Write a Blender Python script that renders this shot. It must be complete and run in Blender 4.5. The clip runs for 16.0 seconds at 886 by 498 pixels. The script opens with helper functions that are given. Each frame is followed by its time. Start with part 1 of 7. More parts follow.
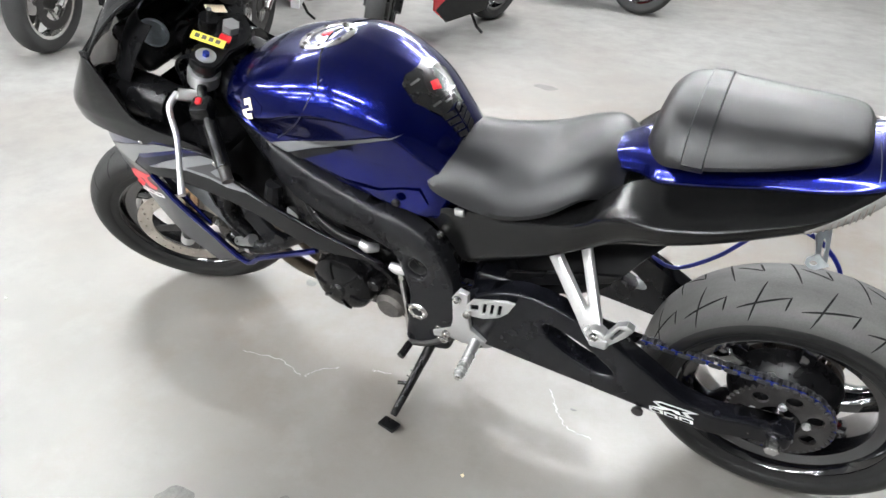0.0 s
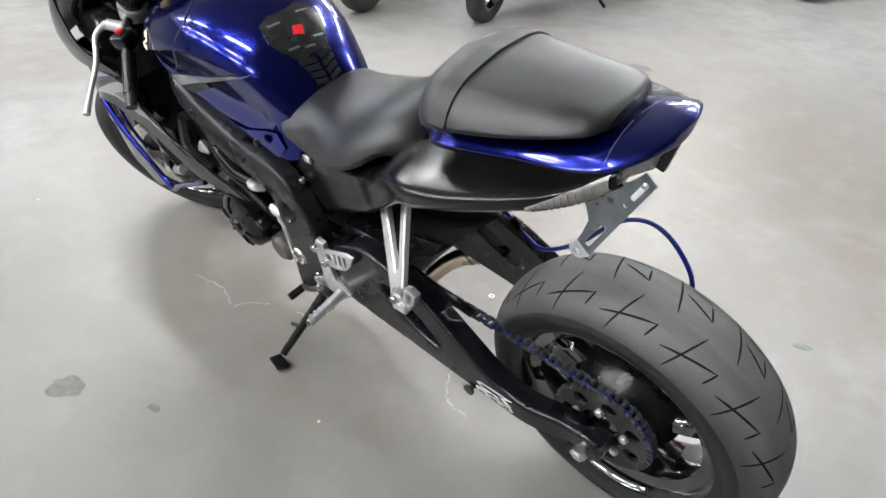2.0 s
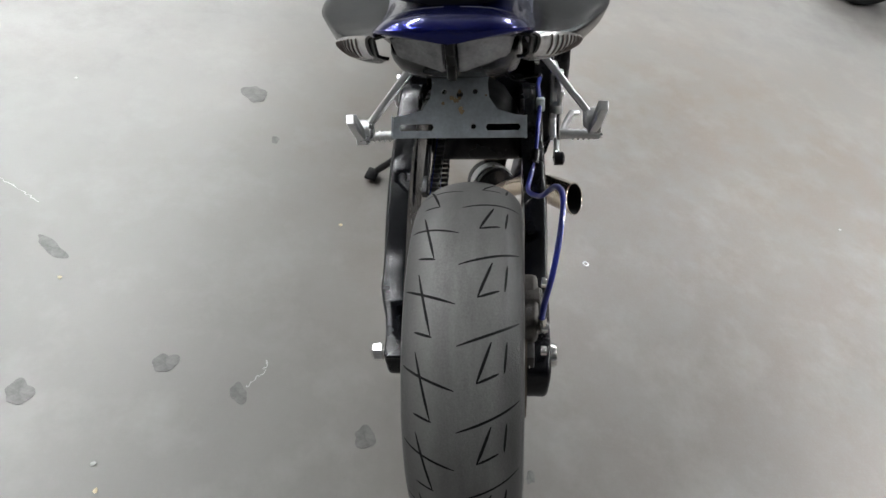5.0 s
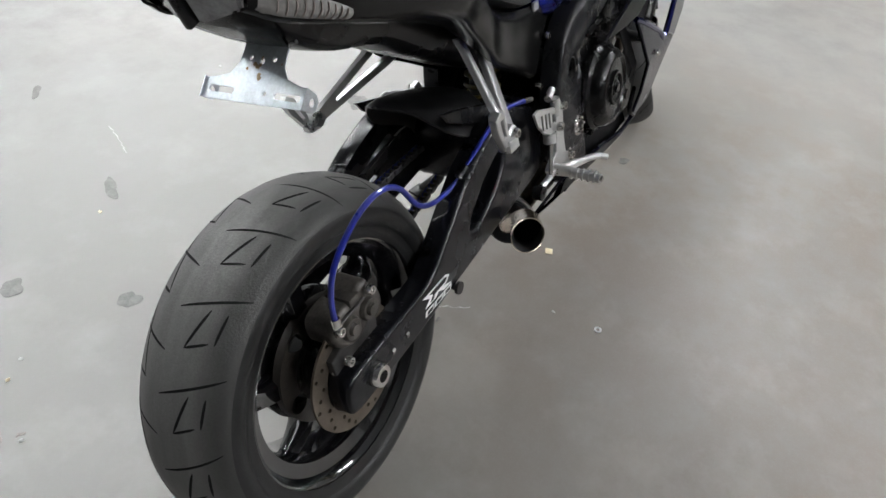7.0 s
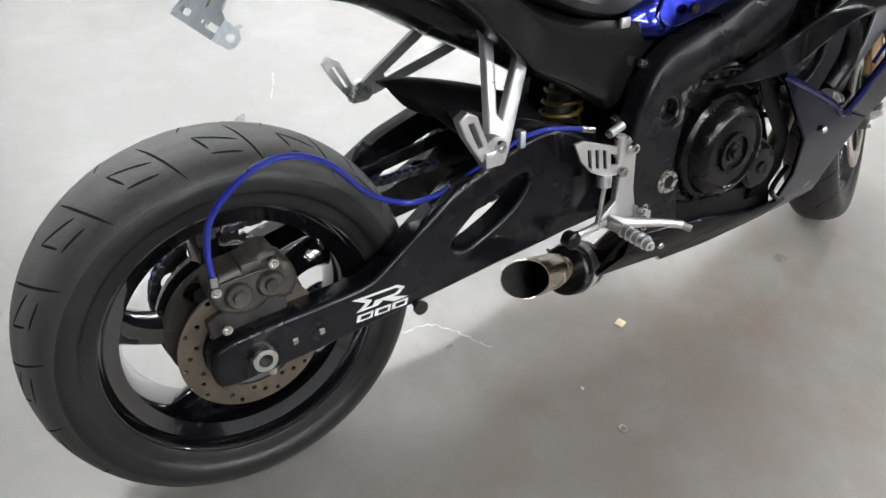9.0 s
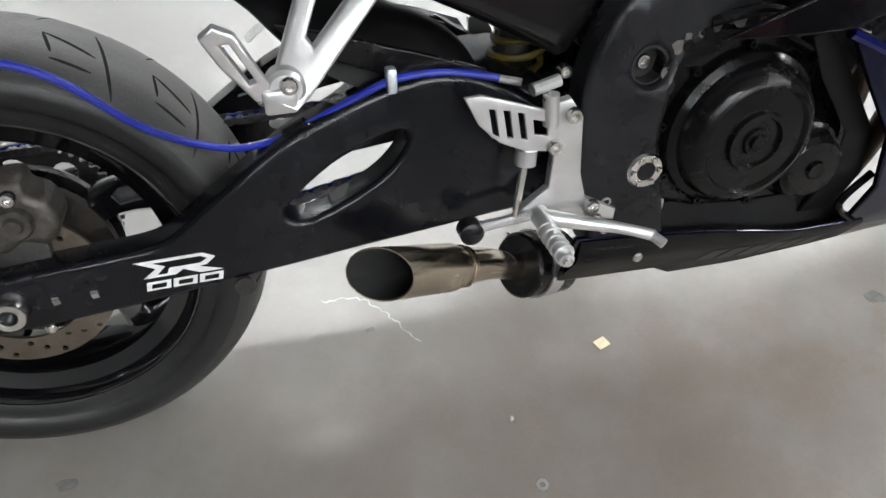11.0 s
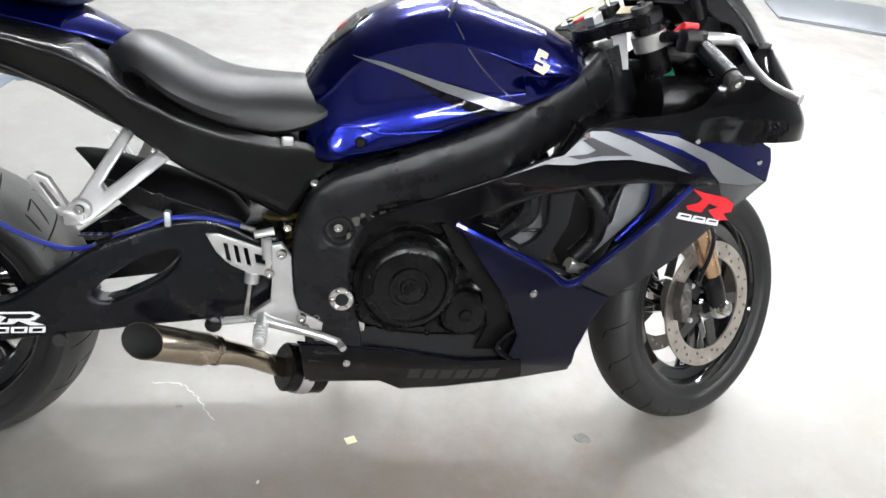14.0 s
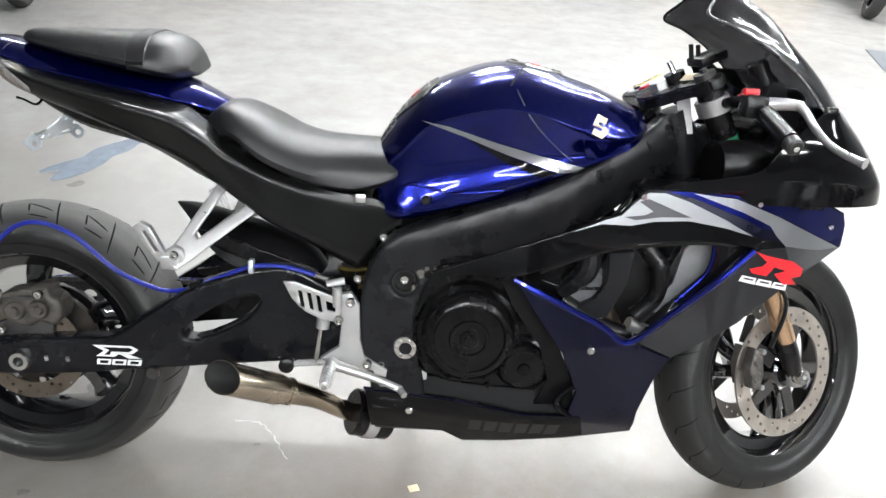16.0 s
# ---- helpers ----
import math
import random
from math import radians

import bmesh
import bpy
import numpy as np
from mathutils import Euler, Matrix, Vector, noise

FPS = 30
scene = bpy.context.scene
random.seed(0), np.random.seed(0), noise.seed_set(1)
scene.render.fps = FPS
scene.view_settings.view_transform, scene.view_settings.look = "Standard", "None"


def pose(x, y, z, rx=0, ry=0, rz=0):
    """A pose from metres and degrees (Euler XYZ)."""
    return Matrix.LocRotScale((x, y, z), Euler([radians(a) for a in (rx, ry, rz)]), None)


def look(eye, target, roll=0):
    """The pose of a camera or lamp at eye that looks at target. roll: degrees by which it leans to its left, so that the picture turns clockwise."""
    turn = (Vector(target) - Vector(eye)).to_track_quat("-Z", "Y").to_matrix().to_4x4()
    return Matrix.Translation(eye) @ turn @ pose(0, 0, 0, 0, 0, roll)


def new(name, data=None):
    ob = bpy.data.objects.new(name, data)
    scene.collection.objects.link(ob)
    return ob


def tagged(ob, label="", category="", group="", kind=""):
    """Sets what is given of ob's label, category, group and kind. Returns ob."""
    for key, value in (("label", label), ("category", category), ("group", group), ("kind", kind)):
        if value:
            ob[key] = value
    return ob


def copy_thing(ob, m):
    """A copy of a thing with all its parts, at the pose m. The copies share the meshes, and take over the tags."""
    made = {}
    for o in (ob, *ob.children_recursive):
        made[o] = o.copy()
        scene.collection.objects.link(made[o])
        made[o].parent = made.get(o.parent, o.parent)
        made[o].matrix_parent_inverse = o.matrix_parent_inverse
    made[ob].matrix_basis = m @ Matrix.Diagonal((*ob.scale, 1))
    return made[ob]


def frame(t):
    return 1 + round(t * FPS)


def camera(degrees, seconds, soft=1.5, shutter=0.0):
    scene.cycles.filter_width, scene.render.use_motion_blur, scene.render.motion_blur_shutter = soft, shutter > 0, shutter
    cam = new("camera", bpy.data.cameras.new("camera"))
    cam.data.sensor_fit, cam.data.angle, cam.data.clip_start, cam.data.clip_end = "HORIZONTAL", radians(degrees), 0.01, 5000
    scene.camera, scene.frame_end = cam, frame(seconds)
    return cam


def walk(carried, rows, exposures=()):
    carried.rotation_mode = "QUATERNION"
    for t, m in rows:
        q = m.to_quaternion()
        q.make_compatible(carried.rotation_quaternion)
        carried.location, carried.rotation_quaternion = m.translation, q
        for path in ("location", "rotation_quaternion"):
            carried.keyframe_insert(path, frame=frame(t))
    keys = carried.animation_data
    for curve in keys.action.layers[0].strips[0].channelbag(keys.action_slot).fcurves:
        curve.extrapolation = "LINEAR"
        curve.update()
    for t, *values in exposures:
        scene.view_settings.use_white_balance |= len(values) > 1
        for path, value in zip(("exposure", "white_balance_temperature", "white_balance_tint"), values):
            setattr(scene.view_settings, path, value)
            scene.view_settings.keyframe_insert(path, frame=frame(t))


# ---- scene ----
from mathutils.bvhtree import BVHTree

cam = camera(63.8, 16.0)
PATH = [
    (0, (0.184, 1.392, 1.326), (0.906, -0.17, 0.306), 2.6),
    (0.5, (0.07, 1.415, 1.366), (0.972, -0.104, 0.428), 3.8),
    (1, (-0.111, 1.385, 1.361), (0.92, -0.049, 0.423), 3.1),
    (1.5, (-0.282, 1.257, 1.317), (0.801, -0.09, 0.311), 0.8),
    (2, (-0.406, 1.002, 1.303), (0.712, -0.247, 0.212), 2.0),
    (2.5, (-0.516, 0.848, 1.321), (0.706, -0.263, 0.192), 2.3),
    (3, (-0.697, 0.675, 1.328), (0.6, -0.198, 0.081), 7.7),
    (3.2, (-0.748, 0.586, 1.278), (0.589, -0.172, -0.001), 8.5),
    (5.3, (-0.862, 0.111, 1.304), (0.632, -0.002, -0.021), 14.0),
    (5.5, (-0.89, 0.057, 1.296), (0.62, -0.007, -0.014), 12.5),
    (6, (-0.849, -0.111, 1.255), (0.643, -0.008, -0.073), 8.9),
    (6.5, (-0.714, -0.326, 1.262), (0.75, -0.035, -0.069), 8.9),
    (7, (-0.632, -0.523, 1.279), (0.733, 0.082, -0.052), 8.0),
    (7.5, (-0.595, -0.685, 1.267), (0.641, 0.177, -0.048), 7.3),
    (8, (-0.448, -0.739, 1.242), (0.652, 0.257, -0.098), 8.2),
    (8.2, (-0.393, -0.751, 1.227), (0.697, 0.278, -0.098), 8.9),
    (10.3, (0.089, -0.883, 1.147), (0.675, 0.4, -0.27), 4.1),
    (10.5, (0.158, -0.843, 1.125), (0.725, 0.429, -0.31), 4.4),
    (11, (0.326, -0.77, 1.059), (0.757, 0.466, -0.453), 4.3),
    (11.5, (0.421, -0.724, 1.018), (0.761, 0.493, -0.532), 6.8),
    (12, (0.463, -0.754, 1.072), (0.771, 0.494, -0.46), 7.7),
    (12.5, (0.495, -0.855, 1.168), (0.837, 0.444, -0.314), 7.6),
    (13, (0.523, -1.005, 1.26), (0.974, 0.386, -0.105), 7.7),
    (13.5, (0.578, -1.163, 1.307), (1.072, 0.316, 0.055), 8.4),
    (14, (0.708, -1.279, 1.338), (1.124, 0.309, 0.195), 8.5),
    (14.5, (0.753, -1.353, 1.368), (1.049, 0.324, 0.318), 8.5),
    (15, (0.764, -1.367, 1.371), (1.006, 0.359, 0.389), 7.8),
    (15.5, (0.778, -1.358, 1.367), (1.02, 0.358, 0.367), 7.2),
    (16, (0.781, -1.35, 1.371), (0.907, 0.362, 0.344), 4.6),
]
EXPOSURES = [(0.0, 0.46), (1.5, 0.27), (3.0, 0.17), (5.5, -0.16), (7.0, -0.2), (8.0, 0.06), (11.0, 0.21), (12.5, 0.3), (14.5, 0.45), (16.0, 0.5)]
walk(cam, [(t, look(eye, target, roll)) for t, eye, target, roll in PATH], EXPOSURES)

# ---- light and world ----
world = bpy.data.worlds.new("world")
scene.world = world
world.use_nodes = True
world.node_tree.nodes["Background"].inputs[0].default_value = (0.9, 0.95, 1.0, 1)
world.node_tree.nodes["Background"].inputs[1].default_value = 0.05


# ---- materials ----
def nodes_of(name):
    m = bpy.data.materials.new(name)
    m.use_nodes = True
    nt = m.node_tree
    return m, nt, nt.nodes["Principled BSDF"]


def add(nt, kind, **inputs):
    n = nt.nodes.new(kind)
    for k, v in inputs.items():
        key = k.replace("_", " ")
        n.inputs[key].default_value = v
    return n


def paint(name, base, rough=0.4, metal=0.0, coat=0.0, vary=0.15, scale=12.0, bump=0.0, fine=220.0, rvary=0.1, spec=0.5, sheen=0.0):
    """A surface with two scales of variation in colour, gloss and relief."""
    m, nt, b = nodes_of(name)
    tc = nt.nodes.new("ShaderNodeTexCoord")
    big = add(nt, "ShaderNodeTexNoise", Scale=scale, Detail=4.0, Roughness=0.6)
    small = add(nt, "ShaderNodeTexNoise", Scale=fine, Detail=3.0, Roughness=0.6)
    for n in (big, small):
        nt.links.new(tc.outputs["Object"], n.inputs["Vector"])
    mixed = nt.nodes.new("ShaderNodeMath")
    mixed.operation = "MULTIPLY_ADD"
    nt.links.new(small.outputs["Fac"], mixed.inputs[0])
    mixed.inputs[1].default_value = 0.4
    nt.links.new(big.outputs["Fac"], mixed.inputs[2])
    ramp = nt.nodes.new("ShaderNodeMapRange")
    ramp.inputs[1].default_value, ramp.inputs[2].default_value = 0.4, 1.0
    ramp.inputs[3].default_value, ramp.inputs[4].default_value = 1 - vary, 1 + vary
    nt.links.new(mixed.outputs[0], ramp.inputs[0])
    col = nt.nodes.new("ShaderNodeVectorMath")
    col.operation = "SCALE"
    col.inputs[0].default_value = base
    nt.links.new(ramp.outputs[0], col.inputs["Scale"])
    nt.links.new(col.outputs[0], b.inputs["Base Color"])
    rr = nt.nodes.new("ShaderNodeMapRange")
    rr.inputs[1].default_value, rr.inputs[2].default_value = 0.3, 0.75
    rr.inputs[3].default_value, rr.inputs[4].default_value = max(0.02, rough - rvary * rough), rough + rvary * rough
    nt.links.new(big.outputs["Fac"], rr.inputs[0])
    nt.links.new(rr.outputs[0], b.inputs["Roughness"])
    b.inputs["Metallic"].default_value = metal
    b.inputs["Coat Weight"].default_value = coat
    b.inputs["Coat Roughness"].default_value = 0.04
    b.inputs["Specular IOR Level"].default_value = spec
    b.inputs["Sheen Weight"].default_value = sheen
    if bump:
        bp = add(nt, "ShaderNodeBump", Strength=bump, Distance=0.002)
        nt.links.new(small.outputs["Fac"], bp.inputs["Height"])
        nt.links.new(bp.outputs[0], b.inputs["Normal"])
    return m


M_BLUE = paint("blue_metallic_paint", (0.0011, 0.0044, 0.098), 0.20, 0.88, 0.45, 0.12, 5, 0, 900)
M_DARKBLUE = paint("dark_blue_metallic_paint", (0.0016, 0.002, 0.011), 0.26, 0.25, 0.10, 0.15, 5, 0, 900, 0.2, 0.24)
M_SILVER = paint("silver_paint", (0.18, 0.184, 0.195), 0.32, 0.6, 0.8, 0.08, 8)
M_HALFTONE = paint("mid_grey_metallic_paint", (0.075, 0.077, 0.083), 0.32, 0.6, 0.8, 0.12, 6)
M_WHITE = paint("white_decal", (0.72, 0.72, 0.72), 0.35, 0.0, 0.3, 0.06, 20)
M_BELLY = paint("dull_black_plastic", (0.0035, 0.0035, 0.004), 0.5, 0.0, 0.0, 0.3, 9, 0.1, 400, 0.25, 0.14)
M_GLOSS = paint("gloss_black_plastic", (0.003, 0.003, 0.0035), 0.08, 0.0, 0.0, 0.3, 8, 0, 220, 0.1, 0.22)
M_SATIN = paint("satin_black_plastic", (0.0045, 0.0045, 0.005), 0.28, 0.0, 0.0, 0.35, 9, 0.12, 500, 0.25, 0.26)
M_TAILBLACK = paint("satin_black_paint", (0.0040, 0.0040, 0.0041), 0.22, 0.0, 0.0, 0.3, 8, 0.05, 600, 0.2, 0.27)
M_FRAME = paint("black_cast_frame", (0.0105, 0.0107, 0.0122), 0.30, 0.2, 0.0, 0.35, 14, 0.18, 420, 0.25, 0.24)
M_ARM = paint("black_swingarm_paint", (0.0042, 0.0045, 0.0062), 0.26, 0.12, 0.05, 0.3, 10, 0.05, 300, 0.25, 0.28)
M_ENGINE = paint("black_engine_enamel", (0.0035, 0.0035, 0.0038), 0.24, 0.05, 0.04, 0.6, 25, 0.14, 160, 0.5, 0.20)
M_GRIME = paint("grimy_engine_metal", (0.085, 0.078, 0.072), 0.6, 0.4, 0.0, 0.6, 30, 0.6, 180, 0.3)
M_VINYL = paint("black_seat_vinyl", (0.010, 0.010, 0.0113), 0.37, 0.0, 0.0, 0.35, 7, 0.30, 700, 0.25, 0.40)
M_PILLION = paint("charcoal_seat_vinyl", (0.012, 0.012, 0.0128), 0.37, 0.0, 0.0, 0.35, 7, 0.30, 800, 0.25, 0.46)


def worn_tread():
    """Tyre rubber, scuffed pale over the running band and darker on the shoulders."""
    m, nt, b = nodes_of("worn_tyre_rubber")
    tc = nt.nodes.new("ShaderNodeTexCoord")
    sep = nt.nodes.new("ShaderNodeSeparateXYZ")
    nt.links.new(tc.outputs["Object"], sep.inputs[0])
    big = add(nt, "ShaderNodeTexNoise", Scale=16.0, Detail=5.0, Roughness=0.65)
    small = add(nt, "ShaderNodeTexNoise", Scale=320.0, Detail=3.0, Roughness=0.6)
    stretch = add(nt, "ShaderNodeVectorMath")
    stretch.operation = "MULTIPLY"
    stretch.inputs[1].default_value = (0.5, 2.2, 0.5)
    nt.links.new(tc.outputs["Object"], stretch.inputs[0])
    nt.links.new(stretch.outputs[0], big.inputs["Vector"])
    nt.links.new(tc.outputs["Object"], small.inputs["Vector"])

    def calc(op, x, y, z=None):
        n = nt.nodes.new("ShaderNodeMath")
        n.operation = op
        for k, v in enumerate((x, y, z)):
            if isinstance(v, (int, float)):
                n.inputs[k].default_value = v
            elif v is not None:
                nt.links.new(v, n.inputs[k])
        return n.outputs[0]

    off = calc("ABSOLUTE", calc("ADD", sep.outputs["Y"], -0.002), 0.0)
    ragged = calc("MULTIPLY_ADD", big.outputs["Fac"], 0.030, off)
    band = nt.nodes.new("ShaderNodeMapRange")
    band.interpolation_type = "SMOOTHSTEP"
    band.inputs[1].default_value, band.inputs[2].default_value, band.inputs[3].default_value, band.inputs[4].default_value = 0.058, 0.104, 0.128, 0.028
    nt.links.new(ragged, band.inputs[0])
    grain = calc("MULTIPLY_ADD", small.outputs["Fac"], 0.5, calc("MULTIPLY_ADD", big.outputs["Fac"], 0.7, 0.40))
    col = nt.nodes.new("ShaderNodeVectorMath")
    col.operation = "SCALE"
    col.inputs[0].default_value = (1.0, 0.985, 0.955)
    nt.links.new(calc("MULTIPLY", band.outputs[0], grain), col.inputs["Scale"])
    nt.links.new(col.outputs[0], b.inputs["Base Color"])
    b.inputs["Roughness"].default_value = 0.55
    b.inputs["Specular IOR Level"].default_value = 0.4
    bp = add(nt, "ShaderNodeBump", Strength=0.35, Distance=0.002)
    nt.links.new(small.outputs["Fac"], bp.inputs["Height"])
    nt.links.new(bp.outputs[0], b.inputs["Normal"])
    return m


M_RUBBER = worn_tread()
# near-black for strips laid on the tread: the grooves' inner shade, painted
M_GROOVE_SHADE = paint("groove_shade_black", (0.008, 0.008, 0.008), 0.85, 0.0, 0.0, 0.2, 20, 0.2, 300, 0.1, 0.2)
M_FRONTRUBBER = paint("front_tyre_rubber", (0.015, 0.0148, 0.0145), 0.60, 0.0, 0.0, 0.28, 9, 0.35, 300, 0.12, 0.4)
M_SIDEWALL = paint("tyre_sidewall_rubber", (0.010, 0.010, 0.0102), 0.42, 0.0, 0.0, 0.35, 14, 0.15, 300, 0.2, 0.32)
M_RIM = paint("gloss_black_rim", (0.003, 0.003, 0.0037), 0.11, 0.1, 1.0, 0.3, 10, 0, 220, 0.2, 0.8)
M_ALLOY = paint("bare_alloy", (0.62, 0.62, 0.62), 0.34, 0.85, 0.0, 0.12, 16, 0.10, 400, 0.25)
M_CHROME = paint("bright_steel", (0.66, 0.65, 0.63), 0.2, 1.0, 0.0, 0.15, 20)
M_DARKMETAL = paint("dark_dusty_metal", (0.045, 0.043, 0.042), 0.5, 0.6, 0.0, 0.4, 30, 0.3, 200)
M_DISC = paint("brake_disc_steel", (0.46, 0.42, 0.37), 0.42, 0.85, 0.0, 0.25, 18, 0.1, 300)
M_OLDDISC = paint("browned_disc_steel", (0.15, 0.125, 0.10), 0.45, 0.85, 0.0, 0.3, 18, 0.1, 300)
M_EXH = paint("heat_tinted_stainless", (0.50, 0.43, 0.34), 0.26, 1.0, 0.0, 0.25, 9, 0.05, 300, 0.3)
# soot inside the exhaust; also the near-black of bolt recess and tank seam
M_SOOT_RECESS = paint("soot_and_recess_black", (0.006, 0.006, 0.006), 0.9, 0.0, 0.0, 0.3, 20)
M_HOSE = paint("blue_brake_hose", (0.006, 0.014, 0.22), 0.3, 0.0, 0.4, 0.1, 30)
M_CHAINBLUE = paint("blue_chain_link", (0.012, 0.03, 0.24), 0.35, 0.5, 0.0, 0.3, 60)
M_CHAIN = paint("dark_chain_link", (0.09, 0.09, 0.095), 0.4, 0.8, 0.0, 0.4, 60)
M_LENS = paint("smoked_clear_lens", (0.32, 0.31, 0.30), 0.12, 0.3, 0.8, 0.3, 25)
M_TAILLENS = paint("clear_tail_lens", (0.24, 0.24, 0.25), 0.16, 0.4, 0.7, 0.45, 30)
M_RIB = paint("lens_rib_shadow", (0.16, 0.13, 0.115), 0.3, 0.1, 0.4)
M_CALIPER = paint("dusty_grey_casting", (0.062, 0.056, 0.050), 0.5, 0.4, 0.0, 0.7, 45, 0.3, 200, 0.3)
M_RED = paint("red_decal", (0.60, 0.010, 0.018), 0.35, 0, 0.3, 0.08, 20)
M_GOLD = paint("gold_anodised", (0.55, 0.36, 0.22), 0.25, 0.8, 0.1, 0.1, 20)
M_YELLOW = paint("yellow_tag_paper", (0.75, 0.62, 0.08), 0.6, 0, 0, 0.08, 40)
M_GREEN = paint("green_reservoir_band", (0.02, 0.22, 0.10), 0.4)
M_PAPER = paint("paper_scrap", (0.72, 0.62, 0.42), 0.7, 0, 0, 0.15, 80)
M_BRACKET = paint("galvanised_plate", (0.60, 0.65, 0.69), 0.34, 0.75, 0, 0.25, 25, 0.1, 200)
M_PAD = paint("black_gel_pad", (0.010, 0.010, 0.010), 0.28, 0, 0.3, 0.3, 20, 0.1, 400)
M_GREYLOGO = paint("grey_lettering", (0.010, 0.010, 0.011), 0.5)
M_REDPAINT = paint("red_fairing_paint", (0.42, 0.008, 0.012), 0.25, 0.1, 0.9, 0.1, 6)
M_AMBER = paint("amber_lens", (0.85, 0.32, 0.03), 0.25, 0, 0.5, 0.1, 30)
M_WHITEPAINT = paint("white_bodywork", (0.72, 0.74, 0.76), 0.25, 0, 0.7, 0.06, 8)
M_RADIATOR = paint("radiator_core", (0.035, 0.036, 0.038), 0.5, 0.5, 0, 0.3, 40, 0.6, 300)


def concrete():
    m, nt, b = nodes_of("polished_concrete")
    tc = nt.nodes.new("ShaderNodeTexCoord")

    def noise_at(scale, detail=5.0, rough=0.6):
        n = add(nt, "ShaderNodeTexNoise", Scale=scale, Detail=detail, Roughness=rough)
        nt.links.new(tc.outputs["Object"], n.inputs["Vector"])
        return n

    def mixed(fac, a, b_):
        x = nt.nodes.new("ShaderNodeMix")
        x.data_type = "RGBA"
        nt.links.new(fac, x.inputs[0])
        for s, v in ((6, a), (7, b_)):
            if isinstance(v, tuple):
                x.inputs[s].default_value = v
            else:
                nt.links.new(v, x.inputs[s])
        return x.outputs[2]

    def ramp(src, lo, hi, a=0.0, b_=1.0):
        r = nt.nodes.new("ShaderNodeMapRange")
        r.inputs[1].default_value, r.inputs[2].default_value, r.inputs[3].default_value, r.inputs[4].default_value = lo, hi, a, b_
        nt.links.new(src, r.inputs[0])
        return r.outputs[0]

    cloud, mott, grain, fleck, tan = noise_at(0.9), noise_at(5.0, 6.0, 0.68), noise_at(140.0, 3.0), noise_at(38.0, 2.0, 0.5), noise_at(0.55, 3.0)
    scuff = noise_at(4.0, 5.0, 0.65)
    c = mixed(ramp(cloud.outputs["Fac"], 0.35, 0.7), (0.221, 0.220, 0.210, 1), (0.303, 0.301, 0.289, 1))
    c = mixed(ramp(tan.outputs["Fac"], 0.46, 0.62, 0, 0.6), c, (0.217, 0.195, 0.174, 1))
    # a broad brown patch beside the machine, with its soft shadow painted in
    away = nt.nodes.new("ShaderNodeVectorMath")
    away.operation = "DISTANCE"
    nt.links.new(tc.outputs["Object"], away.inputs[0])
    away.inputs[1].default_value = (-0.35, -1.15, 0)
    rag = nt.nodes.new("ShaderNodeMath")
    rag.operation = "MULTIPLY_ADD"
    nt.links.new(mott.outputs["Fac"], rag.inputs[0])
    rag.inputs[1].default_value = 1.4
    nt.links.new(away.outputs["Value"], rag.inputs[2])
    c = mixed(ramp(rag.outputs[0], 1.6, 3.1, 0.85, 0.0), c, (0.151, 0.116, 0.091, 1))
    # a darker grey patch on the other side: weaker lamplight put into the colour
    beside = nt.nodes.new("ShaderNodeVectorMath")
    beside.operation = "DISTANCE"
    nt.links.new(tc.outputs["Object"], beside.inputs[0])
    beside.inputs[1].default_value = (-1.35, 0.65, 0)
    fray = nt.nodes.new("ShaderNodeMath")
    fray.operation = "MULTIPLY_ADD"
    nt.links.new(mott.outputs["Fac"], fray.inputs[0])
    fray.inputs[1].default_value = 1.0
    nt.links.new(beside.outputs["Value"], fray.inputs[2])
    c = mixed(ramp(fray.outputs[0], 0.9, 2.2, 0.75, 0.0), c, (0.172, 0.168, 0.160, 1))
    c = mixed(ramp(mott.outputs["Fac"], 0.40, 0.68, 0, 0.70), c, (0.193, 0.185, 0.174, 1))
    c = mixed(ramp(scuff.outputs["Fac"], 0.50, 0.80, 0, 0.32), c, (0.353, 0.348, 0.336, 1))
    c = mixed(ramp(grain.outputs["Fac"], 0.50, 0.80, 0, 0.30), c, (0.205, 0.197, 0.189, 1))
    c = mixed(ramp(fleck.outputs["Fac"], 0.74, 0.84, 0, 0.10), c, (0.164, 0.160, 0.156, 1))
    nt.links.new(c, b.inputs["Base Color"])
    nt.links.new(ramp(mott.outputs["Fac"], 0.3, 0.75, 0.35, 0.49), b.inputs["Roughness"])
    b.inputs["Specular IOR Level"].default_value = 0.9
    bp = add(nt, "ShaderNodeBump", Strength=0.10, Distance=0.002)
    nt.links.new(grain.outputs["Fac"], bp.inputs["Height"])
    nt.links.new(bp.outputs[0], b.inputs["Normal"])
    return m


M_FLOOR = concrete()
# tones of the unseen walls and roof, set for bounced and mirrored light
M_WALL = paint("unseen_wall_grey", (0.56, 0.565, 0.57), 0.7, 0, 0, 0.08, 2, 0.2, 60)
M_CEIL = paint("unseen_roof_grey", (0.24, 0.245, 0.25), 0.7, 0, 0, 0.08, 2)


def glow(name, colour, strength):
    m, nt, b = nodes_of(name)
    b.inputs["Base Color"].default_value = (0.8, 0.8, 0.8, 1)
    b.inputs["Emission Color"].default_value = (*colour, 1)
    b.inputs["Emission Strength"].default_value = strength
    return m


def glass(name, colour=(0.9, 0.92, 0.95), rough=0.03, alpha=0.25):
    m, nt, b = nodes_of(name)
    b.inputs["Base Color"].default_value = (*colour, 1)
    b.inputs["Roughness"].default_value = rough
    b.inputs["Transmission Weight"].default_value = 1.0
    b.inputs["IOR"].default_value = 1.4
    return m


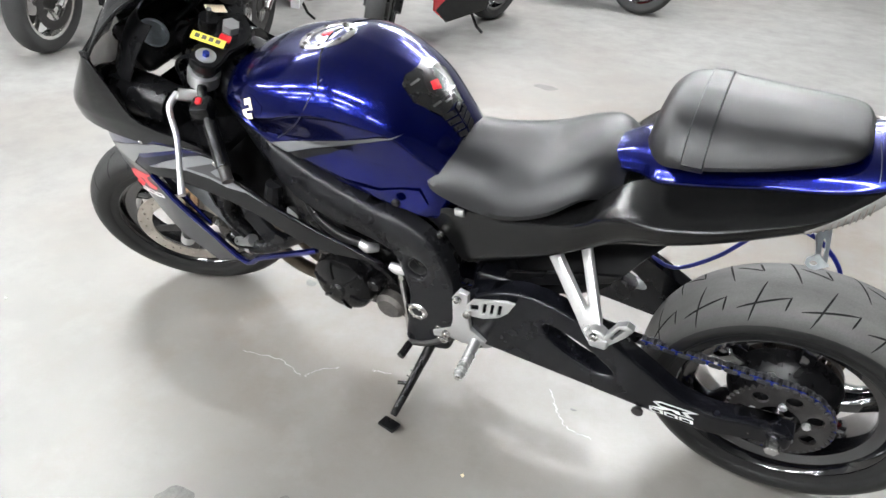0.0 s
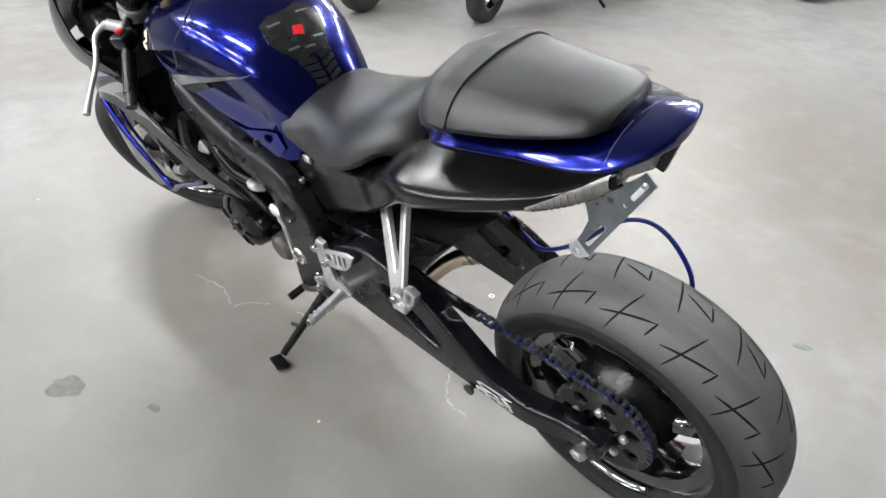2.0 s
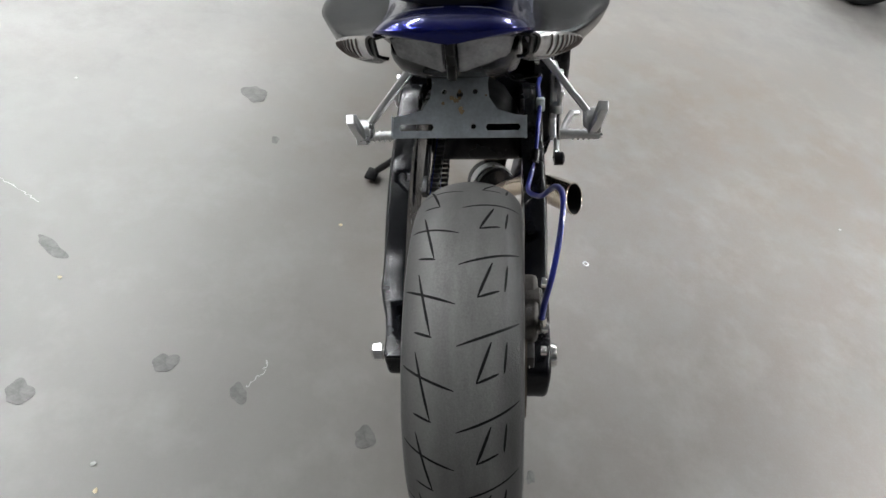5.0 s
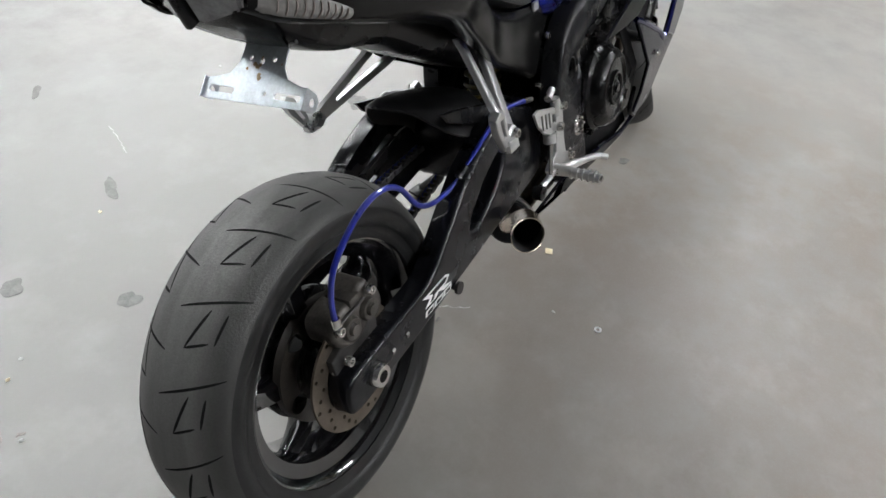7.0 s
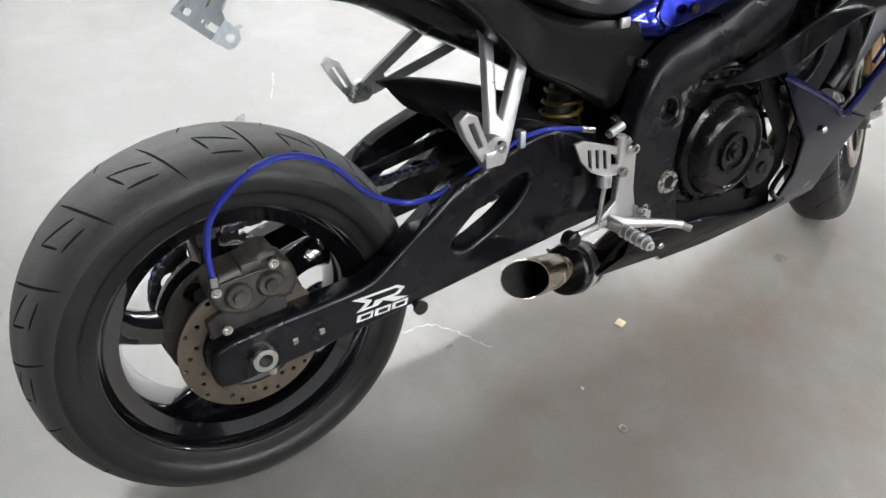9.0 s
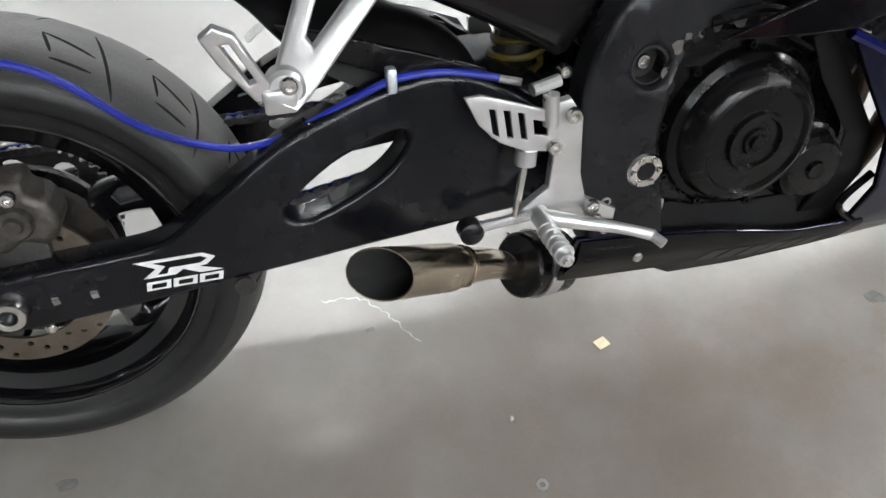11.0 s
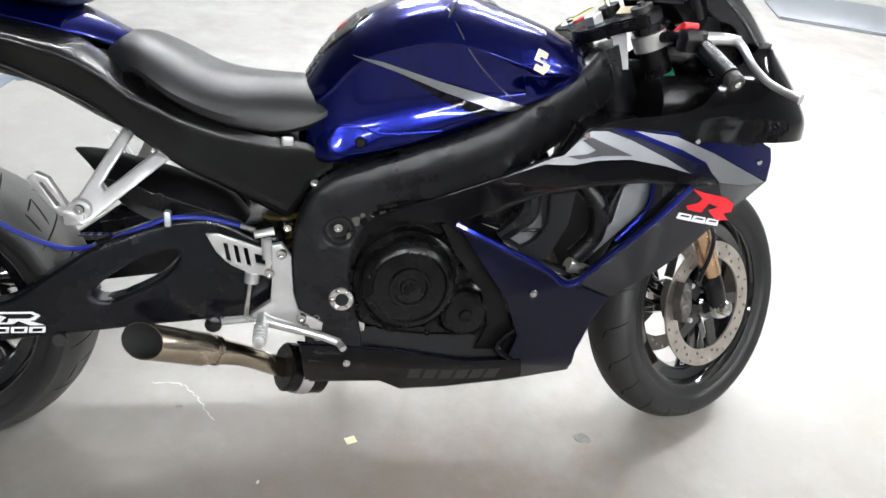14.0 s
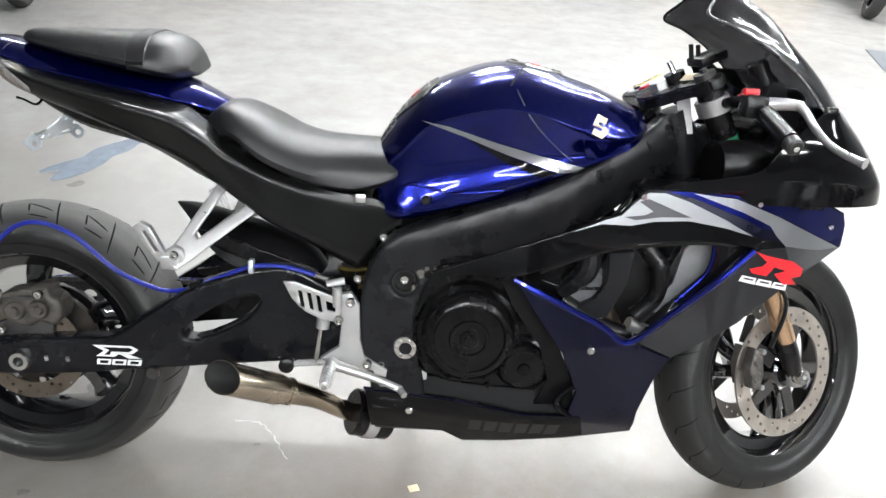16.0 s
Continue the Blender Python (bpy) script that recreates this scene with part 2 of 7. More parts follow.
M_SCREEN = glass("smoked_screen", (0.05, 0.05, 0.055), 0.12)


# ---- shape helpers ----
def obj_of(name, bm, mat, parent=None, label="", m=None, sharp=35, smooth=True):
    if m is not None:
        bmesh.ops.transform(bm, matrix=m, verts=bm.verts)
    bmesh.ops.recalc_face_normals(bm, faces=bm.faces)
    me = bpy.data.meshes.new(name)
    bm.to_mesh(me)
    bm.free()
    if smooth:
        me.shade_smooth()
        me.set_sharp_from_angle(angle=radians(sharp))
    for x in mat if isinstance(mat, (list, tuple)) else (mat,):
        me.materials.append(x)
    ob = new(name, me)
    if parent is not None:
        ob.parent = parent
    if label:
        ob["label"] = label
    return ob


def part(name, bm, mat, parent, label="", m=None, sharp=35):
    return obj_of(name, bm, mat, parent, label, m, sharp)


def thing(name, label, category, place=None, group="", kind=""):
    ob = new(name)
    if place is not None:
        ob.matrix_basis = place
    return tagged(ob, label, category, group, kind)


def spline(pts, n, closed=False):
    """n points along a Catmull-Rom curve through pts."""
    p = [Vector(q) for q in pts]
    k = len(p)
    out = []
    spans = k if closed else k - 1
    for i in range(n):
        u = i * spans / (n if closed else n - 1)
        s = min(int(u), spans - 1)
        f = u - s

        def g(j):
            return p[j % k] if closed else p[max(0, min(k - 1, j))]

        a, b, c, d = g(s - 1), g(s), g(s + 1), g(s + 2)
        out.append(0.5 * ((2 * b) + (c - a) * f + (2 * a - 5 * b + 4 * c - d) * f * f + (3 * b - a - 3 * c + d) * f**3))
    return out


def tube(pts, r, n=10, steps=None, caps=True):
    """A round bar along a smooth line; r is one radius or one for each point."""
    bm = bmesh.new()
    line = spline(pts, steps) if steps else [Vector(p) for p in pts]
    rads = [r] * len(line) if isinstance(r, (int, float)) else [q.x for q in spline([(x, 0, 0) for x in r], len(line))]
    rings = []
    up = None
    for i, p in enumerate(line):
        d = (line[min(i + 1, len(line) - 1)] - line[max(i - 1, 0)]).normalized()
        if up is None:
            up = d.orthogonal().normalized()
        up = (up - d * up.dot(d)).normalized()
        side = d.cross(up)
        rings.append([bm.verts.new(p + rads[i] * (math.cos(2 * math.pi * j / n) * up + math.sin(2 * math.pi * j / n) * side)) for j in range(n)])
    for a, b in zip(rings, rings[1:]):
        for j in range(n):
            bm.faces.new((a[j], a[(j + 1) % n], b[(j + 1) % n], b[j]))
    if caps:
        bm.faces.new(rings[0][::-1])
        bm.faces.new(rings[-1])
    return bm


def lathe(profile, n=48, closed=True, centre=(0, 0, 0)):
    """A ring or disc round the y axis; profile: (radius, y) points."""
    bm = bmesh.new()
    rings = []
    for i in range(n):
        a = 2 * math.pi * i / n
        rings.append([bm.verts.new((centre[0] + r * math.cos(a), centre[1] + y, centre[2] + r * math.sin(a))) for r, y in profile])
    k = len(profile)
    for i in range(n):
        a, b = rings[i], rings[(i + 1) % n]
        for j in range(k if closed else k - 1):
            bm.faces.new((a[j], a[(j + 1) % k], b[(j + 1) % k], b[j]))
    bmesh.ops.remove_doubles(bm, verts=bm.verts, dist=1e-6)
    return bm


def disc(r, y0, y1, n=40, bevel=0.003, centre=(0, 0, 0)):
    """A solid disc round an axis along y, with chamfered rims."""
    return lathe([(0, y0), (r - bevel, y0), (r, y0 + bevel * (1 if y1 > y0 else -1)), (r, y1 - bevel * (1 if y1 > y0 else -1)), (r - bevel, y1), (0, y1)], n, False, centre)


def box(size, centre=(0, 0, 0), bevel=0.004, seg=2):
    bm = bmesh.new()
    bmesh.ops.create_cube(bm, size=1, matrix=Matrix.Translation(centre) @ Matrix.Diagonal((*size, 1)))
    if bevel:
        bmesh.ops.bevel(bm, geom=bm.edges, offset=bevel, segments=seg, affect="EDGES", profile=0.5)
    return bm


def join(*bms):
    """Several meshes as one."""
    me = bpy.data.meshes.new("joined")
    out = bmesh.new()
    for b in bms:
        b.to_mesh(me)
        b.free()
        out.from_mesh(me)
    bpy.data.meshes.remove(me)
    return out


def inward(loop, d):
    """A closed outline moved towards its inside by d (outside, where d is negative)."""
    area = sum(p[0] * q[1] - q[0] * p[1] for p, q in zip(loop, loop[1:] + loop[:1]))
    sign = 1 if area > 0 else -1
    out = []
    n = len(loop)
    for i in range(n):
        a, p, c = Vector(loop[i - 1]), Vector(loop[i]), Vector(loop[(i + 1) % n])
        e, f = (p - a), (c - p)
        e = e.normalized() if e.length > 1e-9 else f.normalized()
        f = f.normalized() if f.length > 1e-9 else e
        m = Vector((-(e.y + f.y), e.x + f.x))
        m = m.normalized() if m.length > 1e-6 else Vector((-e.y, e.x))
        k = max(0.55, m.dot(Vector((-e.y, e.x))))
        q = p + m * (sign * d / k)
        out.append((q.x, q.y))
    return out


def sheet(outline, yfun, thick, holes=(), step=0.03, round_to=0, bevel=0.0):
    """A plate with an outline in x and z, bent sideways by yfun(x, z), its thickness towards the bike's middle and its rim rounded."""
    loops = []
    for loop in (outline, *holes):
        pts = [(p[0], p[1]) for p in loop]
        if round_to:
            pts = [(q[0], q[1]) for q in spline([(x, z, 0) for x, z in pts], max(24, round_to * len(pts) // len(outline)), True)]
        loops.append(pts)
    side = -1 if yfun(*outline[0]) < 0 else 1
    bm = bmesh.new()

    def ring(loop, out):
        return [bm.verts.new((x, yfun(x, z) + side * out, z)) for x, z in loop]

    def bridge(p, q):
        for j in range(len(p)):
            k = (j + 1) % len(p)
            bm.faces.new((p[j], p[k], q[k], q[j]))

    cores = []
    for i, loop in enumerate(loops):
        turn = 1 if i == 0 else -1
        back, rim = ring(loop, -thick), ring(loop, 0.0)
        bridge(back, rim)
        core = loop
        for inset, out in ((0.12, 0.45), (0.45, 0.80), (1.0, 0.95)) if bevel else ():
            core = inward(loop, turn * bevel * inset)
            nxt = ring(core, bevel * out)
            bridge(rim, nxt)
            rim = nxt
        cores.append(core)
    for which, out, cut in ((cores, bevel * 0.95, step), (loops, -thick, max(step, 0.06))):
        flat = bmesh.new()
        for loop in which:
            vs = [flat.verts.new((x, 0, z)) for x, z in loop]
            for p, q in zip(vs, vs[1:] + vs[:1]):
                flat.edges.new((p, q))
        bmesh.ops.triangle_fill(flat, use_beauty=True, use_dissolve=False, edges=flat.edges)
        xs = [v.co.x for v in flat.verts]
        zs = [v.co.z for v in flat.verts]
        for lo, hi, nrm, ax in ((min(xs), max(xs), (1, 0, 0), 0), (min(zs), max(zs), (0, 0, 1), 2)):
            k = lo + cut
            while k < hi - 1e-4:
                co = [0, 0, 0]
                co[ax] = k
                bmesh.ops.bisect_plane(flat, geom=[*flat.verts, *flat.edges, *flat.faces], plane_co=co, plane_no=nrm, dist=1e-6)
                k += cut
        made = {v: bm.verts.new((v.co.x, yfun(v.co.x, v.co.z) + side * out, v.co.z)) for v in flat.verts}
        for f in flat.faces:
            bm.faces.new([made[v] for v in f.verts])
        flat.free()
    bmesh.ops.remove_doubles(bm, verts=bm.verts, dist=2e-5)
    return bm


def loft(stations, n=14, along=28, closed_ends=True):
    """A body even about the middle plane: stations of (x, half outline from the top middle round to the bottom middle as (y, z))."""
    rows = []
    for x, half in stations:
        h = spline([(x, y, z) for y, z in half], n)
        rows.append(h)
    cols = [spline([r[j] for r in rows], along) for j in range(n)]
    bm = bmesh.new()
    rings = []
    for i in range(along):
        left = [cols[j][i].copy() for j in range(n)]
        right = [Vector((v.x, -v.y, v.z)) for v in left]
        ring = [bm.verts.new(v) for v in left] + [bm.verts.new(v) for v in right[::-1]]
        rings.append(ring)
    k = 2 * n
    for a, b in zip(rings, rings[1:]):
        for j in range(k):
            bm.faces.new((a[j], a[(j + 1) % k], b[(j + 1) % k], b[j]))
    if closed_ends:
        bm.faces.new(rings[0])
        bm.faces.new(rings[-1][::-1])
    bmesh.ops.remove_doubles(bm, verts=bm.verts, dist=1e-5)
    bmesh.ops.dissolve_degenerate(bm, dist=1e-6, edges=bm.edges)
    return bm


def mirrored(bm):
    bmesh.ops.scale(bm, vec=(1, -1, 1), verts=bm.verts)
    bmesh.ops.reverse_faces(bm, faces=bm.faces)
    return bm


def bolt(parent, x, y, z, r=0.009, out=-0.008, name="bolt", mat=None, hollow=True, m=None):
    """A socket bolt whose head stands out along y."""
    prof = [(0, 0), (r, 0), (r, out * 0.75), (r * 0.85, out), (r * 0.5, out), (r * 0.45, out * 0.4), (0, out * 0.4)] if hollow else [(0, 0), (r, 0), (r, out * 0.7), (r * 0.7, out), (0, out)]
    return part(name, lathe(prof, 12, False, (x, y, z)), mat or M_CHROME, parent, m=m)


def tree_of(ob):
    """A search tree over an object's mesh, in its own coordinates."""
    me = ob.data
    return BVHTree.FromPolygons([v.co.copy() for v in me.vertices], [tuple(p.vertices) for p in me.polygons])


def decal(outline, tree, start, way, u, v, lift=0.0012, step=0.02, thick=0.0006):
    """A thin skin on a body: an outline in the directions u and v from start, thrown along way onto the body's surface."""
    bm = bmesh.new()
    u, v, way, start = Vector(u), Vector(v), Vector(way).normalized(), Vector(start)
    vs = [bm.verts.new((a, 0, b)) for a, b in outline]
    for p, q in zip(vs, vs[1:] + vs[:1]):
        bm.edges.new((p, q))
    bmesh.ops.triangle_fill(bm, use_beauty=True, edges=bm.edges)
    xs, zs = [p[0] for p in outline], [p[1] for p in outline]
    for lo, hi, nrm, ax in ((min(xs), max(xs), (1, 0, 0), 0), (min(zs), max(zs), (0, 0, 1), 2)):
        k = lo + step
        while k < hi - 1e-4:
            co = [0, 0, 0]
            co[ax] = k
            bmesh.ops.bisect_plane(bm, geom=[*bm.verts, *bm.edges, *bm.faces], plane_co=co, plane_no=nrm, dist=1e-6)
            k += step
    lost = []
    for p in bm.verts:
        o = start + p.co.x * u + p.co.z * v
        hit, nrm, _, _ = tree.ray_cast(o, way)
        if hit is None:
            lost.append(p)
        else:
            p.co = hit - way * lift
    if lost:
        bmesh.ops.delete(bm, geom=lost, context="VERTS")
    made = bmesh.ops.extrude_face_region(bm, geom=list(bm.faces))
    for g in made["geom"]:
        if isinstance(g, bmesh.types.BMVert):
            g.co += way * thick
    return bm


def side_decal(name, outline, tree, mat, parent, side, label="", lift=0.0012, step=0.02):
    """A skin on the bike's right (-1) or left (1) flank; outline in x and z."""
    bm = decal(outline, tree, (0, side * 1.0, 0), (0, -side, 0), (1, 0, 0), (0, 0, 1), lift, step)
    return part(name, bm, mat, parent, label)


# ---- values of the hall ----
TUBE_POWER = 152.0
LAMP_SPOTS = [(x, y) for y in (2.4, 4.4, 6.6) for x in (0.6, 2.8, 5.0, 7.2)] + [(0.6, -3.0), (2.8, -6.8), (5.0, -3.0)] + [(0.6, -5.0), (2.8, -5.0), (5.0, -5.0), (4.4, -1.2), (6.6, -1.2), (-1.6, -5.0), (-1.8, 6.4)]
STAINS = [(1.162, 0.660, 0.05, 0.035, 20), (0.940, 0.542, 0.016, 0.012, 0), (-0.037, 0.818, 0.028, 0.026, 0), (0.041, 0.410, 0.024, 0.018, 30), (-0.015, 0.134, 0.024, 0.024, 0), (0.087, 0.577, 0.026, 0.024, 0), (-0.544, 1.33, 0.04, 0.02, 40), (-0.046, -0.219, 0.014, 0.010, 0), (-0.132, -0.845, 0.022, 0.016, 20), (1.422, -2.662, 0.07, 0.04, 0), (-0.439, 0.14, 0.03, 0.022, 20), (0.355, 0.932, 0.05, 0.016, 60), (1.407, -0.218, 0.02, 0.015, 0), (0.449, -0.056, 0.008, 0.004, 0), (0.564, 1.493, 0.04, 0.012, 40)]
SCRATCHES = [[(0.06, 0.40), (0.10, 0.375), (0.135, 0.372)], [(0.377, 0.024), (0.448, 0.013), (0.49, -0.04), (0.53, -0.103)], [(1.151, 0.173), (1.138, 0.138), (1.09, 0.10)], [(0.999, 0.062), (0.95, 0.05)], [(1.373, 0.168), (1.25, 0.15), (1.16, 0.18)], [(0.568, 1.174), (0.499, 1.031)]]
CHIPS = [(0.615, 0.29), (1.053, 1.176), (-0.162, 0.624), (-0.212, 0.60), (1.048, -1.322), (2.181, 0.321), (0.267, 0.875), (0.636, -0.285), (-0.291, 0.457)]

# ---- the hall ----
def floor_plane():
    bm = bmesh.new()
    bmesh.ops.create_grid(bm, x_segments=2, y_segments=2, size=1, matrix=Matrix.Diagonal((13.0, 13.0, 1, 1)))
    ob = obj_of("floor", bm, M_FLOOR, smooth=False)
    ob.location = (1.0, 0.0, 0.0)
    return tagged(ob, "worn grey polished concrete workshop floor", "floor", kind="structure")


floor_plane()
# walls and roof are added out of view to close the hall
for nm, size, at in (
    ("wall_north", (26.4, 0.2, 4.4), (1, 13.1, 2.2)),
    ("wall_south", (26.4, 0.2, 4.4), (1, -13.1, 2.2)),
    ("wall_east", (0.2, 26, 4.4), (14.1, 0, 2.2)),
    ("wall_west", (0.2, 26, 4.4), (-12.1, 0, 2.2)),
):
    tagged(obj_of(nm, box(size, at, 0), M_WALL, smooth=False), "plain wall out of view, added to close the workshop", "wall", kind="structure")
tagged(obj_of("ceiling", box((26.4, 26.4, 0.2), (1, 0, 4.5), 0), M_CEIL, smooth=False), "plain grey roof out of view, added to close the workshop", "ceiling", kind="structure")

M_TUBE = glow("fluorescent_tube", (0.965, 0.985, 1.0), TUBE_POWER)
M_HOUSING = paint("lamp_housing_enamel", (0.75, 0.75, 0.75), 0.4)


def strip_light():
    root = thing("ceiling_light", "white fluorescent strip light hung from the roof", "ceiling light", pose(0, 0, 3.5), "ceiling strip lights")
    part("housing", box((1.5, 0.16, 0.06), (0, 0, 0.05), 0.008), M_HOUSING, root)
    for s in (-0.045, 0.045):
        part("fluorescent_tube", tube([(-0.7, s, 0), (0.7, s, 0)], 0.02, 8), M_TUBE, root)
    part("hanger", tube([(0, 0, 0.08), (0, 0, 0.9)], 0.006, 6), M_HOUSING, root)
    return root


lamp = strip_light()
for k, (x, y) in enumerate(LAMP_SPOTS):
    if k == 0:
        lamp.matrix_basis = pose(x, y, 3.5)
    else:
        copy_thing(lamp, pose(x, y, 3.5))

# ---- the motorcycle ----
LEAN_DEG = 14.5
bike = thing("motorcycle", "dark blue and black sports motorcycle leaning on its side stand", "motorcycle", Matrix.Translation((0, -0.0958, 0.0068)) @ pose(0, 0, 0, -LEAN_DEG, 0, -0.7))


def group(name, label="", parent=None):
    ob = new(name)
    ob.parent = parent or bike
    if label:
        ob["label"] = label
    return ob


# steering: the bars are turned to the left
RAKE, STEER = 26.6, 25.0
HEAD = Vector((1.330, 0, 0.923))
AXIS = Vector((-math.sin(radians(RAKE)), 0, math.cos(radians(RAKE))))
TURNED = Matrix.Translation(HEAD) @ Matrix.Rotation(radians(STEER), 4, AXIS) @ Matrix.Translation(-HEAD)
FWD = Vector((math.cos(radians(RAKE)), 0, math.sin(radians(RAKE))))
FAX = HEAD - AXIS * 0.717 + FWD * 0.029


def fork_point(down, side=0.0, ahead=0.03):
    p = HEAD - AXIS * down + FWD * ahead
    return Vector((p.x, side, p.z))


def tread_point(centre, R, half, a, v, lift=0.0):
    """A point of a tyre's outside: a round it, v across it from -1 to 1."""
    crown = 0.62 * half
    ang = v * radians(88)
    r = (R - crown) + (crown + lift) * math.cos(ang)
    return (centre[0] + r * math.cos(a), centre[1] + (half + lift) * math.sin(ang), centre[2] + r * math.sin(a))


def tyre_mesh(centre, R, half, rimr, rimhalf, around, across):
    bm = bmesh.new()
    crown = 0.62 * half
    rows = []
    for i in range(around):
        a = 2 * math.pi * i / around
        row = [bm.verts.new(tread_point(centre, R, half, a, -1 + 2 * j / across)) for j in range(across + 1)]
        lo = [(rimr - 0.004, -rimhalf - 0.002), (rimr + 0.006, -rimhalf - 0.007), (rimr + 0.016, -rimhalf - 0.007), (rimr + 0.018, -rimhalf - 0.009), ((rimr + R - crown) / 2 + 0.006, -half * 0.985)]
        left = [bm.verts.new((centre[0] + r * math.cos(a), centre[1] + y, centre[2] + r * math.sin(a))) for r, y in lo]
        right = [bm.verts.new((centre[0] + r * math.cos(a), centre[1] - y, centre[2] + r * math.sin(a))) for r, y in lo[::-1]]
        rows.append(left + row + right)
    for a, b in zip(rows, rows[1:] + rows[:1]):
        for j in range(len(a) - 1):
            f = bm.faces.new((a[j], a[j + 1], b[j + 1], b[j]))
            f.material_index = 1 if j < 8 or j > len(a) - 10 else 0
    return bm


def groove_mesh(centre, R, half, cuts, repeats, wide):
    """The tread's grooves as flat dark strips on the rubber: cuts of (s, v) to (s, v), s in pitches round the tyre, v
    across it.
    """
    bm = bmesh.new()
    pitch = 2 * math.pi * R / repeats
    n = 9
    for k in range(repeats):
        for (s0, v0), (s1, v1) in cuts:
            dx, dy = (s1 - s0) * pitch, (v1 - v0) * half * 1.3
            L = math.hypot(dx, dy)
            px, py = -dy / L, dx / L
            rows = []
            for i in range(n):
                u = i / (n - 1)
                w = wide * (0.35 + 0.65 * min(1.0, 5 * u, 5 * (1 - u)))
                row = []
                for e in (-1, 1):
                    ss = k + s0 + (s1 - s0) * u + e * w * px / pitch
                    vv = v0 + (v1 - v0) * u + e * w * py / (half * 1.3)
                    row.append(bm.verts.new(tread_point(centre, R, half, 2 * math.pi * ss / repeats, vv, 0.0004)))
                rows.append(row)
            for p, q in zip(rows, rows[1:]):
                bm.faces.new((p[0], p[1], q[1], q[0]))
    return bm


def rim_mesh(centre, rimr, h):
    prof = [(rimr, -h), (rimr, -h + 0.012), (rimr - 0.022, -h + 0.022), (rimr - 0.034, -h * 0.5), (rimr - 0.034, h * 0.5), (rimr - 0.022, h - 0.022), (rimr, h - 0.012), (rimr, h), (rimr - 0.008, h + 0.001), (rimr - 0.013, h - 0.006), (rimr - 0.018, h - 0.018), (rimr - 0.040, h - 0.026), (rimr - 0.046, h * 0.45), (rimr - 0.046, -h * 0.45), (rimr - 0.040, -h + 0.026), (rimr - 0.018, -h + 0.018), (rimr - 0.013, -h + 0.006), (rimr - 0.008, -h - 0.001)]
    return lathe(prof, 96, True, tuple(centre))


def spoke(root, centre, rimr, a, hub, m, width, thickness, mat):
    """One cast spoke that flares towards hub and rim."""
    bm = bmesh.new()
    ca, sa = math.cos(a), math.sin(a)
    rows = []
    for k in range(9):
        u = k / 8
        r = hub * 0.8 + (rimr - 0.040 - hub * 0.8) * u
        w = width * (1.35 - 1.3 * u + 1.35 * u * u)
        t = thickness * (1.15 - 0.45 * u)
        sweep = 0.016 * math.sin(u * math.pi)
        ring = []
        for yy, ww in ((-t, -0.55), (-t, 0.55), (-t * 0.4, 1), (t * 0.4, 1), (t, 0.55), (t, -0.55), (t * 0.4, -1), (-t * 0.4, -1)):
            tt = ww * w * 0.5 + sweep
            ring.append(bm.verts.new((centre[0] + r * ca - tt * sa, centre[1] + yy, centre[2] + r * sa + tt * ca)))
        rows.append(ring)
    for p, q in zip(rows, rows[1:]):
        for j in range(8):
            bm.faces.new((p[j], p[(j + 1) % 8], q[(j + 1) % 8], q[j]))
    bm.faces.new(rows[0])
    bm.faces.new(rows[-1][::-1])
    part("spoke", bm, mat, root, m=m, sharp=50)


def pierced(centre, loops, y, thick):
    """A flat ring or plate across y with holes; loops of (x, z) about the centre."""
    bm = bmesh.new()
    for loop in loops:
        vs = [bm.verts.new((centre[0] + x, centre[1] + y, centre[2] + z)) for x, z in loop]
        for p, q in zip(vs, vs[1:] + vs[:1]):
            bm.edges.new((p, q))
    bmesh.ops.triangle_fill(bm, use_beauty=True, edges=bm.edges)
    made = bmesh.ops.extrude_face_region(bm, geom=list(bm.faces))
    for g in made["geom"]:
        if isinstance(g, bmesh.types.BMVert):
            g.co.y += thick
    return bm


def circle(r, n, x=0.0, z=0.0, turn=0.0):
    return [(x + r * math.cos(turn + 2 * math.pi * i / n), z + r * math.sin(turn + 2 * math.pi * i / n)) for i in range(n)]


def disc_ring(centre, r, y, inner, holes):
    loops = [circle(r, 72), circle(r * inner, 54)]
    span = 1 - inner
    for i in range(holes):
        a = 2 * math.pi * i / holes
        rad = r * (inner + span * (0.25, 0.52, 0.79)[i % 3])
        loops.append(circle(0.0042, 7, rad * math.cos(a), rad * math.sin(a)))
    return pierced(centre, loops, y, 0.0045)


REAR = (0.0, -0.004, 0.308)
REAR_CUTS = [
    ((-0.08, 0.76), (0.18, 0.06)),
    ((-0.26, 0.515), (0.55, 0.32)),
    ((0.50, 0.54), (0.57, 0.30)),
    ((-0.33, 0.04), (-0.65, -0.73)),
    ((-0.39, -0.32), (0.09, -0.164)),
    ((0.09, -0.164), (-0.02, -0.41)),
    ((-0.395, -0.515), (-0.02, -0.48)),
]
rear = group("rear_wheel", "black cast wheel with a wide worn tyre")
rt = part("tyre", tyre_mesh(REAR, 0.311, 0.0912, 0.220, 0.076, 160, 44), [M_RUBBER, M_SIDEWALL], rear, sharp=60)
tagged(part("tread_groove_shade", groove_mesh(REAR, 0.311, 0.0912, REAR_CUTS, 16, 0.0020), M_GROOVE_SHADE, rt), kind="stuff")
part("rim", rim_mesh(REAR, 0.221, 0.076), M_RIM, rear)
for i in range(5):
    spoke(rear, REAR, 0.221, 0.35 + 2 * math.pi * i / 5, 0.08, None, 0.046, 0.030, M_RIM)
part("hub", join(disc(0.060, -0.080, 0.085, 40, 0.008, REAR), disc(0.088, -0.034, 0.034, 40, 0.012, REAR)), M_RIM, rear)
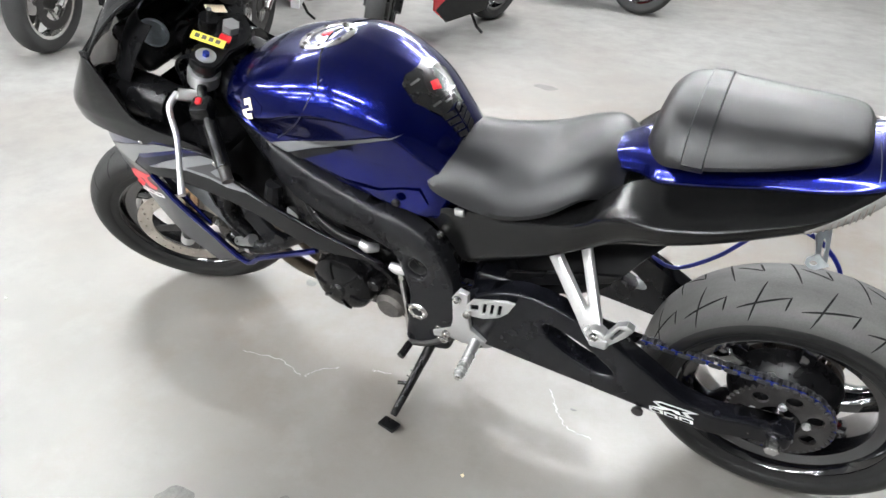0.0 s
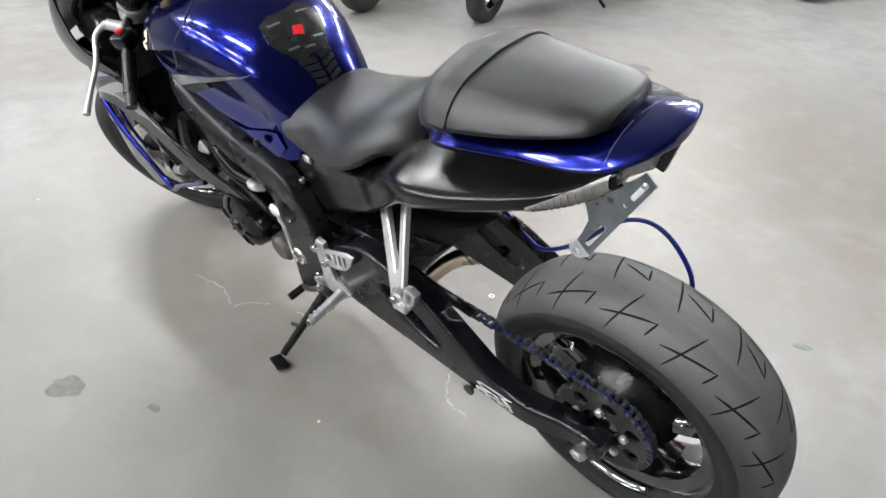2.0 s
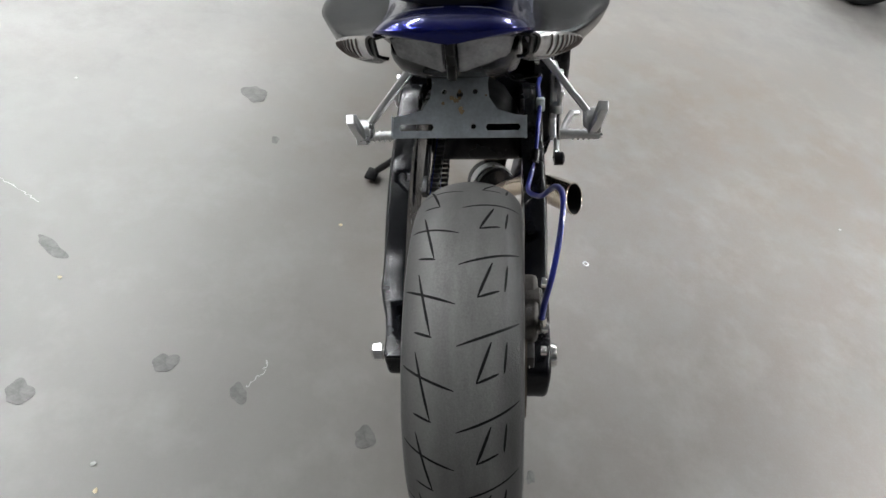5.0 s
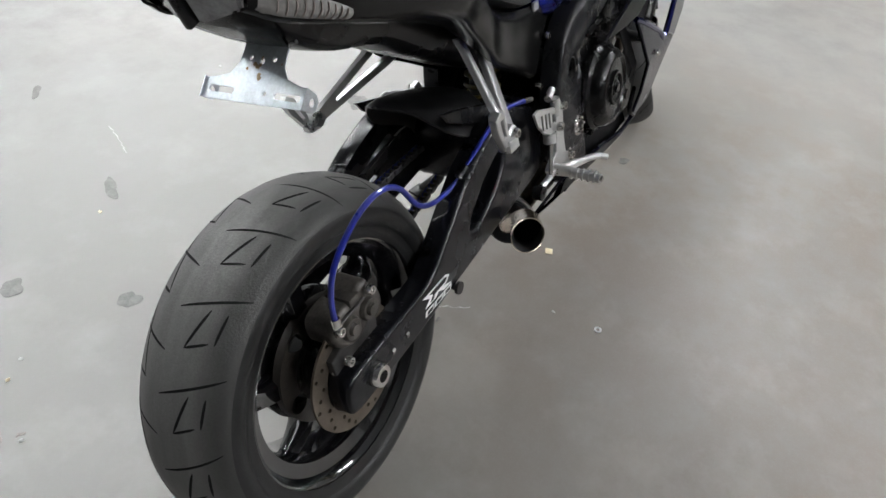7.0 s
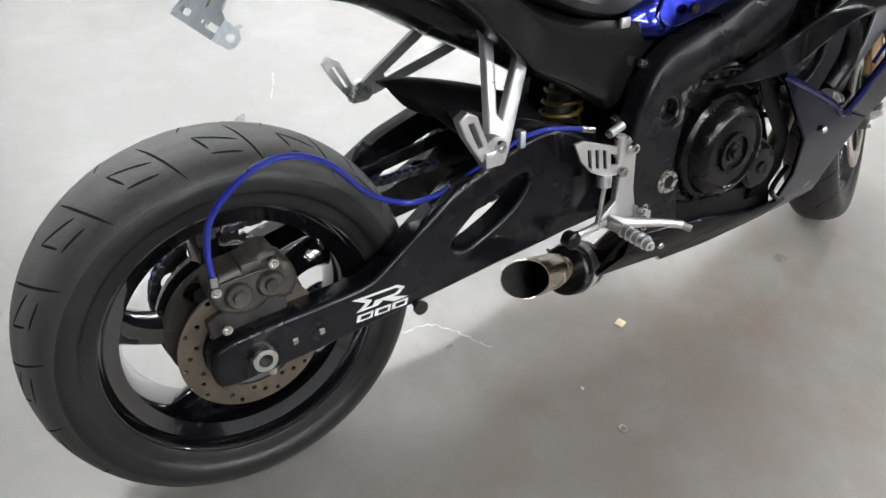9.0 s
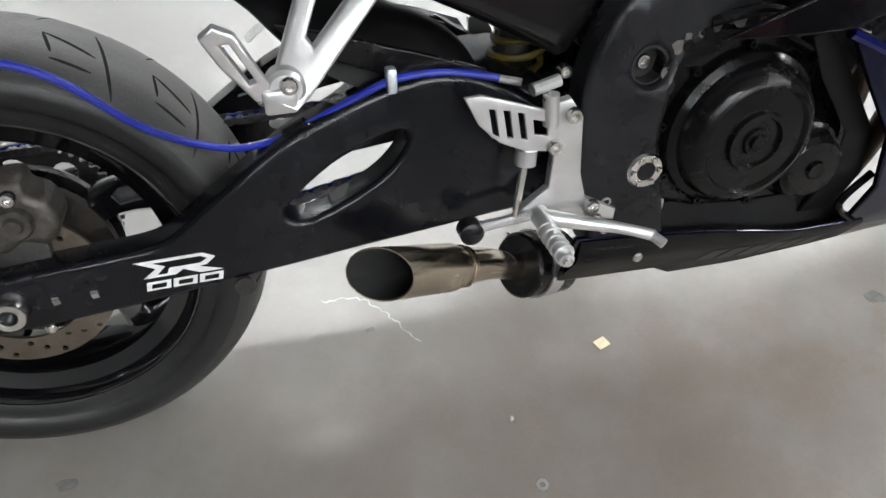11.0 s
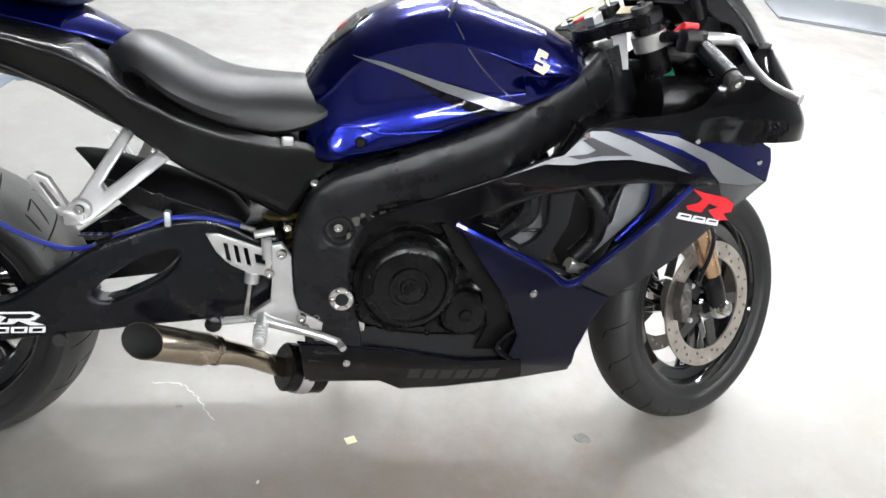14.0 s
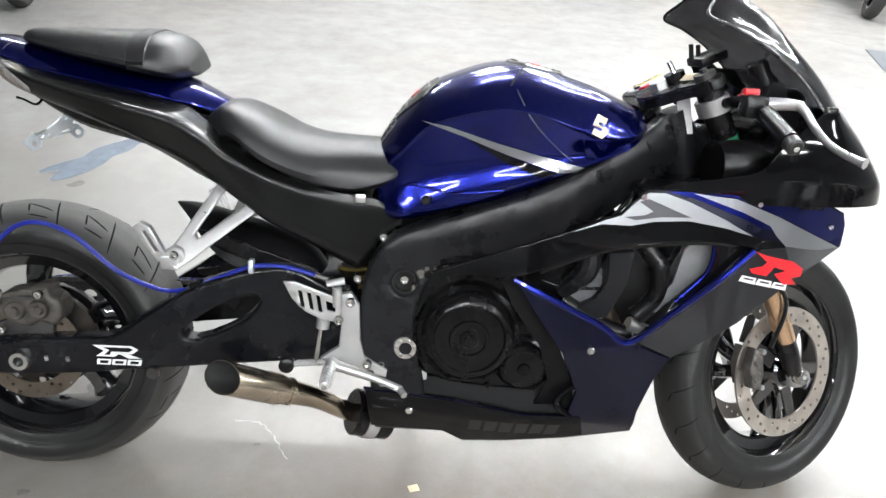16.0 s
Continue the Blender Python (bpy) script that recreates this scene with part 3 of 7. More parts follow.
M_DUSTHUB = paint("dusty_brown_casting", (0.030, 0.025, 0.021), 0.55, 0.3, 0.0, 0.5, 18, 0.3, 200)
part("hub_web", pierced(REAR, [circle(0.114, 48), circle(0.05, 30)] + [circle(0.018, 14, 0.090 * math.cos(b), 0.096 * math.sin(b)) for b in (0.98 + 2 * math.pi * i / 5 for i in range(5))], -0.034, 0.016), M_DUSTHUB, rear, "dusty cast hub web")
part("cush_drive", lathe([(0.03, 0.0), (0.118, 0.004), (0.116, 0.020), (0.104, 0.040), (0.092, 0.062), (0.084, 0.080), (0.05, 0.090), (0.03, 0.090)], 48, True, REAR), M_SATIN, rear, "black conical sprocket carrier")
part("brake_disc", disc_ring(REAR, 0.112, -0.098, 0.68, 33), M_OLDDISC, rear, "drilled steel brake disc")
for i in range(5):
    a = 2 * math.pi * i / 5
    part("disc_bolt", disc(0.008, -0.10, -0.106, 10, 0.002, (0.066 * math.cos(a), REAR[1], 0.308 + 0.066 * math.sin(a))), M_CHROME, rear)
TEETH = 44
part("sprocket", pierced(REAR, [[(((0.107 if k % 4 < 2 else 0.100) * math.cos(2 * math.pi * k / (TEETH * 4))), ((0.107 if k % 4 < 2 else 0.100) * math.sin(2 * math.pi * k / (TEETH * 4)))) for k in range(TEETH * 4)], circle(0.045, 40)] + [circle(0.017, 12, 0.074 * math.cos(b), 0.074 * math.sin(b)) for b in (2 * math.pi * i / 7 for i in range(7))], 0.094, 0.007), M_DARKMETAL, rear, "dark toothed rear sprocket")
for i in range(5):
    a = 2 * math.pi * i / 5 + 0.3
    part("sprocket_nut", disc(0.009, 0.101, 0.112, 6, 0.002, (0.056 * math.cos(a), REAR[1], 0.308 + 0.056 * math.sin(a))), M_ALLOY, rear)

FRONT_CUTS = [((0.05, -0.95), (0.35, -0.25)), ((0.55, 0.95), (0.85, 0.25)), ((0.35, -0.25), (0.60, -0.12)), ((0.85, 0.25), (1.1, 0.12))]
front = group("front_wheel", "black cast wheel with a grooved tyre and twin discs")
ft = part("tyre", tyre_mesh(tuple(FAX), 0.303, 0.063, 0.218, 0.048, 140, 34), [M_FRONTRUBBER, M_SIDEWALL], front, m=TURNED, sharp=60)
tagged(part("tread_groove_shade", groove_mesh(tuple(FAX), 0.303, 0.063, FRONT_CUTS, 22, 0.0022), M_GROOVE_SHADE, ft, m=TURNED), kind="stuff")
part("rim", rim_mesh(FAX, 0.219, 0.048), M_RIM, front, m=TURNED)
for i in range(3):
    for d in (-0.2, 0.2):
        spoke(front, FAX, 0.219, 0.75 + d + 2 * math.pi * i / 3, 0.05, TURNED, 0.030, 0.018, M_RIM)
part("hub", join(disc(0.036, -0.075, 0.075, 32, 0.006, FAX), disc(0.05, -0.02, 0.02, 32, 0.006, FAX)), M_RIM, front, m=TURNED)
for s in (-1, 1):
    part("brake_disc", disc_ring(FAX, 0.155, s * 0.068 - 0.002, 0.74, 42), M_DISC, front, "drilled steel brake disc", m=TURNED)
    for i in range(5):
        a = 2 * math.pi * i / 5
        arm = [(FAX.x + r * math.cos(a + w), FAX.z + r * math.sin(a + w)) for r, w in ((0.045, -0.35), (0.112, -0.12), (0.118, 0.0), (0.112, 0.12), (0.045, 0.35))]
        part("disc_carrier", pierced((0, 0, 0), [arm], s * 0.064 - 0.0025, 0.005), M_DARKMETAL, front, m=TURNED)
part("axle_nut", lathe([(0.006, -0.125), (0.017, -0.125), (0.019, -0.120), (0.019, -0.09), (0.006, -0.09)], 20, True, tuple(FAX)), M_CHROME, front, m=TURNED)

# swingarm
ARM = [(-0.072, 0.285), (-0.07, 0.330), (-0.041, 0.350), (0.105, 0.360), (0.175, 0.366), (0.215, 0.387), (0.264, 0.423), (0.347, 0.478), (0.400, 0.501), (0.452, 0.519), (0.521, 0.535), (0.575, 0.530), (0.640, 0.500), (0.740, 0.430), (0.800, 0.405), (0.815, 0.375), (0.790, 0.345), (0.700, 0.335), (0.616, 0.333), (0.519, 0.323), (0.423, 0.313), (0.340, 0.303), (0.245, 0.293), (0.120, 0.278), (0.000, 0.270), (-0.055, 0.270)]
HOLE = [(0.337, 0.378), (0.350, 0.402), (0.400, 0.440), (0.450, 0.462), (0.486, 0.472), (0.497, 0.460), (0.472, 0.425), (0.428, 0.396), (0.366, 0.370)]


def arm_y(x, z):
    return -(0.130 + 0.008 * math.sin(min(1, max(0, (z - 0.27) / 0.24)) * math.pi)) + max(0.0, x - 0.62) * 0.10


def arm_left_y(x, z):
    """The left arm bows outward ahead of the sprocket."""
    splay = max(0.0, min(1.0, (x - 0.02) / 0.12))
    return arm_y(x, z) - 0.008 - 0.022 * splay * splay * (3 - 2 * splay)


sw = group("swingarm", "long satin black swingarm")
ARM_LEFT = [(x * 0.45 if x < 0 else x, 0.308 + (z - 0.308) * (0.72 if x < 0.05 else 0.86) if x < 0.16 else z) for x, z in ARM]
arms = []
for s in (-1, 1):
    bm = sheet(ARM if s < 0 else ARM_LEFT, arm_y if s < 0 else arm_left_y, 0.036, [HOLE], 0.03, 90, 0.009)
    arms.append(part("arm", bm if s < 0 else mirrored(bm), M_ARM, sw))
part("cross_box", box((0.16, 0.22, 0.15), (0.615, 0, 0.425), 0.02, 3), M_ARM, sw)
seam_line = spline([(0.506, arm_y(0.506, 0.531), 0.531), (0.509, arm_y(0.509, 0.515), 0.515), (0.514, arm_y(0.514, 0.490), 0.490), (0.518, arm_y(0.518, 0.447), 0.447)], 33)
part("weld_bead", tube([p + Vector((0, -0.0025, 0)) for p in seam_line], [0.0036 if k % 2 else 0.0052 for k in range(33)], 8), M_ARM, sw, "rippled weld bead")
for s, ay in ((-1, 0.133), (1, 0.142)):
    part("adjuster_block", box((0.085 if s < 0 else 0.046, 0.014, 0.052 if s < 0 else 0.044), (0.0, s * ay, 0.308), 0.006), M_ARM, sw)
    part("adjuster_bolt", tube([(0.045, s * (ay + 0.005), 0.312), (0.095, s * (ay + 0.004), 0.314)], 0.0045, 8), M_CHROME, sw)
    for x in (0.052, 0.096):
        part("adjuster_nut", tube([(x - 0.004, s * (ay + 0.005), 0.313), (x + 0.004, s * (ay + 0.0045), 0.3135)], 0.0085, 6), M_CHROME, sw)
    part("axle_nut", lathe([(0.010, 0), (0.022 if s < 0 else 0.017, 0), (0.022 if s < 0 else 0.017, s * 0.012), (0.019 if s < 0 else 0.015, s * 0.018), (0.011, s * 0.018), (0.010, s * 0.004)], 18 if s < 0 else 6, True, (0.0, s * (ay + (0.006 if s < 0 else 0.016)), 0.308)), M_CHROME, sw)
    part("stand_bobbin", lathe([(0, 0), (0.007, 0), (0.007, s * 0.012), (0.013, s * 0.014), (0.013, s * 0.020), (0, s * 0.020)], 14, False, (0.272, s * (0.128 if s < 0 else 0.160), 0.288)), M_DARKMETAL, sw)
part("axle", disc(0.012, -0.124, 0.182, 16, 0.002, REAR), M_CHROME, sw)


def badge(arm, side):
    """The white outlined emblem on each arm, drawn as plain slanted shapes."""
    tree = tree_of(arm)
    x0, z0 = 0.150, 0.320
    mark = [(0.000, 0.036), (0.084, 0.036), (0.098, 0.026), (0.086, 0.014), (0.076, 0.012), (0.104, 0.0), (0.076, 0.0), (0.056, 0.012), (0.046, 0.004), (0.006, 0.004), (0.024, 0.020)]
    eye = [(0.022, 0.031), (0.080, 0.031), (0.088, 0.026), (0.078, 0.019), (0.040, 0.019), (0.036, 0.009), (0.024, 0.009), (0.036, 0.023)]
    shapes = [(mark, eye)]
    for k in range(3):
        a = 0.008 + 0.033 * k
        shapes.append(([(a, -0.004), (a + 0.030, -0.004), (a + 0.027, -0.020), (a - 0.003, -0.020)], [(a + 0.006, -0.008), (a + 0.024, -0.008), (a + 0.022, -0.016), (a + 0.004, -0.016)]))
    for outer, inner in shapes:
        em = side_decal("emblem", [(x0 + 0.96 * p, z0 + 0.82 * q) for p, q in outer], tree, M_WHITE, arm, side, "white outlined emblem", 0.0012, 0.012)
        side_decal("emblem_infill", [(x0 + 0.96 * p, z0 + 0.82 * q) for p, q in inner], tree, M_ARM, arm, side, "", 0.0020, 0.012)


for ob in arms:
    badge(ob, -1 if ob is arms[0] else 1)

# chain: alternate blue and dark links
chain = group("chain", "blue and black drive chain")
FS = (0.800, 0.390, 0.036)
RS = (0.0, 0.308, 0.104)


def chain_path():
    dx, dz = FS[0] - RS[0], FS[1] - RS[1]
    d = math.hypot(dx, dz)
    base = math.atan2(dz, dx)
    off = math.asin((RS[2] - FS[2]) / d)
    top = base + math.pi / 2 - off
    low = base - math.pi / 2 + off
    pts = []
    n1 = 60
    a0, a1 = top, low + 2 * math.pi
    for i in range(n1 + 1):
        a = a0 + (a1 - a0) * i / n1
        pts.append((RS[0] + RS[2] * math.cos(a), RS[1] + RS[2] * math.sin(a)))
    a0, a1 = low, top
    for i in range(25):
        a = a0 + (a1 - a0) * i / 24
        pts.append((FS[0] + FS[2] * math.cos(a), FS[1] + FS[2] * math.sin(a)))
    pts.append(pts[0])
    return pts


def along(pts, step):
    out, left, carry = [], None, 0.0
    for (x0, z0), (x1, z1) in zip(pts, pts[1:]):
        L = math.hypot(x1 - x0, z1 - z0)
        k = carry
        while k < L:
            out.append((x0 + (x1 - x0) * k / L, z0 + (z1 - z0) * k / L, math.atan2(z1 - z0, x1 - x0)))
            k += step
        carry = k - L
    return out


def link_mesh(wide):
    loop = []
    for i in range(16):
        a = 2 * math.pi * i / 16
        c, s = math.cos(a), math.sin(a)
        loop.append((0.008 * (1 if c > 0 else -1) * min(1, abs(c) * 3) + 0.0055 * c, 0.0075 * s * (0.72 + 0.28 * abs(c))))
    a = pierced((0, 0, 0), [loop], wide, 0.002)
    b = pierced((0, 0, 0), [loop], -wide - 0.002, 0.002)
    pins = [disc(0.0048, -wide - 0.003, wide + 0.003, 8, 0.0005, (x, 0, 0)) for x in (-0.0079, 0.0079)]
    return join(a, b, *pins)


link_inner = bpy.data.meshes.new("inner_link")
bm = link_mesh(0.0055)
bm.to_mesh(link_inner)
bm.free()
link_inner.materials.append(M_CHAINBLUE)
link_inner.materials.append(M_CHAIN)
for poly in link_inner.polygons:
    poly.material_index = 0 if poly.center.y > 0.004 else 1
link_outer = bpy.data.meshes.new("outer_link")
bm = link_mesh(0.0085)
bm.to_mesh(link_outer)
bm.free()
link_outer.materials.append(M_CHAIN)
for k, (x, z, a) in enumerate(along(chain_path(), 0.01588)):
    ob = new("link", link_inner if k % 2 else link_outer)
    ob.parent = chain
    ob.matrix_basis = Matrix.Translation((x, 0.0845, z)) @ Matrix.Rotation(-a, 4, "Y")

# hugger over the front of the rear tyre
def hugger_mesh():
    bm = bmesh.new()
    rows = []
    line = [(0.296, 0.634, 0.006), (0.318, 0.633, 0.026), (0.350, 0.628, 0.050), (0.395, 0.617, 0.074), (0.450, 0.601, 0.092), (0.510, 0.582, 0.098), (0.565, 0.559, 0.098), (0.605, 0.526, 0.097), (0.630, 0.480, 0.095), (0.636, 0.430, 0.092), (0.626, 0.385, 0.088)]
    for k, (x, z, w) in enumerate(line):
        u = k / (len(line) - 1)
        nx, nz = 0.2 + 0.75 * u, 1.0 - 0.6 * u
        deep = max(0.0, min(1.0, (u - 0.18) / 0.35))
        drop = (0.034 + 0.060 * deep * (1 - max(0.0, u - 0.6))) * min(1.0, w / 0.09)
        rows.append([Vector((x - nx * drop * abs(t) ** 3 - 0.018 * min(1.0, w / 0.09) * abs(t) ** 3, w * t, z - nz * drop * abs(t) ** 3)) for t in (-1, -0.85, -0.6, -0.3, 0, 0.3, 0.6, 0.85, 1)])
    cols = [spline([r[j] for r in rows], 30) for j in range(9)]
    vs = [[bm.verts.new(cols[j][i]) for j in range(9)] for i in range(30)]
    for a, b in zip(vs, vs[1:]):
        for j in range(8):
            bm.faces.new((a[j], a[j + 1], b[j + 1], b[j]))
    bmesh.ops.recalc_face_normals(bm, faces=bm.faces)
    bmesh.ops.solidify(bm, geom=list(bm.faces), thickness=0.005)
    return bm


M_SPRING = paint("dull_yellow_enamel", (0.10, 0.075, 0.012), 0.4)
hug = group("hugger", "satin black rear hugger")
part("mudguard", hugger_mesh(), M_BELLY, hug)
WEB = [(0.36, 0.600), (0.42, 0.585), (0.54, 0.545), (0.61, 0.520), (0.635, 0.44), (0.645, 0.38), (0.620, 0.38), (0.600, 0.45), (0.575, 0.492), (0.500, 0.522), (0.430, 0.550), (0.38, 0.575)]
for s in (-1, 1):
    bm = sheet(WEB, lambda x, z: -0.098, 0.006, [], 0.06, 0, 0.002)
    part("side_web", bm if s < 0 else mirrored(bm), M_SATIN, hug)
part("chain_guard", sheet([(0.30, 0.445), (0.50, 0.480), (0.62, 0.470), (0.60, 0.455), (0.48, 0.455), (0.31, 0.425)], lambda x, z: 0.105, 0.01, [], 0.08), M_SATIN, hug)
part("shock_absorber", tube([(0.66, 0.0, 0.36), (0.70, 0.0, 0.60)], 0.028, 16), M_DARKMETAL, bike)
part("shock_spring", tube([(0.664 + 0.036 * k / 90 + 0.038 * math.cos(k * 0.5), 0.038 * math.sin(k * 0.5), 0.40 + 0.16 * k / 90) for k in range(91)], 0.005, 6), M_SPRING, bike, "dull yellow shock spring")

# main frame
SPAR = [(0.713, 0.387), (0.710, 0.488), (0.720, 0.545), (0.742, 0.594), (0.778, 0.628), (0.830, 0.652), (0.886, 0.670), (0.951, 0.694), (1.017, 0.718), (1.061, 0.737), (1.104, 0.758), (1.149, 0.779), (1.199, 0.802), (1.260, 0.838), (1.296, 0.866), (1.330, 0.885), (1.360, 0.800), (1.300, 0.735), (1.190, 0.668), (1.076, 0.615), (0.962, 0.588), (0.885, 0.567), (0.840, 0.518), (0.822, 0.445), (0.835, 0.366), (0.848, 0.300), (0.842, 0.262), (0.745, 0.262), (0.735, 0.300)]


def spar_y(x, z):
    y = 0.164 + 0.014 * math.sin(max(0, min(1, (x - 0.72) / 0.5)) * math.pi)
    # a lit upper bevel over a darker face that falls away below
    above = z - float(np.interp(x, (0.74, 0.80, 0.90, 1.00, 1.10, 1.20, 1.30), (0.56, 0.605, 0.640, 0.675, 0.718, 0.765, 0.83)))
    w = max(0.0, min(1.0, (x - 0.73) / 0.08)) * max(0.0, min(1.0, (z - 0.50) / 0.06))
    y -= w * (0.36 * max(0.0, above) + 0.22 * max(0.0, min(0.10, -above)))
    return -(y - max(0, x - 1.13) * 0.42)


fr = group("main_frame", "satin black cast alloy frame")
for s in (-1, 1):
    bm = sheet(SPAR, spar_y, 0.035, [circle(0.024, 18, 0.797, 0.527)], 0.03, 90, 0.010)
    part("spar", bm if s < 0 else mirrored(bm), M_FRAME, fr)
    # recess cup lined near-black, darker than the frame round it
    part("bolt_recess", lathe([(0.0, s * 0.140), (0.026, s * 0.140), (0.026, s * 0.168), (0.022, s * 0.168), (0.022, s * 0.146), (0.0, s * 0.146)], 20, False, (0.797, 0, 0.527)), M_SOOT_RECESS, fr)
    bolt(fr, 0.797, s * 0.146, 0.527, 0.010, s * 0.008)
    part("pivot_nut", lathe([(0.0125, s * 0.172), (0.026, s * 0.172), (0.026, s * 0.180), (0.023, s * 0.184), (0.0135, s * 0.184), (0.0125, s * 0.176)], 24, True, (0.806, 0, 0.387)), M_CHROME, fr)
    part("hex_socket", lathe([(0.008, s * 0.168), (0.0125, s * 0.168), (0.0125, s * 0.179), (0.008, s * 0.179)], 6, True, (0.806, 0, 0.387)), M_DARKMETAL, fr)
    for k in range(6):
        a = math.pi * k / 3
        part("nut_tooth", box((0.007, 0.006, 0.007), (0.806 + 0.0185 * math.cos(a), s * 0.185, 0.387 + 0.0185 * math.sin(a)), 0.0015), M_CHROME, fr)
    for x, z in ((0.757, 0.345), (0.760, 0.300), (0.735, 0.318)):
        bolt(fr, x, s * 0.170, z, 0.008, s * 0.008)
part("steering_head", tube([HEAD - AXIS * 0.04, HEAD - AXIS * 0.24], 0.045, 20), M_FRAME, fr)
part("cross_brace", box((0.05, 0.30, 0.06), (0.76, 0, 0.56), 0.01), M_FRAME, fr)

# fuel tank
TANK = [
    (0.735, [(0, 0.800), (0.045, 0.795), (0.08, 0.775), (0.102, 0.745), (0.104, 0.732), (0.105, 0.700), (0.103, 0.655), (0, 0.650)]),
    (0.775, [(0, 0.862), (0.05, 0.852), (0.095, 0.825), (0.122, 0.790), (0.122, 0.775), (0.125, 0.715), (0.13, 0.650), (0, 0.650)]),
    (0.830, [(0, 0.918), (0.06, 0.908), (0.112, 0.880), (0.14, 0.848), (0.138, 0.832), (0.13, 0.745), (0.135, 0.662), (0, 0.655)]),
    (0.900, [(0, 0.952), (0.07, 0.944), (0.13, 0.915), (0.16, 0.878), (0.157, 0.862), (0.14, 0.770), (0.141, 0.685), (0, 0.670)]),
    (0.970, [(0, 0.972), (0.078, 0.964), (0.142, 0.935), (0.174, 0.893), (0.171, 0.876), (0.148, 0.790), (0.147, 0.706), (0, 0.680)]),
    (1.040, [(0, 0.970), (0.085, 0.962), (0.148, 0.931), (0.181, 0.887), (0.178, 0.870), (0.154, 0.800), (0.151, 0.735), (0, 0.700)]),
    (1.110, [(0, 0.952), (0.085, 0.946), (0.148, 0.918), (0.183, 0.868), (0.18, 0.852), (0.158, 0.805), (0.155, 0.764), (0, 0.730)]),
    (1.180, [(0, 0.932), (0.08, 0.927), (0.138, 0.905), (0.174, 0.852), (0.172, 0.840), (0.152, 0.812), (0.147, 0.792), (0, 0.760)]),
    (1.240, [(0, 0.908), (0.068, 0.904), (0.112, 0.888), (0.146, 0.852), (0.145, 0.845), (0.131, 0.830), (0.126, 0.820), (0, 0.800)]),
    (1.275, [(0, 0.890), (0.05, 0.888), (0.082, 0.877), (0.104, 0.860), (0.103, 0.856), (0.091, 0.848), (0.085, 0.842), (0, 0.835)]),
]
tank = part("fuel_tank", loft(TANK, 43, 70), M_BLUE, bike, "glossy dark blue metallic fuel tank")
tt = tree_of(tank)
for s in (-1, 1):
    side_decal("silver_stripe", [(0.815, 0.853), (0.870, 0.846), (0.965, 0.820), (1.056, 0.799), (1.143, 0.782), (1.128, 0.771), (1.088, 0.770), (0.989, 0.797), (0.898, 0.829)], tt, M_SILVER, tank, s, "", 0.0024, 0.01)
    side_decal("black_wedge", [(0.905, 0.825), (0.989, 0.795), (1.086, 0.769), (1.060, 0.757), (0.985, 0.782)], tt, M_GLOSS, tank, s, "", 0.0030, 0.01)
    side_decal("badge_panel", [(1.118, 0.880), (1.150, 0.892), (1.215, 0.888), (1.250, 0.860), (1.215, 0.822), (1.162, 0.800), (1.145, 0.800), (1.128, 0.840)], tt, M_BLUE, tank, s, "dark blue badge panel")
    side_decal("badge", [(1.144, 0.869), (1.155, 0.889), (1.176, 0.88), (1.171, 0.87), (1.158, 0.875), (1.155, 0.87), (1.178, 0.859), (1.165, 0.843), (1.142, 0.853), (1.147, 0.863), (1.161, 0.857), (1.164, 0.862)], tt, M_PAPER, tank, s, "pale gold badge", 0.0035, 0.01)
    seam = []
    for x, z in ((0.985, 0.945), (1.000, 0.915), (1.020, 0.880), (1.055, 0.842), (1.100, 0.805), (1.135, 0.780)):
        hit = tt.ray_cast(Vector((x, s * 1.0, z)), Vector((0, -s, 0)))[0]
        if hit:
            seam.append(hit)
    # mid-grey bead on the seam: its lit edge is painted
    part("seam", tube(seam, 0.0013, 6, 24), M_HALFTONE, tank)
    # moulded pocket low on the tank's flank
    side_decal("pocket_panel", [(0.770, 0.690), (0.790, 0.722), (0.830, 0.720), (0.880, 0.712), (0.975, 0.722), (0.920, 0.702), (0.860, 0.682), (0.790, 0.668)], tt, M_BLUE, tank, s, "", 0.006, 0.02)
    rimline = []
    for x, z in ((0.778, 0.700), (0.796, 0.724), (0.832, 0.722), (0.880, 0.714), (0.950, 0.722), (0.985, 0.726), (0.930, 0.703), (0.868, 0.684), (0.800, 0.672), (0.780, 0.684), (0.778, 0.700)):
        hit = tt.ray_cast(Vector((x, s * 1.0, z)), Vector((0, -s, 0)))[0]
        if hit:
            rimline.append(hit + Vector((0, s * 0.004, 0)))
    if s < 0:
        part("pocket_rim", tube(rimline, 0.0030, 8, 60), M_BLUE, tank)
    part("pocket_plug", lathe([(0, 0), (0.010, 0), (0.010, s * 0.006), (0.007, s * 0.009), (0, s * 0.009)], 14, False, (0.832, s * 0.160, 0.700)), M_SATIN, tank)
cross = []
for i in range(21):
    y = -0.150 + 0.30 * i / 20
    hit = tt.ray_cast(Vector((1.040 - 0.8 * abs(y) ** 1.4, y, 1.5)), Vector((0, 0, -1)))[0]
    if hit:
        cross.append(hit)
part("seam", tube(cross, 0.002, 6), M_SOOT_RECESS, tank)
part("airbox", box((0.42, 0.20, 0.14), (0.985, 0, 0.665), 0.02, 2), M_SATIN, bike, m=pose(0, 0, 0, 0, 0, 0))
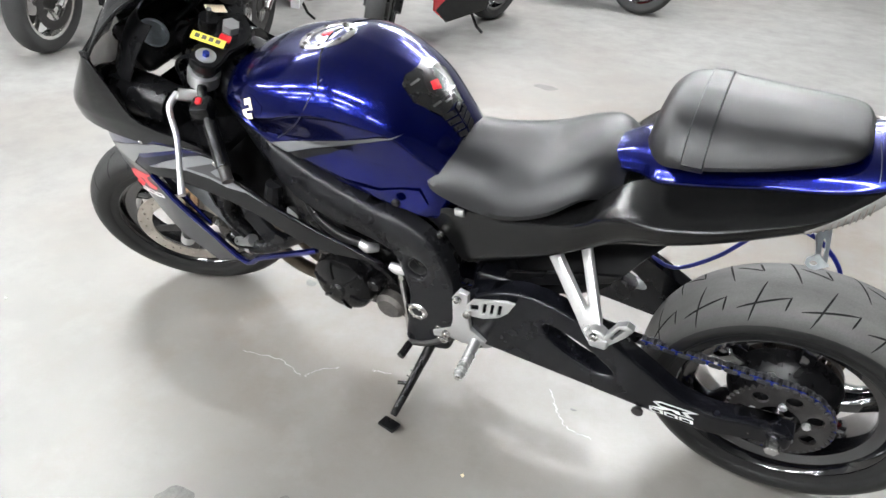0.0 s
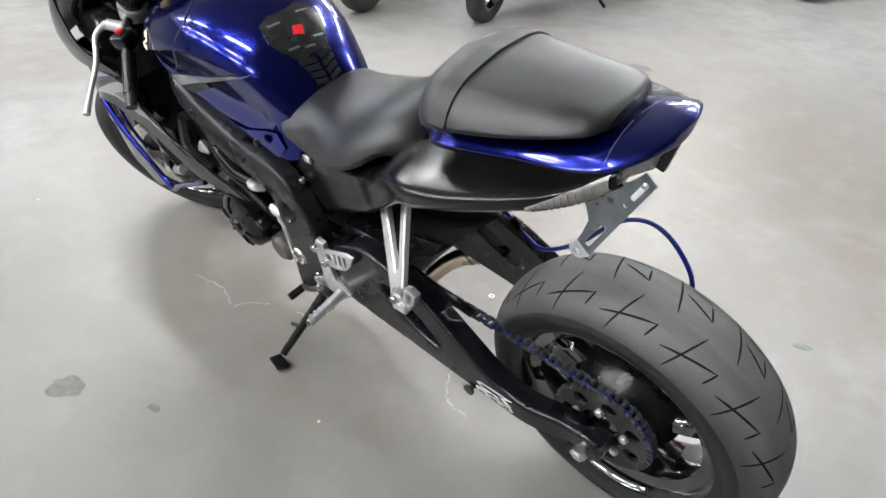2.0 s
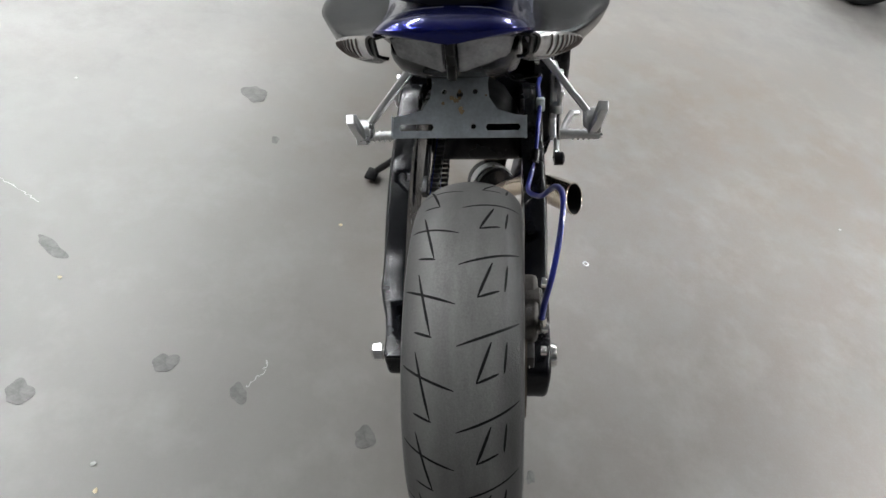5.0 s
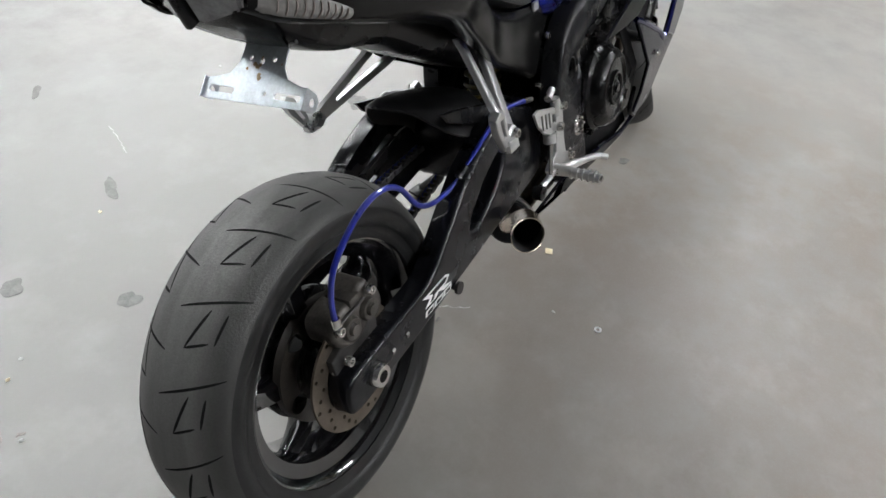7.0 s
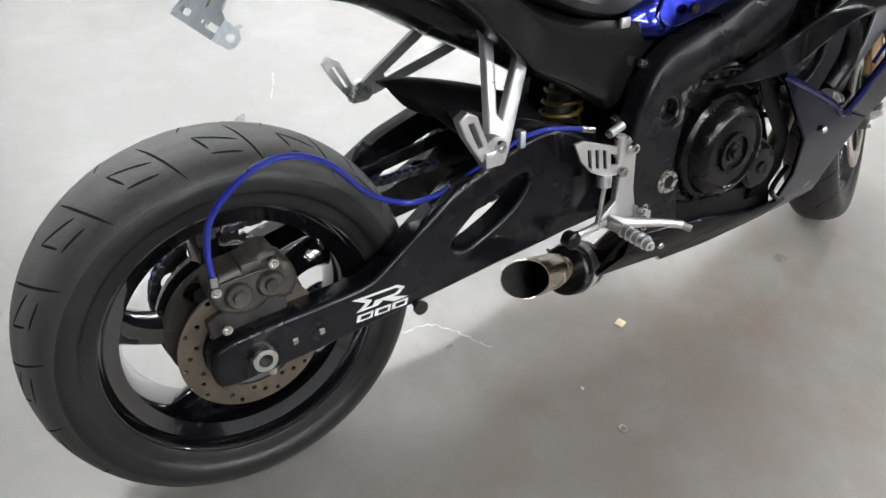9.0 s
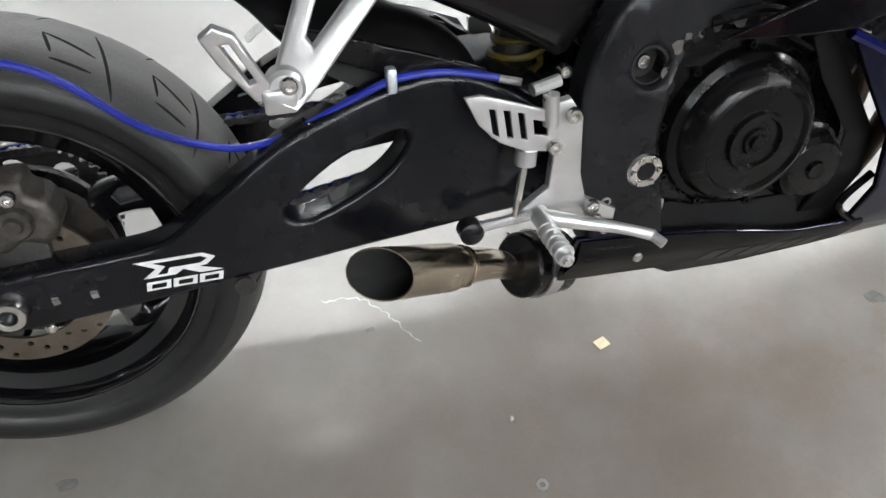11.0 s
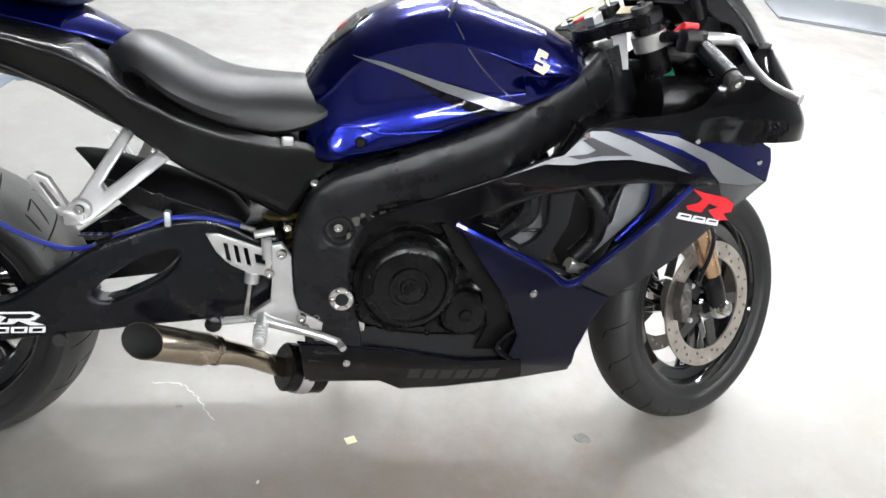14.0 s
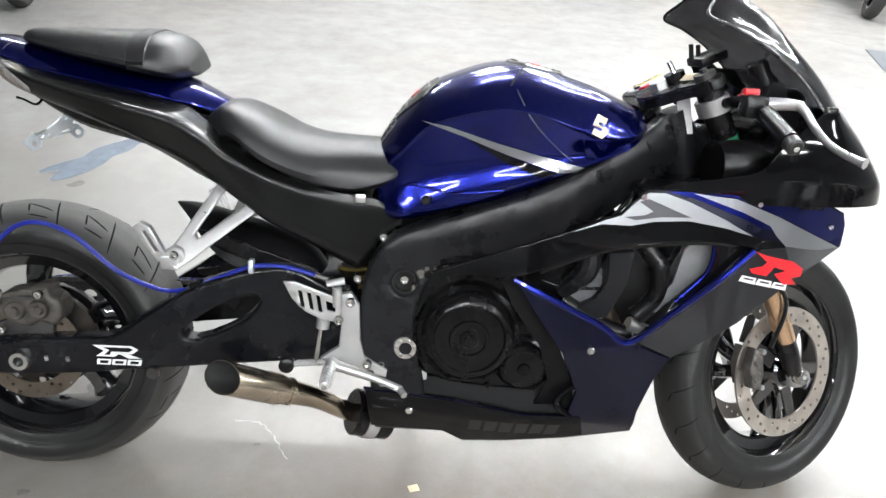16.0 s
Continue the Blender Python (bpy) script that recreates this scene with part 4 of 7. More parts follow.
# filler cap
cap_rear = tt.ray_cast(Vector((0.995, 0, 1.5)), Vector((0, 0, -1)))[0]
cap_front = tt.ray_cast(Vector((1.105, 0, 1.5)), Vector((0, 0, -1)))[0]
capm = Matrix.Translation((cap_rear + cap_front) / 2 + Vector((0, 0, -0.0030))) @ pose(0, 0, 0, 0, math.degrees(math.atan2(cap_rear.z - cap_front.z, 0.11)), 0) @ pose(0, 0, 0, 90, 0, 0)
cap = part("filler_cap", lathe([(0, 0), (0.060, 0), (0.064, 0.001), (0.064, 0.004), (0.060, 0.006), (0.046, 0.0065), (0.043, 0.003), (0.030, 0.003), (0.028, 0.0065), (0, 0.007)], 48, False), M_CHROME, tank, "bright round filler cap", m=capm)
part("cap_groove", lathe([(0.0295, 0.0034), (0.0435, 0.0034), (0.0435, 0.0044), (0.0295, 0.0044)], 40, True), M_DARKMETAL, cap, m=capm)
part("cap_rim", lathe([(0.0480, 0.0062), (0.0500, 0.0062), (0.0500, 0.0068), (0.0480, 0.0068)], 40, True), M_DARKMETAL, cap, m=capm)
for i in range(7):
    a = 2 * math.pi * i / 7
    part("cap_bolt", disc(0.0045, 0.005, 0.009, 8, 0.001, (0.052 * math.cos(a), 0, 0.052 * math.sin(a))), M_DARKMETAL, cap, m=capm)
part("cap_badge", box((0.020, 0.003, 0.012), (0, 0.0085, 0), 0.0005), M_RED, cap, "small red badge", m=capm)
# tank pad of separate gel pieces
pad_way = Vector((0.72, 0, -0.69))
pu, pv = Vector((0, 1, 0)), Vector((0.69, 0, 0.72))
pad0 = Vector((0.80, 0, 0.86)) - pad_way * 0.5


def pad_piece(outline, mat=None, lift=0.003, label="", step=0.012, name="pad_piece"):
    return part(name, decal(outline, tt, pad0, pad_way, pu, pv, lift, step, lift - 0.0004), mat or M_PAD, tank, label)


pad_piece([(-0.060, 0.075), (-0.035, 0.085), (-0.012, 0.080), (0.012, 0.080), (0.035, 0.085), (0.060, 0.075), (0.070, 0.035), (0.055, 0.000), (0.040, -0.028), (-0.040, -0.028), (-0.055, 0.000), (-0.070, 0.035)], label="black gel tank pad")
for k, z in enumerate((-0.034, -0.050, -0.066, -0.082, -0.098)):
    w = 0.040 - 0.003 * k
    for s in (-1, 1):
        pad_piece([(s * 0.004, z), (s * w, z + 0.008), (s * w, z - 0.003), (s * 0.004, z - 0.012)][::s])
pad_piece([(-0.016, 0.034), (0.006, 0.040), (0.016, 0.024), (-0.006, 0.014)], M_RED, 0.0042, "red emblem on the pad", name="pad_emblem")
for x0, z0, x1 in ((-0.050, 0.062, -0.022), (0.022, 0.062, 0.050), (-0.045, 0.000, -0.020), (0.020, 0.000, 0.045), (-0.012, -0.012, 0.012)):
    pad_piece([(x0, z0), (x1, z0 + 0.004), (x1, z0 - 0.001), (x0, z0 - 0.005)], M_CHROME, 0.0040, name="pad_trim")

# seats
SEAT = [
    (0.384, [(0, 0.838), (0.05, 0.834), (0.080, 0.822), (0.086, 0.806), (0.05, 0.795), (0, 0.795)]),
    (0.410, [(0, 0.858), (0.07, 0.851), (0.104, 0.830), (0.112, 0.800), (0.06, 0.780), (0, 0.780)]),
    (0.445, [(0, 0.862), (0.085, 0.854), (0.126, 0.828), (0.134, 0.800), (0.07, 0.786), (0, 0.786)]),
    (0.500, [(0, 0.840), (0.090, 0.834), (0.144, 0.803), (0.154, 0.764), (0.07, 0.748), (0, 0.748)]),
    (0.557, [(0, 0.812), (0.084, 0.808), (0.145, 0.780), (0.159, 0.738), (0.07, 0.722), (0, 0.722)]),
    (0.610, [(0, 0.799), (0.074, 0.796), (0.136, 0.769), (0.155, 0.722), (0.07, 0.706), (0, 0.706)]),
    (0.680, [(0, 0.795), (0.058, 0.793), (0.112, 0.768), (0.136, 0.709), (0.06, 0.69), (0, 0.69)]),
    (0.735, [(0, 0.795), (0.050, 0.792), (0.104, 0.770), (0.134, 0.722), (0.06, 0.70), (0, 0.70)]),
    (0.766, [(0, 0.790), (0.050, 0.786), (0.102, 0.766), (0.130, 0.736), (0.06, 0.716), (0, 0.716)]),
    (0.784, [(0, 0.784), (0.045, 0.780), (0.086, 0.766), (0.108, 0.748), (0.05, 0.728), (0, 0.728)]),
]
part("rider_seat", loft(SEAT, 16, 36), M_VINYL, bike, "black vinyl rider seat")
PILL = [
    (0.024, [(0, 0.972), (0.030, 0.970), (0.046, 0.965), (0.048, 0.958), (0.030, 0.952), (0, 0.952)]),
    (0.050, [(0, 0.982), (0.055, 0.980), (0.080, 0.970), (0.085, 0.956), (0.050, 0.946), (0, 0.946)]),
    (0.150, [(0, 0.987), (0.068, 0.981), (0.106, 0.962), (0.117, 0.938), (0.060, 0.926), (0, 0.926)]),
    (0.240, [(0, 0.990), (0.080, 0.981), (0.122, 0.956), (0.134, 0.925), (0.070, 0.910), (0, 0.910)]),
    (0.300, [(0, 0.989), (0.082, 0.979), (0.122, 0.951), (0.134, 0.916), (0.070, 0.900), (0, 0.900)]),
    (0.327, [(0, 0.982), (0.074, 0.970), (0.108, 0.944), (0.118, 0.912), (0.060, 0.900), (0, 0.900)]),
    (0.344, [(0, 0.962), (0.060, 0.954), (0.090, 0.936), (0.096, 0.918), (0.050, 0.908), (0, 0.908)]),
    (0.352, [(0, 0.938), (0.050, 0.934), (0.074, 0.928), (0.077, 0.921), (0.040, 0.914), (0, 0.914)]),
]
pill = part("pillion_seat", loft(PILL, 18, 40), M_PILLION, bike, "charcoal vinyl pillion seat")
pt = tree_of(pill)
strap = []
for i in range(29):
    a = radians(-8 + 196 * i / 28)
    o = Vector((0.268, 0.4 * math.cos(a), 0.935 + 0.4 * math.sin(a)))
    hit = pt.ray_cast(o, (Vector((0.268, 0, 0.935)) - o).normalized())[0]
    if hit:
        strap.append(hit)


def ribbon(line, wide, thick, way):
    bm = bmesh.new()
    rings = []
    for i, p in enumerate(line):
        d = (line[min(i + 1, len(line) - 1)] - line[max(0, i - 1)]).normalized()
        n = way.cross(d).normalized()
        rings.append([bm.verts.new(p + way * a * wide / 2 + n * b) for a, b in ((-1, 0), (-0.9, -thick), (0.9, -thick), (1, 0), (0.9, thick), (-0.9, thick))])
    for a, b in zip(rings, rings[1:]):
        for j in range(6):
            bm.faces.new((a[j], a[(j + 1) % 6], b[(j + 1) % 6], b[j]))
    return bm


part("strap", ribbon(strap, 0.036, 0.0035, Vector((1, 0, 0))), M_VINYL, pill, "black vinyl strap across the seat")

# tail
# x, half width and height of the cover's sharp edge, height of its middle
COVER_EDGE = [(-0.060, 0.028, 0.955, 0.959), (-0.054, 0.054, 0.955, 0.962), (-0.044, 0.074, 0.952, 0.964), (-0.026, 0.090, 0.944, 0.963), (0.0, 0.100, 0.931, 0.958), (0.05, 0.102, 0.914, 0.947), (0.10, 0.101, 0.903, 0.937), (0.15, 0.102, 0.895, 0.927), (0.20, 0.107, 0.887, 0.918), (0.26, 0.114, 0.879, 0.909), (0.32, 0.108, 0.866, 0.900), (0.36, 0.080, 0.855, 0.886), (0.41, 0.058, 0.838, 0.862), (0.45, 0.045, 0.825, 0.840)]
TAILTOP = []
for x, ye, ze, zc in COVER_EDGE:
    d = zc - ze
    TAILTOP.append((x, [(0, zc), (ye * 0.45, zc - d * 0.07), (ye * 0.78, zc - d * 0.40), (ye * 0.985, ze + d * 0.06), (ye, ze), (ye * 0.97, ze - 0.006), (ye * 0.60, ze - 0.012), (0, ze - 0.014)]))
tailc = part("tail_cover", loft(TAILTOP, 29, 60), M_BLUE, bike, "glossy dark blue tail cover", sharp=28)
tct = tree_of(tailc)
for s in (-1, 1):
    joint = [tct.ray_cast(Vector((0.012 - 0.10 * (0.010 + 0.009 * k), s * (0.010 + 0.009 * k), 1.2)), Vector((0, 0, -1)))[0] for k in range(10)]
    # joint drawn in silver: the bright reflection along it is painted
    part("cover_joint_glint", tube([p for p in joint if p], 0.0006, 6), M_SILVER, tailc)
UNDER = [
    (-0.010, [(0, 0.940), (0.05, 0.938), (0.066, 0.932), (0.066, 0.910), (0.05, 0.892), (0, 0.888)]),
    (0.020, [(0, 0.930), (0.06, 0.920), (0.080, 0.908), (0.082, 0.884), (0.06, 0.862), (0, 0.858)]),
    (0.130, [(0, 0.872), (0.06, 0.870), (0.084, 0.862), (0.088, 0.830), (0.07, 0.800), (0, 0.795)]),
    (0.260, [(0, 0.842), (0.06, 0.840), (0.082, 0.832), (0.086, 0.800), (0.07, 0.765), (0, 0.757)]),
    (0.370, [(0, 0.81), (0.06, 0.806), (0.084, 0.796), (0.088, 0.740), (0.07, 0.705), (0, 0.70)]),
    (0.450, [(0, 0.76), (0.07, 0.756), (0.092, 0.746), (0.092, 0.700), (0.06, 0.665), (0, 0.66)]),
    (0.560, [(0, 0.70), (0.08, 0.698), (0.100, 0.690), (0.096, 0.645), (0.06, 0.610), (0, 0.605)]),
    (0.720, [(0, 0.68), (0.07, 0.676), (0.096, 0.665), (0.093, 0.60), (0.06, 0.55), (0, 0.545)]),
]
part("undertray", loft(UNDER, 12, 34), M_SATIN, bike, "black plastic undertray below the seats")
PANEL_TOP = [(-0.020, 0.938), (0.0, 0.928), (0.05, 0.911), (0.10, 0.900), (0.15, 0.892), (0.20, 0.884), (0.26, 0.876), (0.32, 0.863), (0.36, 0.848), (0.400, 0.820), (0.432, 0.786), (0.509, 0.742), (0.587, 0.712), (0.656, 0.698), (0.740, 0.686), (0.785, 0.646)]
PANEL_LOW = [(-0.020, 0.905), (0.0, 0.886), (0.030, 0.872), (0.078, 0.857), (0.139, 0.838), (0.200, 0.821), (0.266, 0.798), (0.320, 0.772), (0.374, 0.738), (0.451, 0.680), (0.510, 0.632), (0.575, 0.600), (0.640, 0.565), (0.705, 0.530), (0.745, 0.596), (0.785, 0.640)]
PANEL_IN = [(-0.05, 0.070), (0.0, 0.088), (0.05, 0.093), (0.10, 0.092), (0.15, 0.094), (0.20, 0.100), (0.26, 0.107), (0.32, 0.102), (0.36, 0.096), (0.39, 0.108), (0.45, 0.126), (0.56, 0.129), (0.70, 0.126), (0.79, 0.116)]
PANEL_SWELL = [(-0.05, 0.004), (-0.02, 0.012), (0.0, 0.030), (0.03, 0.052), (0.06, 0.070), (0.10, 0.087), (0.15, 0.104), (0.20, 0.116), (0.30, 0.118), (0.36, 0.100), (0.42, 0.058), (0.50, 0.022), (0.60, 0.010), (0.72, 0.003)]


def soft(table, x, reach=0.022):
    """A value read from a table of (x, value), eased over its corners."""
    xs, vs = [p[0] for p in table], [p[1] for p in table]
    return sum(float(np.interp(x + d * reach, xs, vs)) for d in (-1, -0.5, 0, 0.5, 1)) / 5


def panel_point(x, h, side):
    """A point of a side panel: h from 0 at its lower edge to 1 at its top edge."""
    lo, hi = soft(PANEL_LOW, x, 0.012), soft(PANEL_TOP, x, 0.012)
    base, swell = soft(PANEL_IN, x), soft(PANEL_SWELL, x)
    shape = spline([(0.0, swell * 0.55 - 0.010, 0), (0.10, swell * 0.74, 0), (0.34, swell * 0.90, 0), (0.66, swell * 0.985, 0), (0.80, swell, 0), (0.88, swell * 0.90, 0), (0.94, swell * 0.55, 0), (1.0, 0.0, 0)], 61)
    y = float(np.interp(h, [p.x for p in shape], [p.y for p in shape]))
    return Vector((x, side * (base + y), lo + (hi - lo) * h))


PANEL_ROWS = [0.0, 0.05, 0.12, 0.20, 0.30, 0.40, 0.50, 0.60, 0.70, 0.77, 0.82, 0.86, 0.89, 0.92, 0.95, 0.975, 1.0]
for s in (-1, 1):
    bm = bmesh.new()
    grid = [[bm.verts.new(panel_point(-0.020 + 0.805 * i / 70, PANEL_ROWS[j], s)) for j in range(17)] for i in range(71)]
    for p, q in zip(grid, grid[1:]):
        for j in range(16):
            bm.faces.new((p[j], p[j + 1], q[j + 1], q[j]))
    bmesh.ops.recalc_face_normals(bm, faces=bm.faces)
    bmesh.ops.solidify(bm, geom=list(bm.faces), thickness=0.004)
    pn = part("tail_side_panel", bm, M_TAILBLACK, bike, "satin black side panel under the seats", sharp=50)
    part("seat_lug", box((0.022, 0.008, 0.018), (0.700, s * 0.131, 0.690), 0.003), M_ALLOY, bike)
    bolt(bike, 0.751, s * 0.130, 0.612, 0.009, s * 0.010)
    if s < 0:
        bolt(bike, 0.700, s * 0.128, 0.520, 0.009, s * 0.012)
    # indicator lens on the tail's corner
    bm = bmesh.new()
    rows = []
    for i in range(13):
        x = -0.012 + 0.096 * i / 12
        h0, h1 = 0.06, 0.90 - 0.50 * (i / 12) ** 1.8
        rows.append([panel_point(x, h0 + (h1 - h0) * j / 8, s) + Vector((-0.002, s * 0.005 * math.sin(math.pi * (0.08 + 0.84 * j / 8)), 0.003)) for j in range(9)])
    vs = [[bm.verts.new(p) for p in r] for r in rows]
    for p, q in zip(vs, vs[1:]):
        for j in range(8):
            bm.faces.new((p[j], p[j + 1], q[j + 1], q[j]))
    bmesh.ops.recalc_face_normals(bm, faces=bm.faces)
    bmesh.ops.solidify(bm, geom=list(bm.faces), thickness=0.006)
    ind = part("indicator", bm, M_LENS, bike, "clear ribbed indicator lens", sharp=60)
    for k in range(2, 12):
        part("lens_rib", tube([p + Vector((-0.0006, s * 0.0008, 0.0006)) for p in rows[k][1:8]], 0.0011, 6), M_RIB, ind)
# tail lamp: two clear lenses with a dark post between
for s in (-1, 1):
    bm = bmesh.new()
    quad = [(0.008, 0.938), (0.056, 0.938), (0.078, 0.930), (0.070, 0.898), (0.009, 0.884)]
    f0 = [bm.verts.new((-0.046 + 0.36 * (y - 0.01) + (0.945 - z) * 0.34, s * y, z)) for y, z in quad]
    f1 = [bm.verts.new((-0.012 + 0.36 * (y - 0.01) + (0.945 - z) * 0.34, s * y, z)) for y, z in quad]
    bm.faces.new(f0)
    bm.faces.new(f1[::-1])
    for j in range(5):
        bm.faces.new((f0[j], f0[(j + 1) % 5], f1[(j + 1) % 5], f1[j]))
    bmesh.ops.bevel(bm, geom=bm.edges, offset=0.003, segments=2, affect="EDGES")
    part("tail_lamp", bm, M_TAILLENS, bike, "clear tail lamp lens")
part("lamp_post", box((0.020, 0.012, 0.066), (0, 0, 0), 0.003), M_SATIN, bike, m=Matrix.Translation((-0.038, 0, 0.914)) @ pose(0, 0, 0, 0, -18.8, 0))

# number plate bracket, empty
M_RUST = paint("rusty_brown_stain", (0.30, 0.22, 0.13), 0.7, 0.2, 0, 0.4, 60)


def blob_patch(r, seed):
    """A thin ragged patch across x."""
    rnd = random.Random(seed)
    bm = bmesh.new()
    f = bm.faces.new([bm.verts.new((0, r * rnd.uniform(0.6, 1.3) * math.cos(2 * math.pi * i / 11), r * rnd.uniform(0.6, 1.3) * math.sin(2 * math.pi * i / 11))) for i in range(11)])
    made = bmesh.ops.extrude_face_region(bm, geom=[f])
    for g in made["geom"]:
        if isinstance(g, bmesh.types.BMVert):
            g.co.x -= 0.0004
    return bm


plate = group("plate_bracket", "bare galvanised number plate bracket")
PLATE_AT = Matrix.Translation((0.026, 0, 0.756)) @ pose(0, 0, 0, 0, 44, 0)
BR = [(-0.044, 0.112), (0.044, 0.112), (0.040, 0.078), (0.042, 0.058), (0.054, 0.040), (0.078, 0.033), (0.094, 0.031), (0.096, 0.0), (-0.096, 0.0), (-0.094, 0.031), (-0.078, 0.033), (-0.054, 0.040), (-0.042, 0.058), (-0.040, 0.078)]
slots = [[(a * 0.040, 0.010), (a * 0.084, 0.010), (a * 0.087, 0.015), (a * 0.084, 0.020), (a * 0.040, 0.020), (a * 0.037, 0.015)] for a in (1, -1)]
bm = bmesh.new()
for loop in [BR] + slots + [circle(0.005, 8, 0.0, 0.062), circle(0.004, 8, -0.020, 0.016), circle(0.004, 8, 0.022, 0.066), circle(0.004, 8, -0.022, 0.066)]:
    vs = [bm.verts.new((0, a, b)) for a, b in loop]
    for p, q in zip(vs, vs[1:] + vs[:1]):
        bm.edges.new((p, q))
bmesh.ops.triangle_fill(bm, use_beauty=True, edges=bm.edges)
made = bmesh.ops.extrude_face_region(bm, geom=list(bm.faces))
for g in made["geom"]:
    if isinstance(g, bmesh.types.BMVert):
        g.co.x += 0.0025
bmesh.ops.transform(bm, matrix=PLATE_AT, verts=bm.verts)
part("plate", bm, M_BRACKET, plate)
for s in (-1, 1):
    part("end_tab", pierced((0, 0, 0), [[(-0.004, 0.0), (0.020, 0.002), (0.026, 0.010), (0.026, 0.022), (0.018, 0.030), (-0.004, 0.031)], circle(0.006, 12, 0.014, 0.016)], s * 0.0955, 0.002), M_BRACKET, plate, m=PLATE_AT)
rnd = random.Random(5)
for k in range(9):
    part("rust_patch", blob_patch(rnd.uniform(0.0015, 0.0045), k), M_RUST, plate, "rusty smear", m=PLATE_AT @ Matrix.Translation((-0.0006, rnd.gauss(0.0, 0.016), 0.056 + rnd.gauss(0.0, 0.008))))
part("bracket_neck", box((0.030, 0.074, 0.062), (0.112, 0, 0.852), 0.008), M_SATIN, plate, "black neck under the tail", m=None)
part("loose_wire", tube([(0.06, -0.05, 0.86), (0.05, -0.075, 0.835), (0.035, -0.095, 0.845), (0.03, -0.11, 0.85)], 0.0025, 6, 16), M_SATIN, bike)

# pillion pegs
for s in (-1, 1):
    pg = group("pillion_peg", "bare alloy pillion footrest and hanger")
    pg.location = (0.012, -0.012, -0.030) if s > 0 else (0, 0, 0)
    fork_plate = [(0.346, 0.570), (0.352, 0.598), (0.412, 0.702), (0.416, 0.718), (0.440, 0.712), (0.432, 0.694), (0.386, 0.616), (0.392, 0.607), (0.478, 0.671), (0.490, 0.682), (0.506, 0.664), (0.494, 0.652), (0.382, 0.569), (0.364, 0.559)]
    bm = sheet(fork_plate, lambda x, z: -(0.226 - 0.372 * (x - 0.362) - 0.710 * (z - 0.585)), 0.010, [], 0.2, 0, 0.005)
    part("hanger", bm if s < 0 else mirrored(bm), M_ALLOY, pg)
    part("knuckle", join(disc(0.020, s * 0.212, s * 0.240, 20, 0.004, (0.357, 0, 0.580)), box((0.034, 0.026, 0.026), (0.350, s * 0.232, 0.570), 0.005)), M_ALLOY, pg)
    bolt(pg, 0.360, s * 0.240, 0.586, 0.009, s * 0.008)
    # folded-up foot plate with a slot
    pl = [(0.335, 0.560), (0.352, 0.566), (0.318, 0.640), (0.300, 0.650), (0.286, 0.640), (0.300, 0.610)]
    hl = [(0.324, 0.590), (0.331, 0.592), (0.312, 0.632), (0.303, 0.632)]
    bm = sheet(pl, lambda x, z: -0.234 - 0.12 * (z - 0.56), 0.012, [hl], 0.1, 0, 0.003)
    part("foot_plate", bm if s < 0 else mirrored(bm), M_ALLOY, pg)

# rear sets
for s in (-1, 1):
    rs = group("rear_set", "bare alloy rider footrest plate")
    HEEL = [(0.554, 0.524), (0.575, 0.525), (0.654, 0.497), (0.672, 0.470), (0.668, 0.440), (0.630, 0.446), (0.598, 0.462), (0.572, 0.488)]
    cuts = [[(x, z), (x + 0.008, z - 0.002), (x + 0.014, z - 0.038), (x + 0.006, z - 0.036)] for x, z in ((0.584, 0.507), (0.602, 0.503), (0.620, 0.498))] + [[(0.640, 0.486), (0.660, 0.480), (0.660, 0.462), (0.643, 0.466)]]
    bm = sheet(HEEL, lambda x, z: -0.186, 0.004, cuts, 0.2, 0, 0.0015)
    part("heel_guard", bm if s < 0 else mirrored(bm), M_ALLOY, rs, "slotted alloy heel guard")
    ARMP = [(0.668, 0.500), (0.690, 0.505), (0.708, 0.478), (0.712, 0.400), (0.722, 0.362), (0.770, 0.335), (0.768, 0.318), (0.715, 0.330), (0.690, 0.325), (0.640, 0.340), (0.630, 0.356), (0.650, 0.372), (0.668, 0.385), (0.672, 0.440)]
    bm = sheet(ARMP, lambda x, z: -0.180, 0.010, [], 0.2, 0, 0.003)
    part("mount_plate", bm if s < 0 else mirrored(bm), M_ALLOY, rs)
    for x, z in ((0.728, 0.352), (0.735, 0.330), (0.690, 0.487), (0.668, 0.448)):
        bolt(rs, x, s * 0.188, z, 0.010, s * 0.010)
    part("footrest", tube([(0.655, s * 0.185, 0.350), (0.653, s * 0.235, 0.350), (0.651, s * 0.288, 0.347)], [0.014, 0.011, 0.010], 12, 12), M_ALLOY, rs)
    for k in range(5):
        part("footrest_ridge", lathe([(0.009, 0), (0.0135, 0), (0.0135, s * 0.004), (0.009, s * 0.004)], 12, True, (0.652, s * (0.222 + 0.013 * k), 0.349)), M_ALLOY, rs)
    part("footrest_end", lathe([(0, 0), (0.006, 0), (0.006, s * 0.008), (0, s * 0.008)], 10, False, (0.651, s * 0.286, 0.347)), M_CHROME, rs)
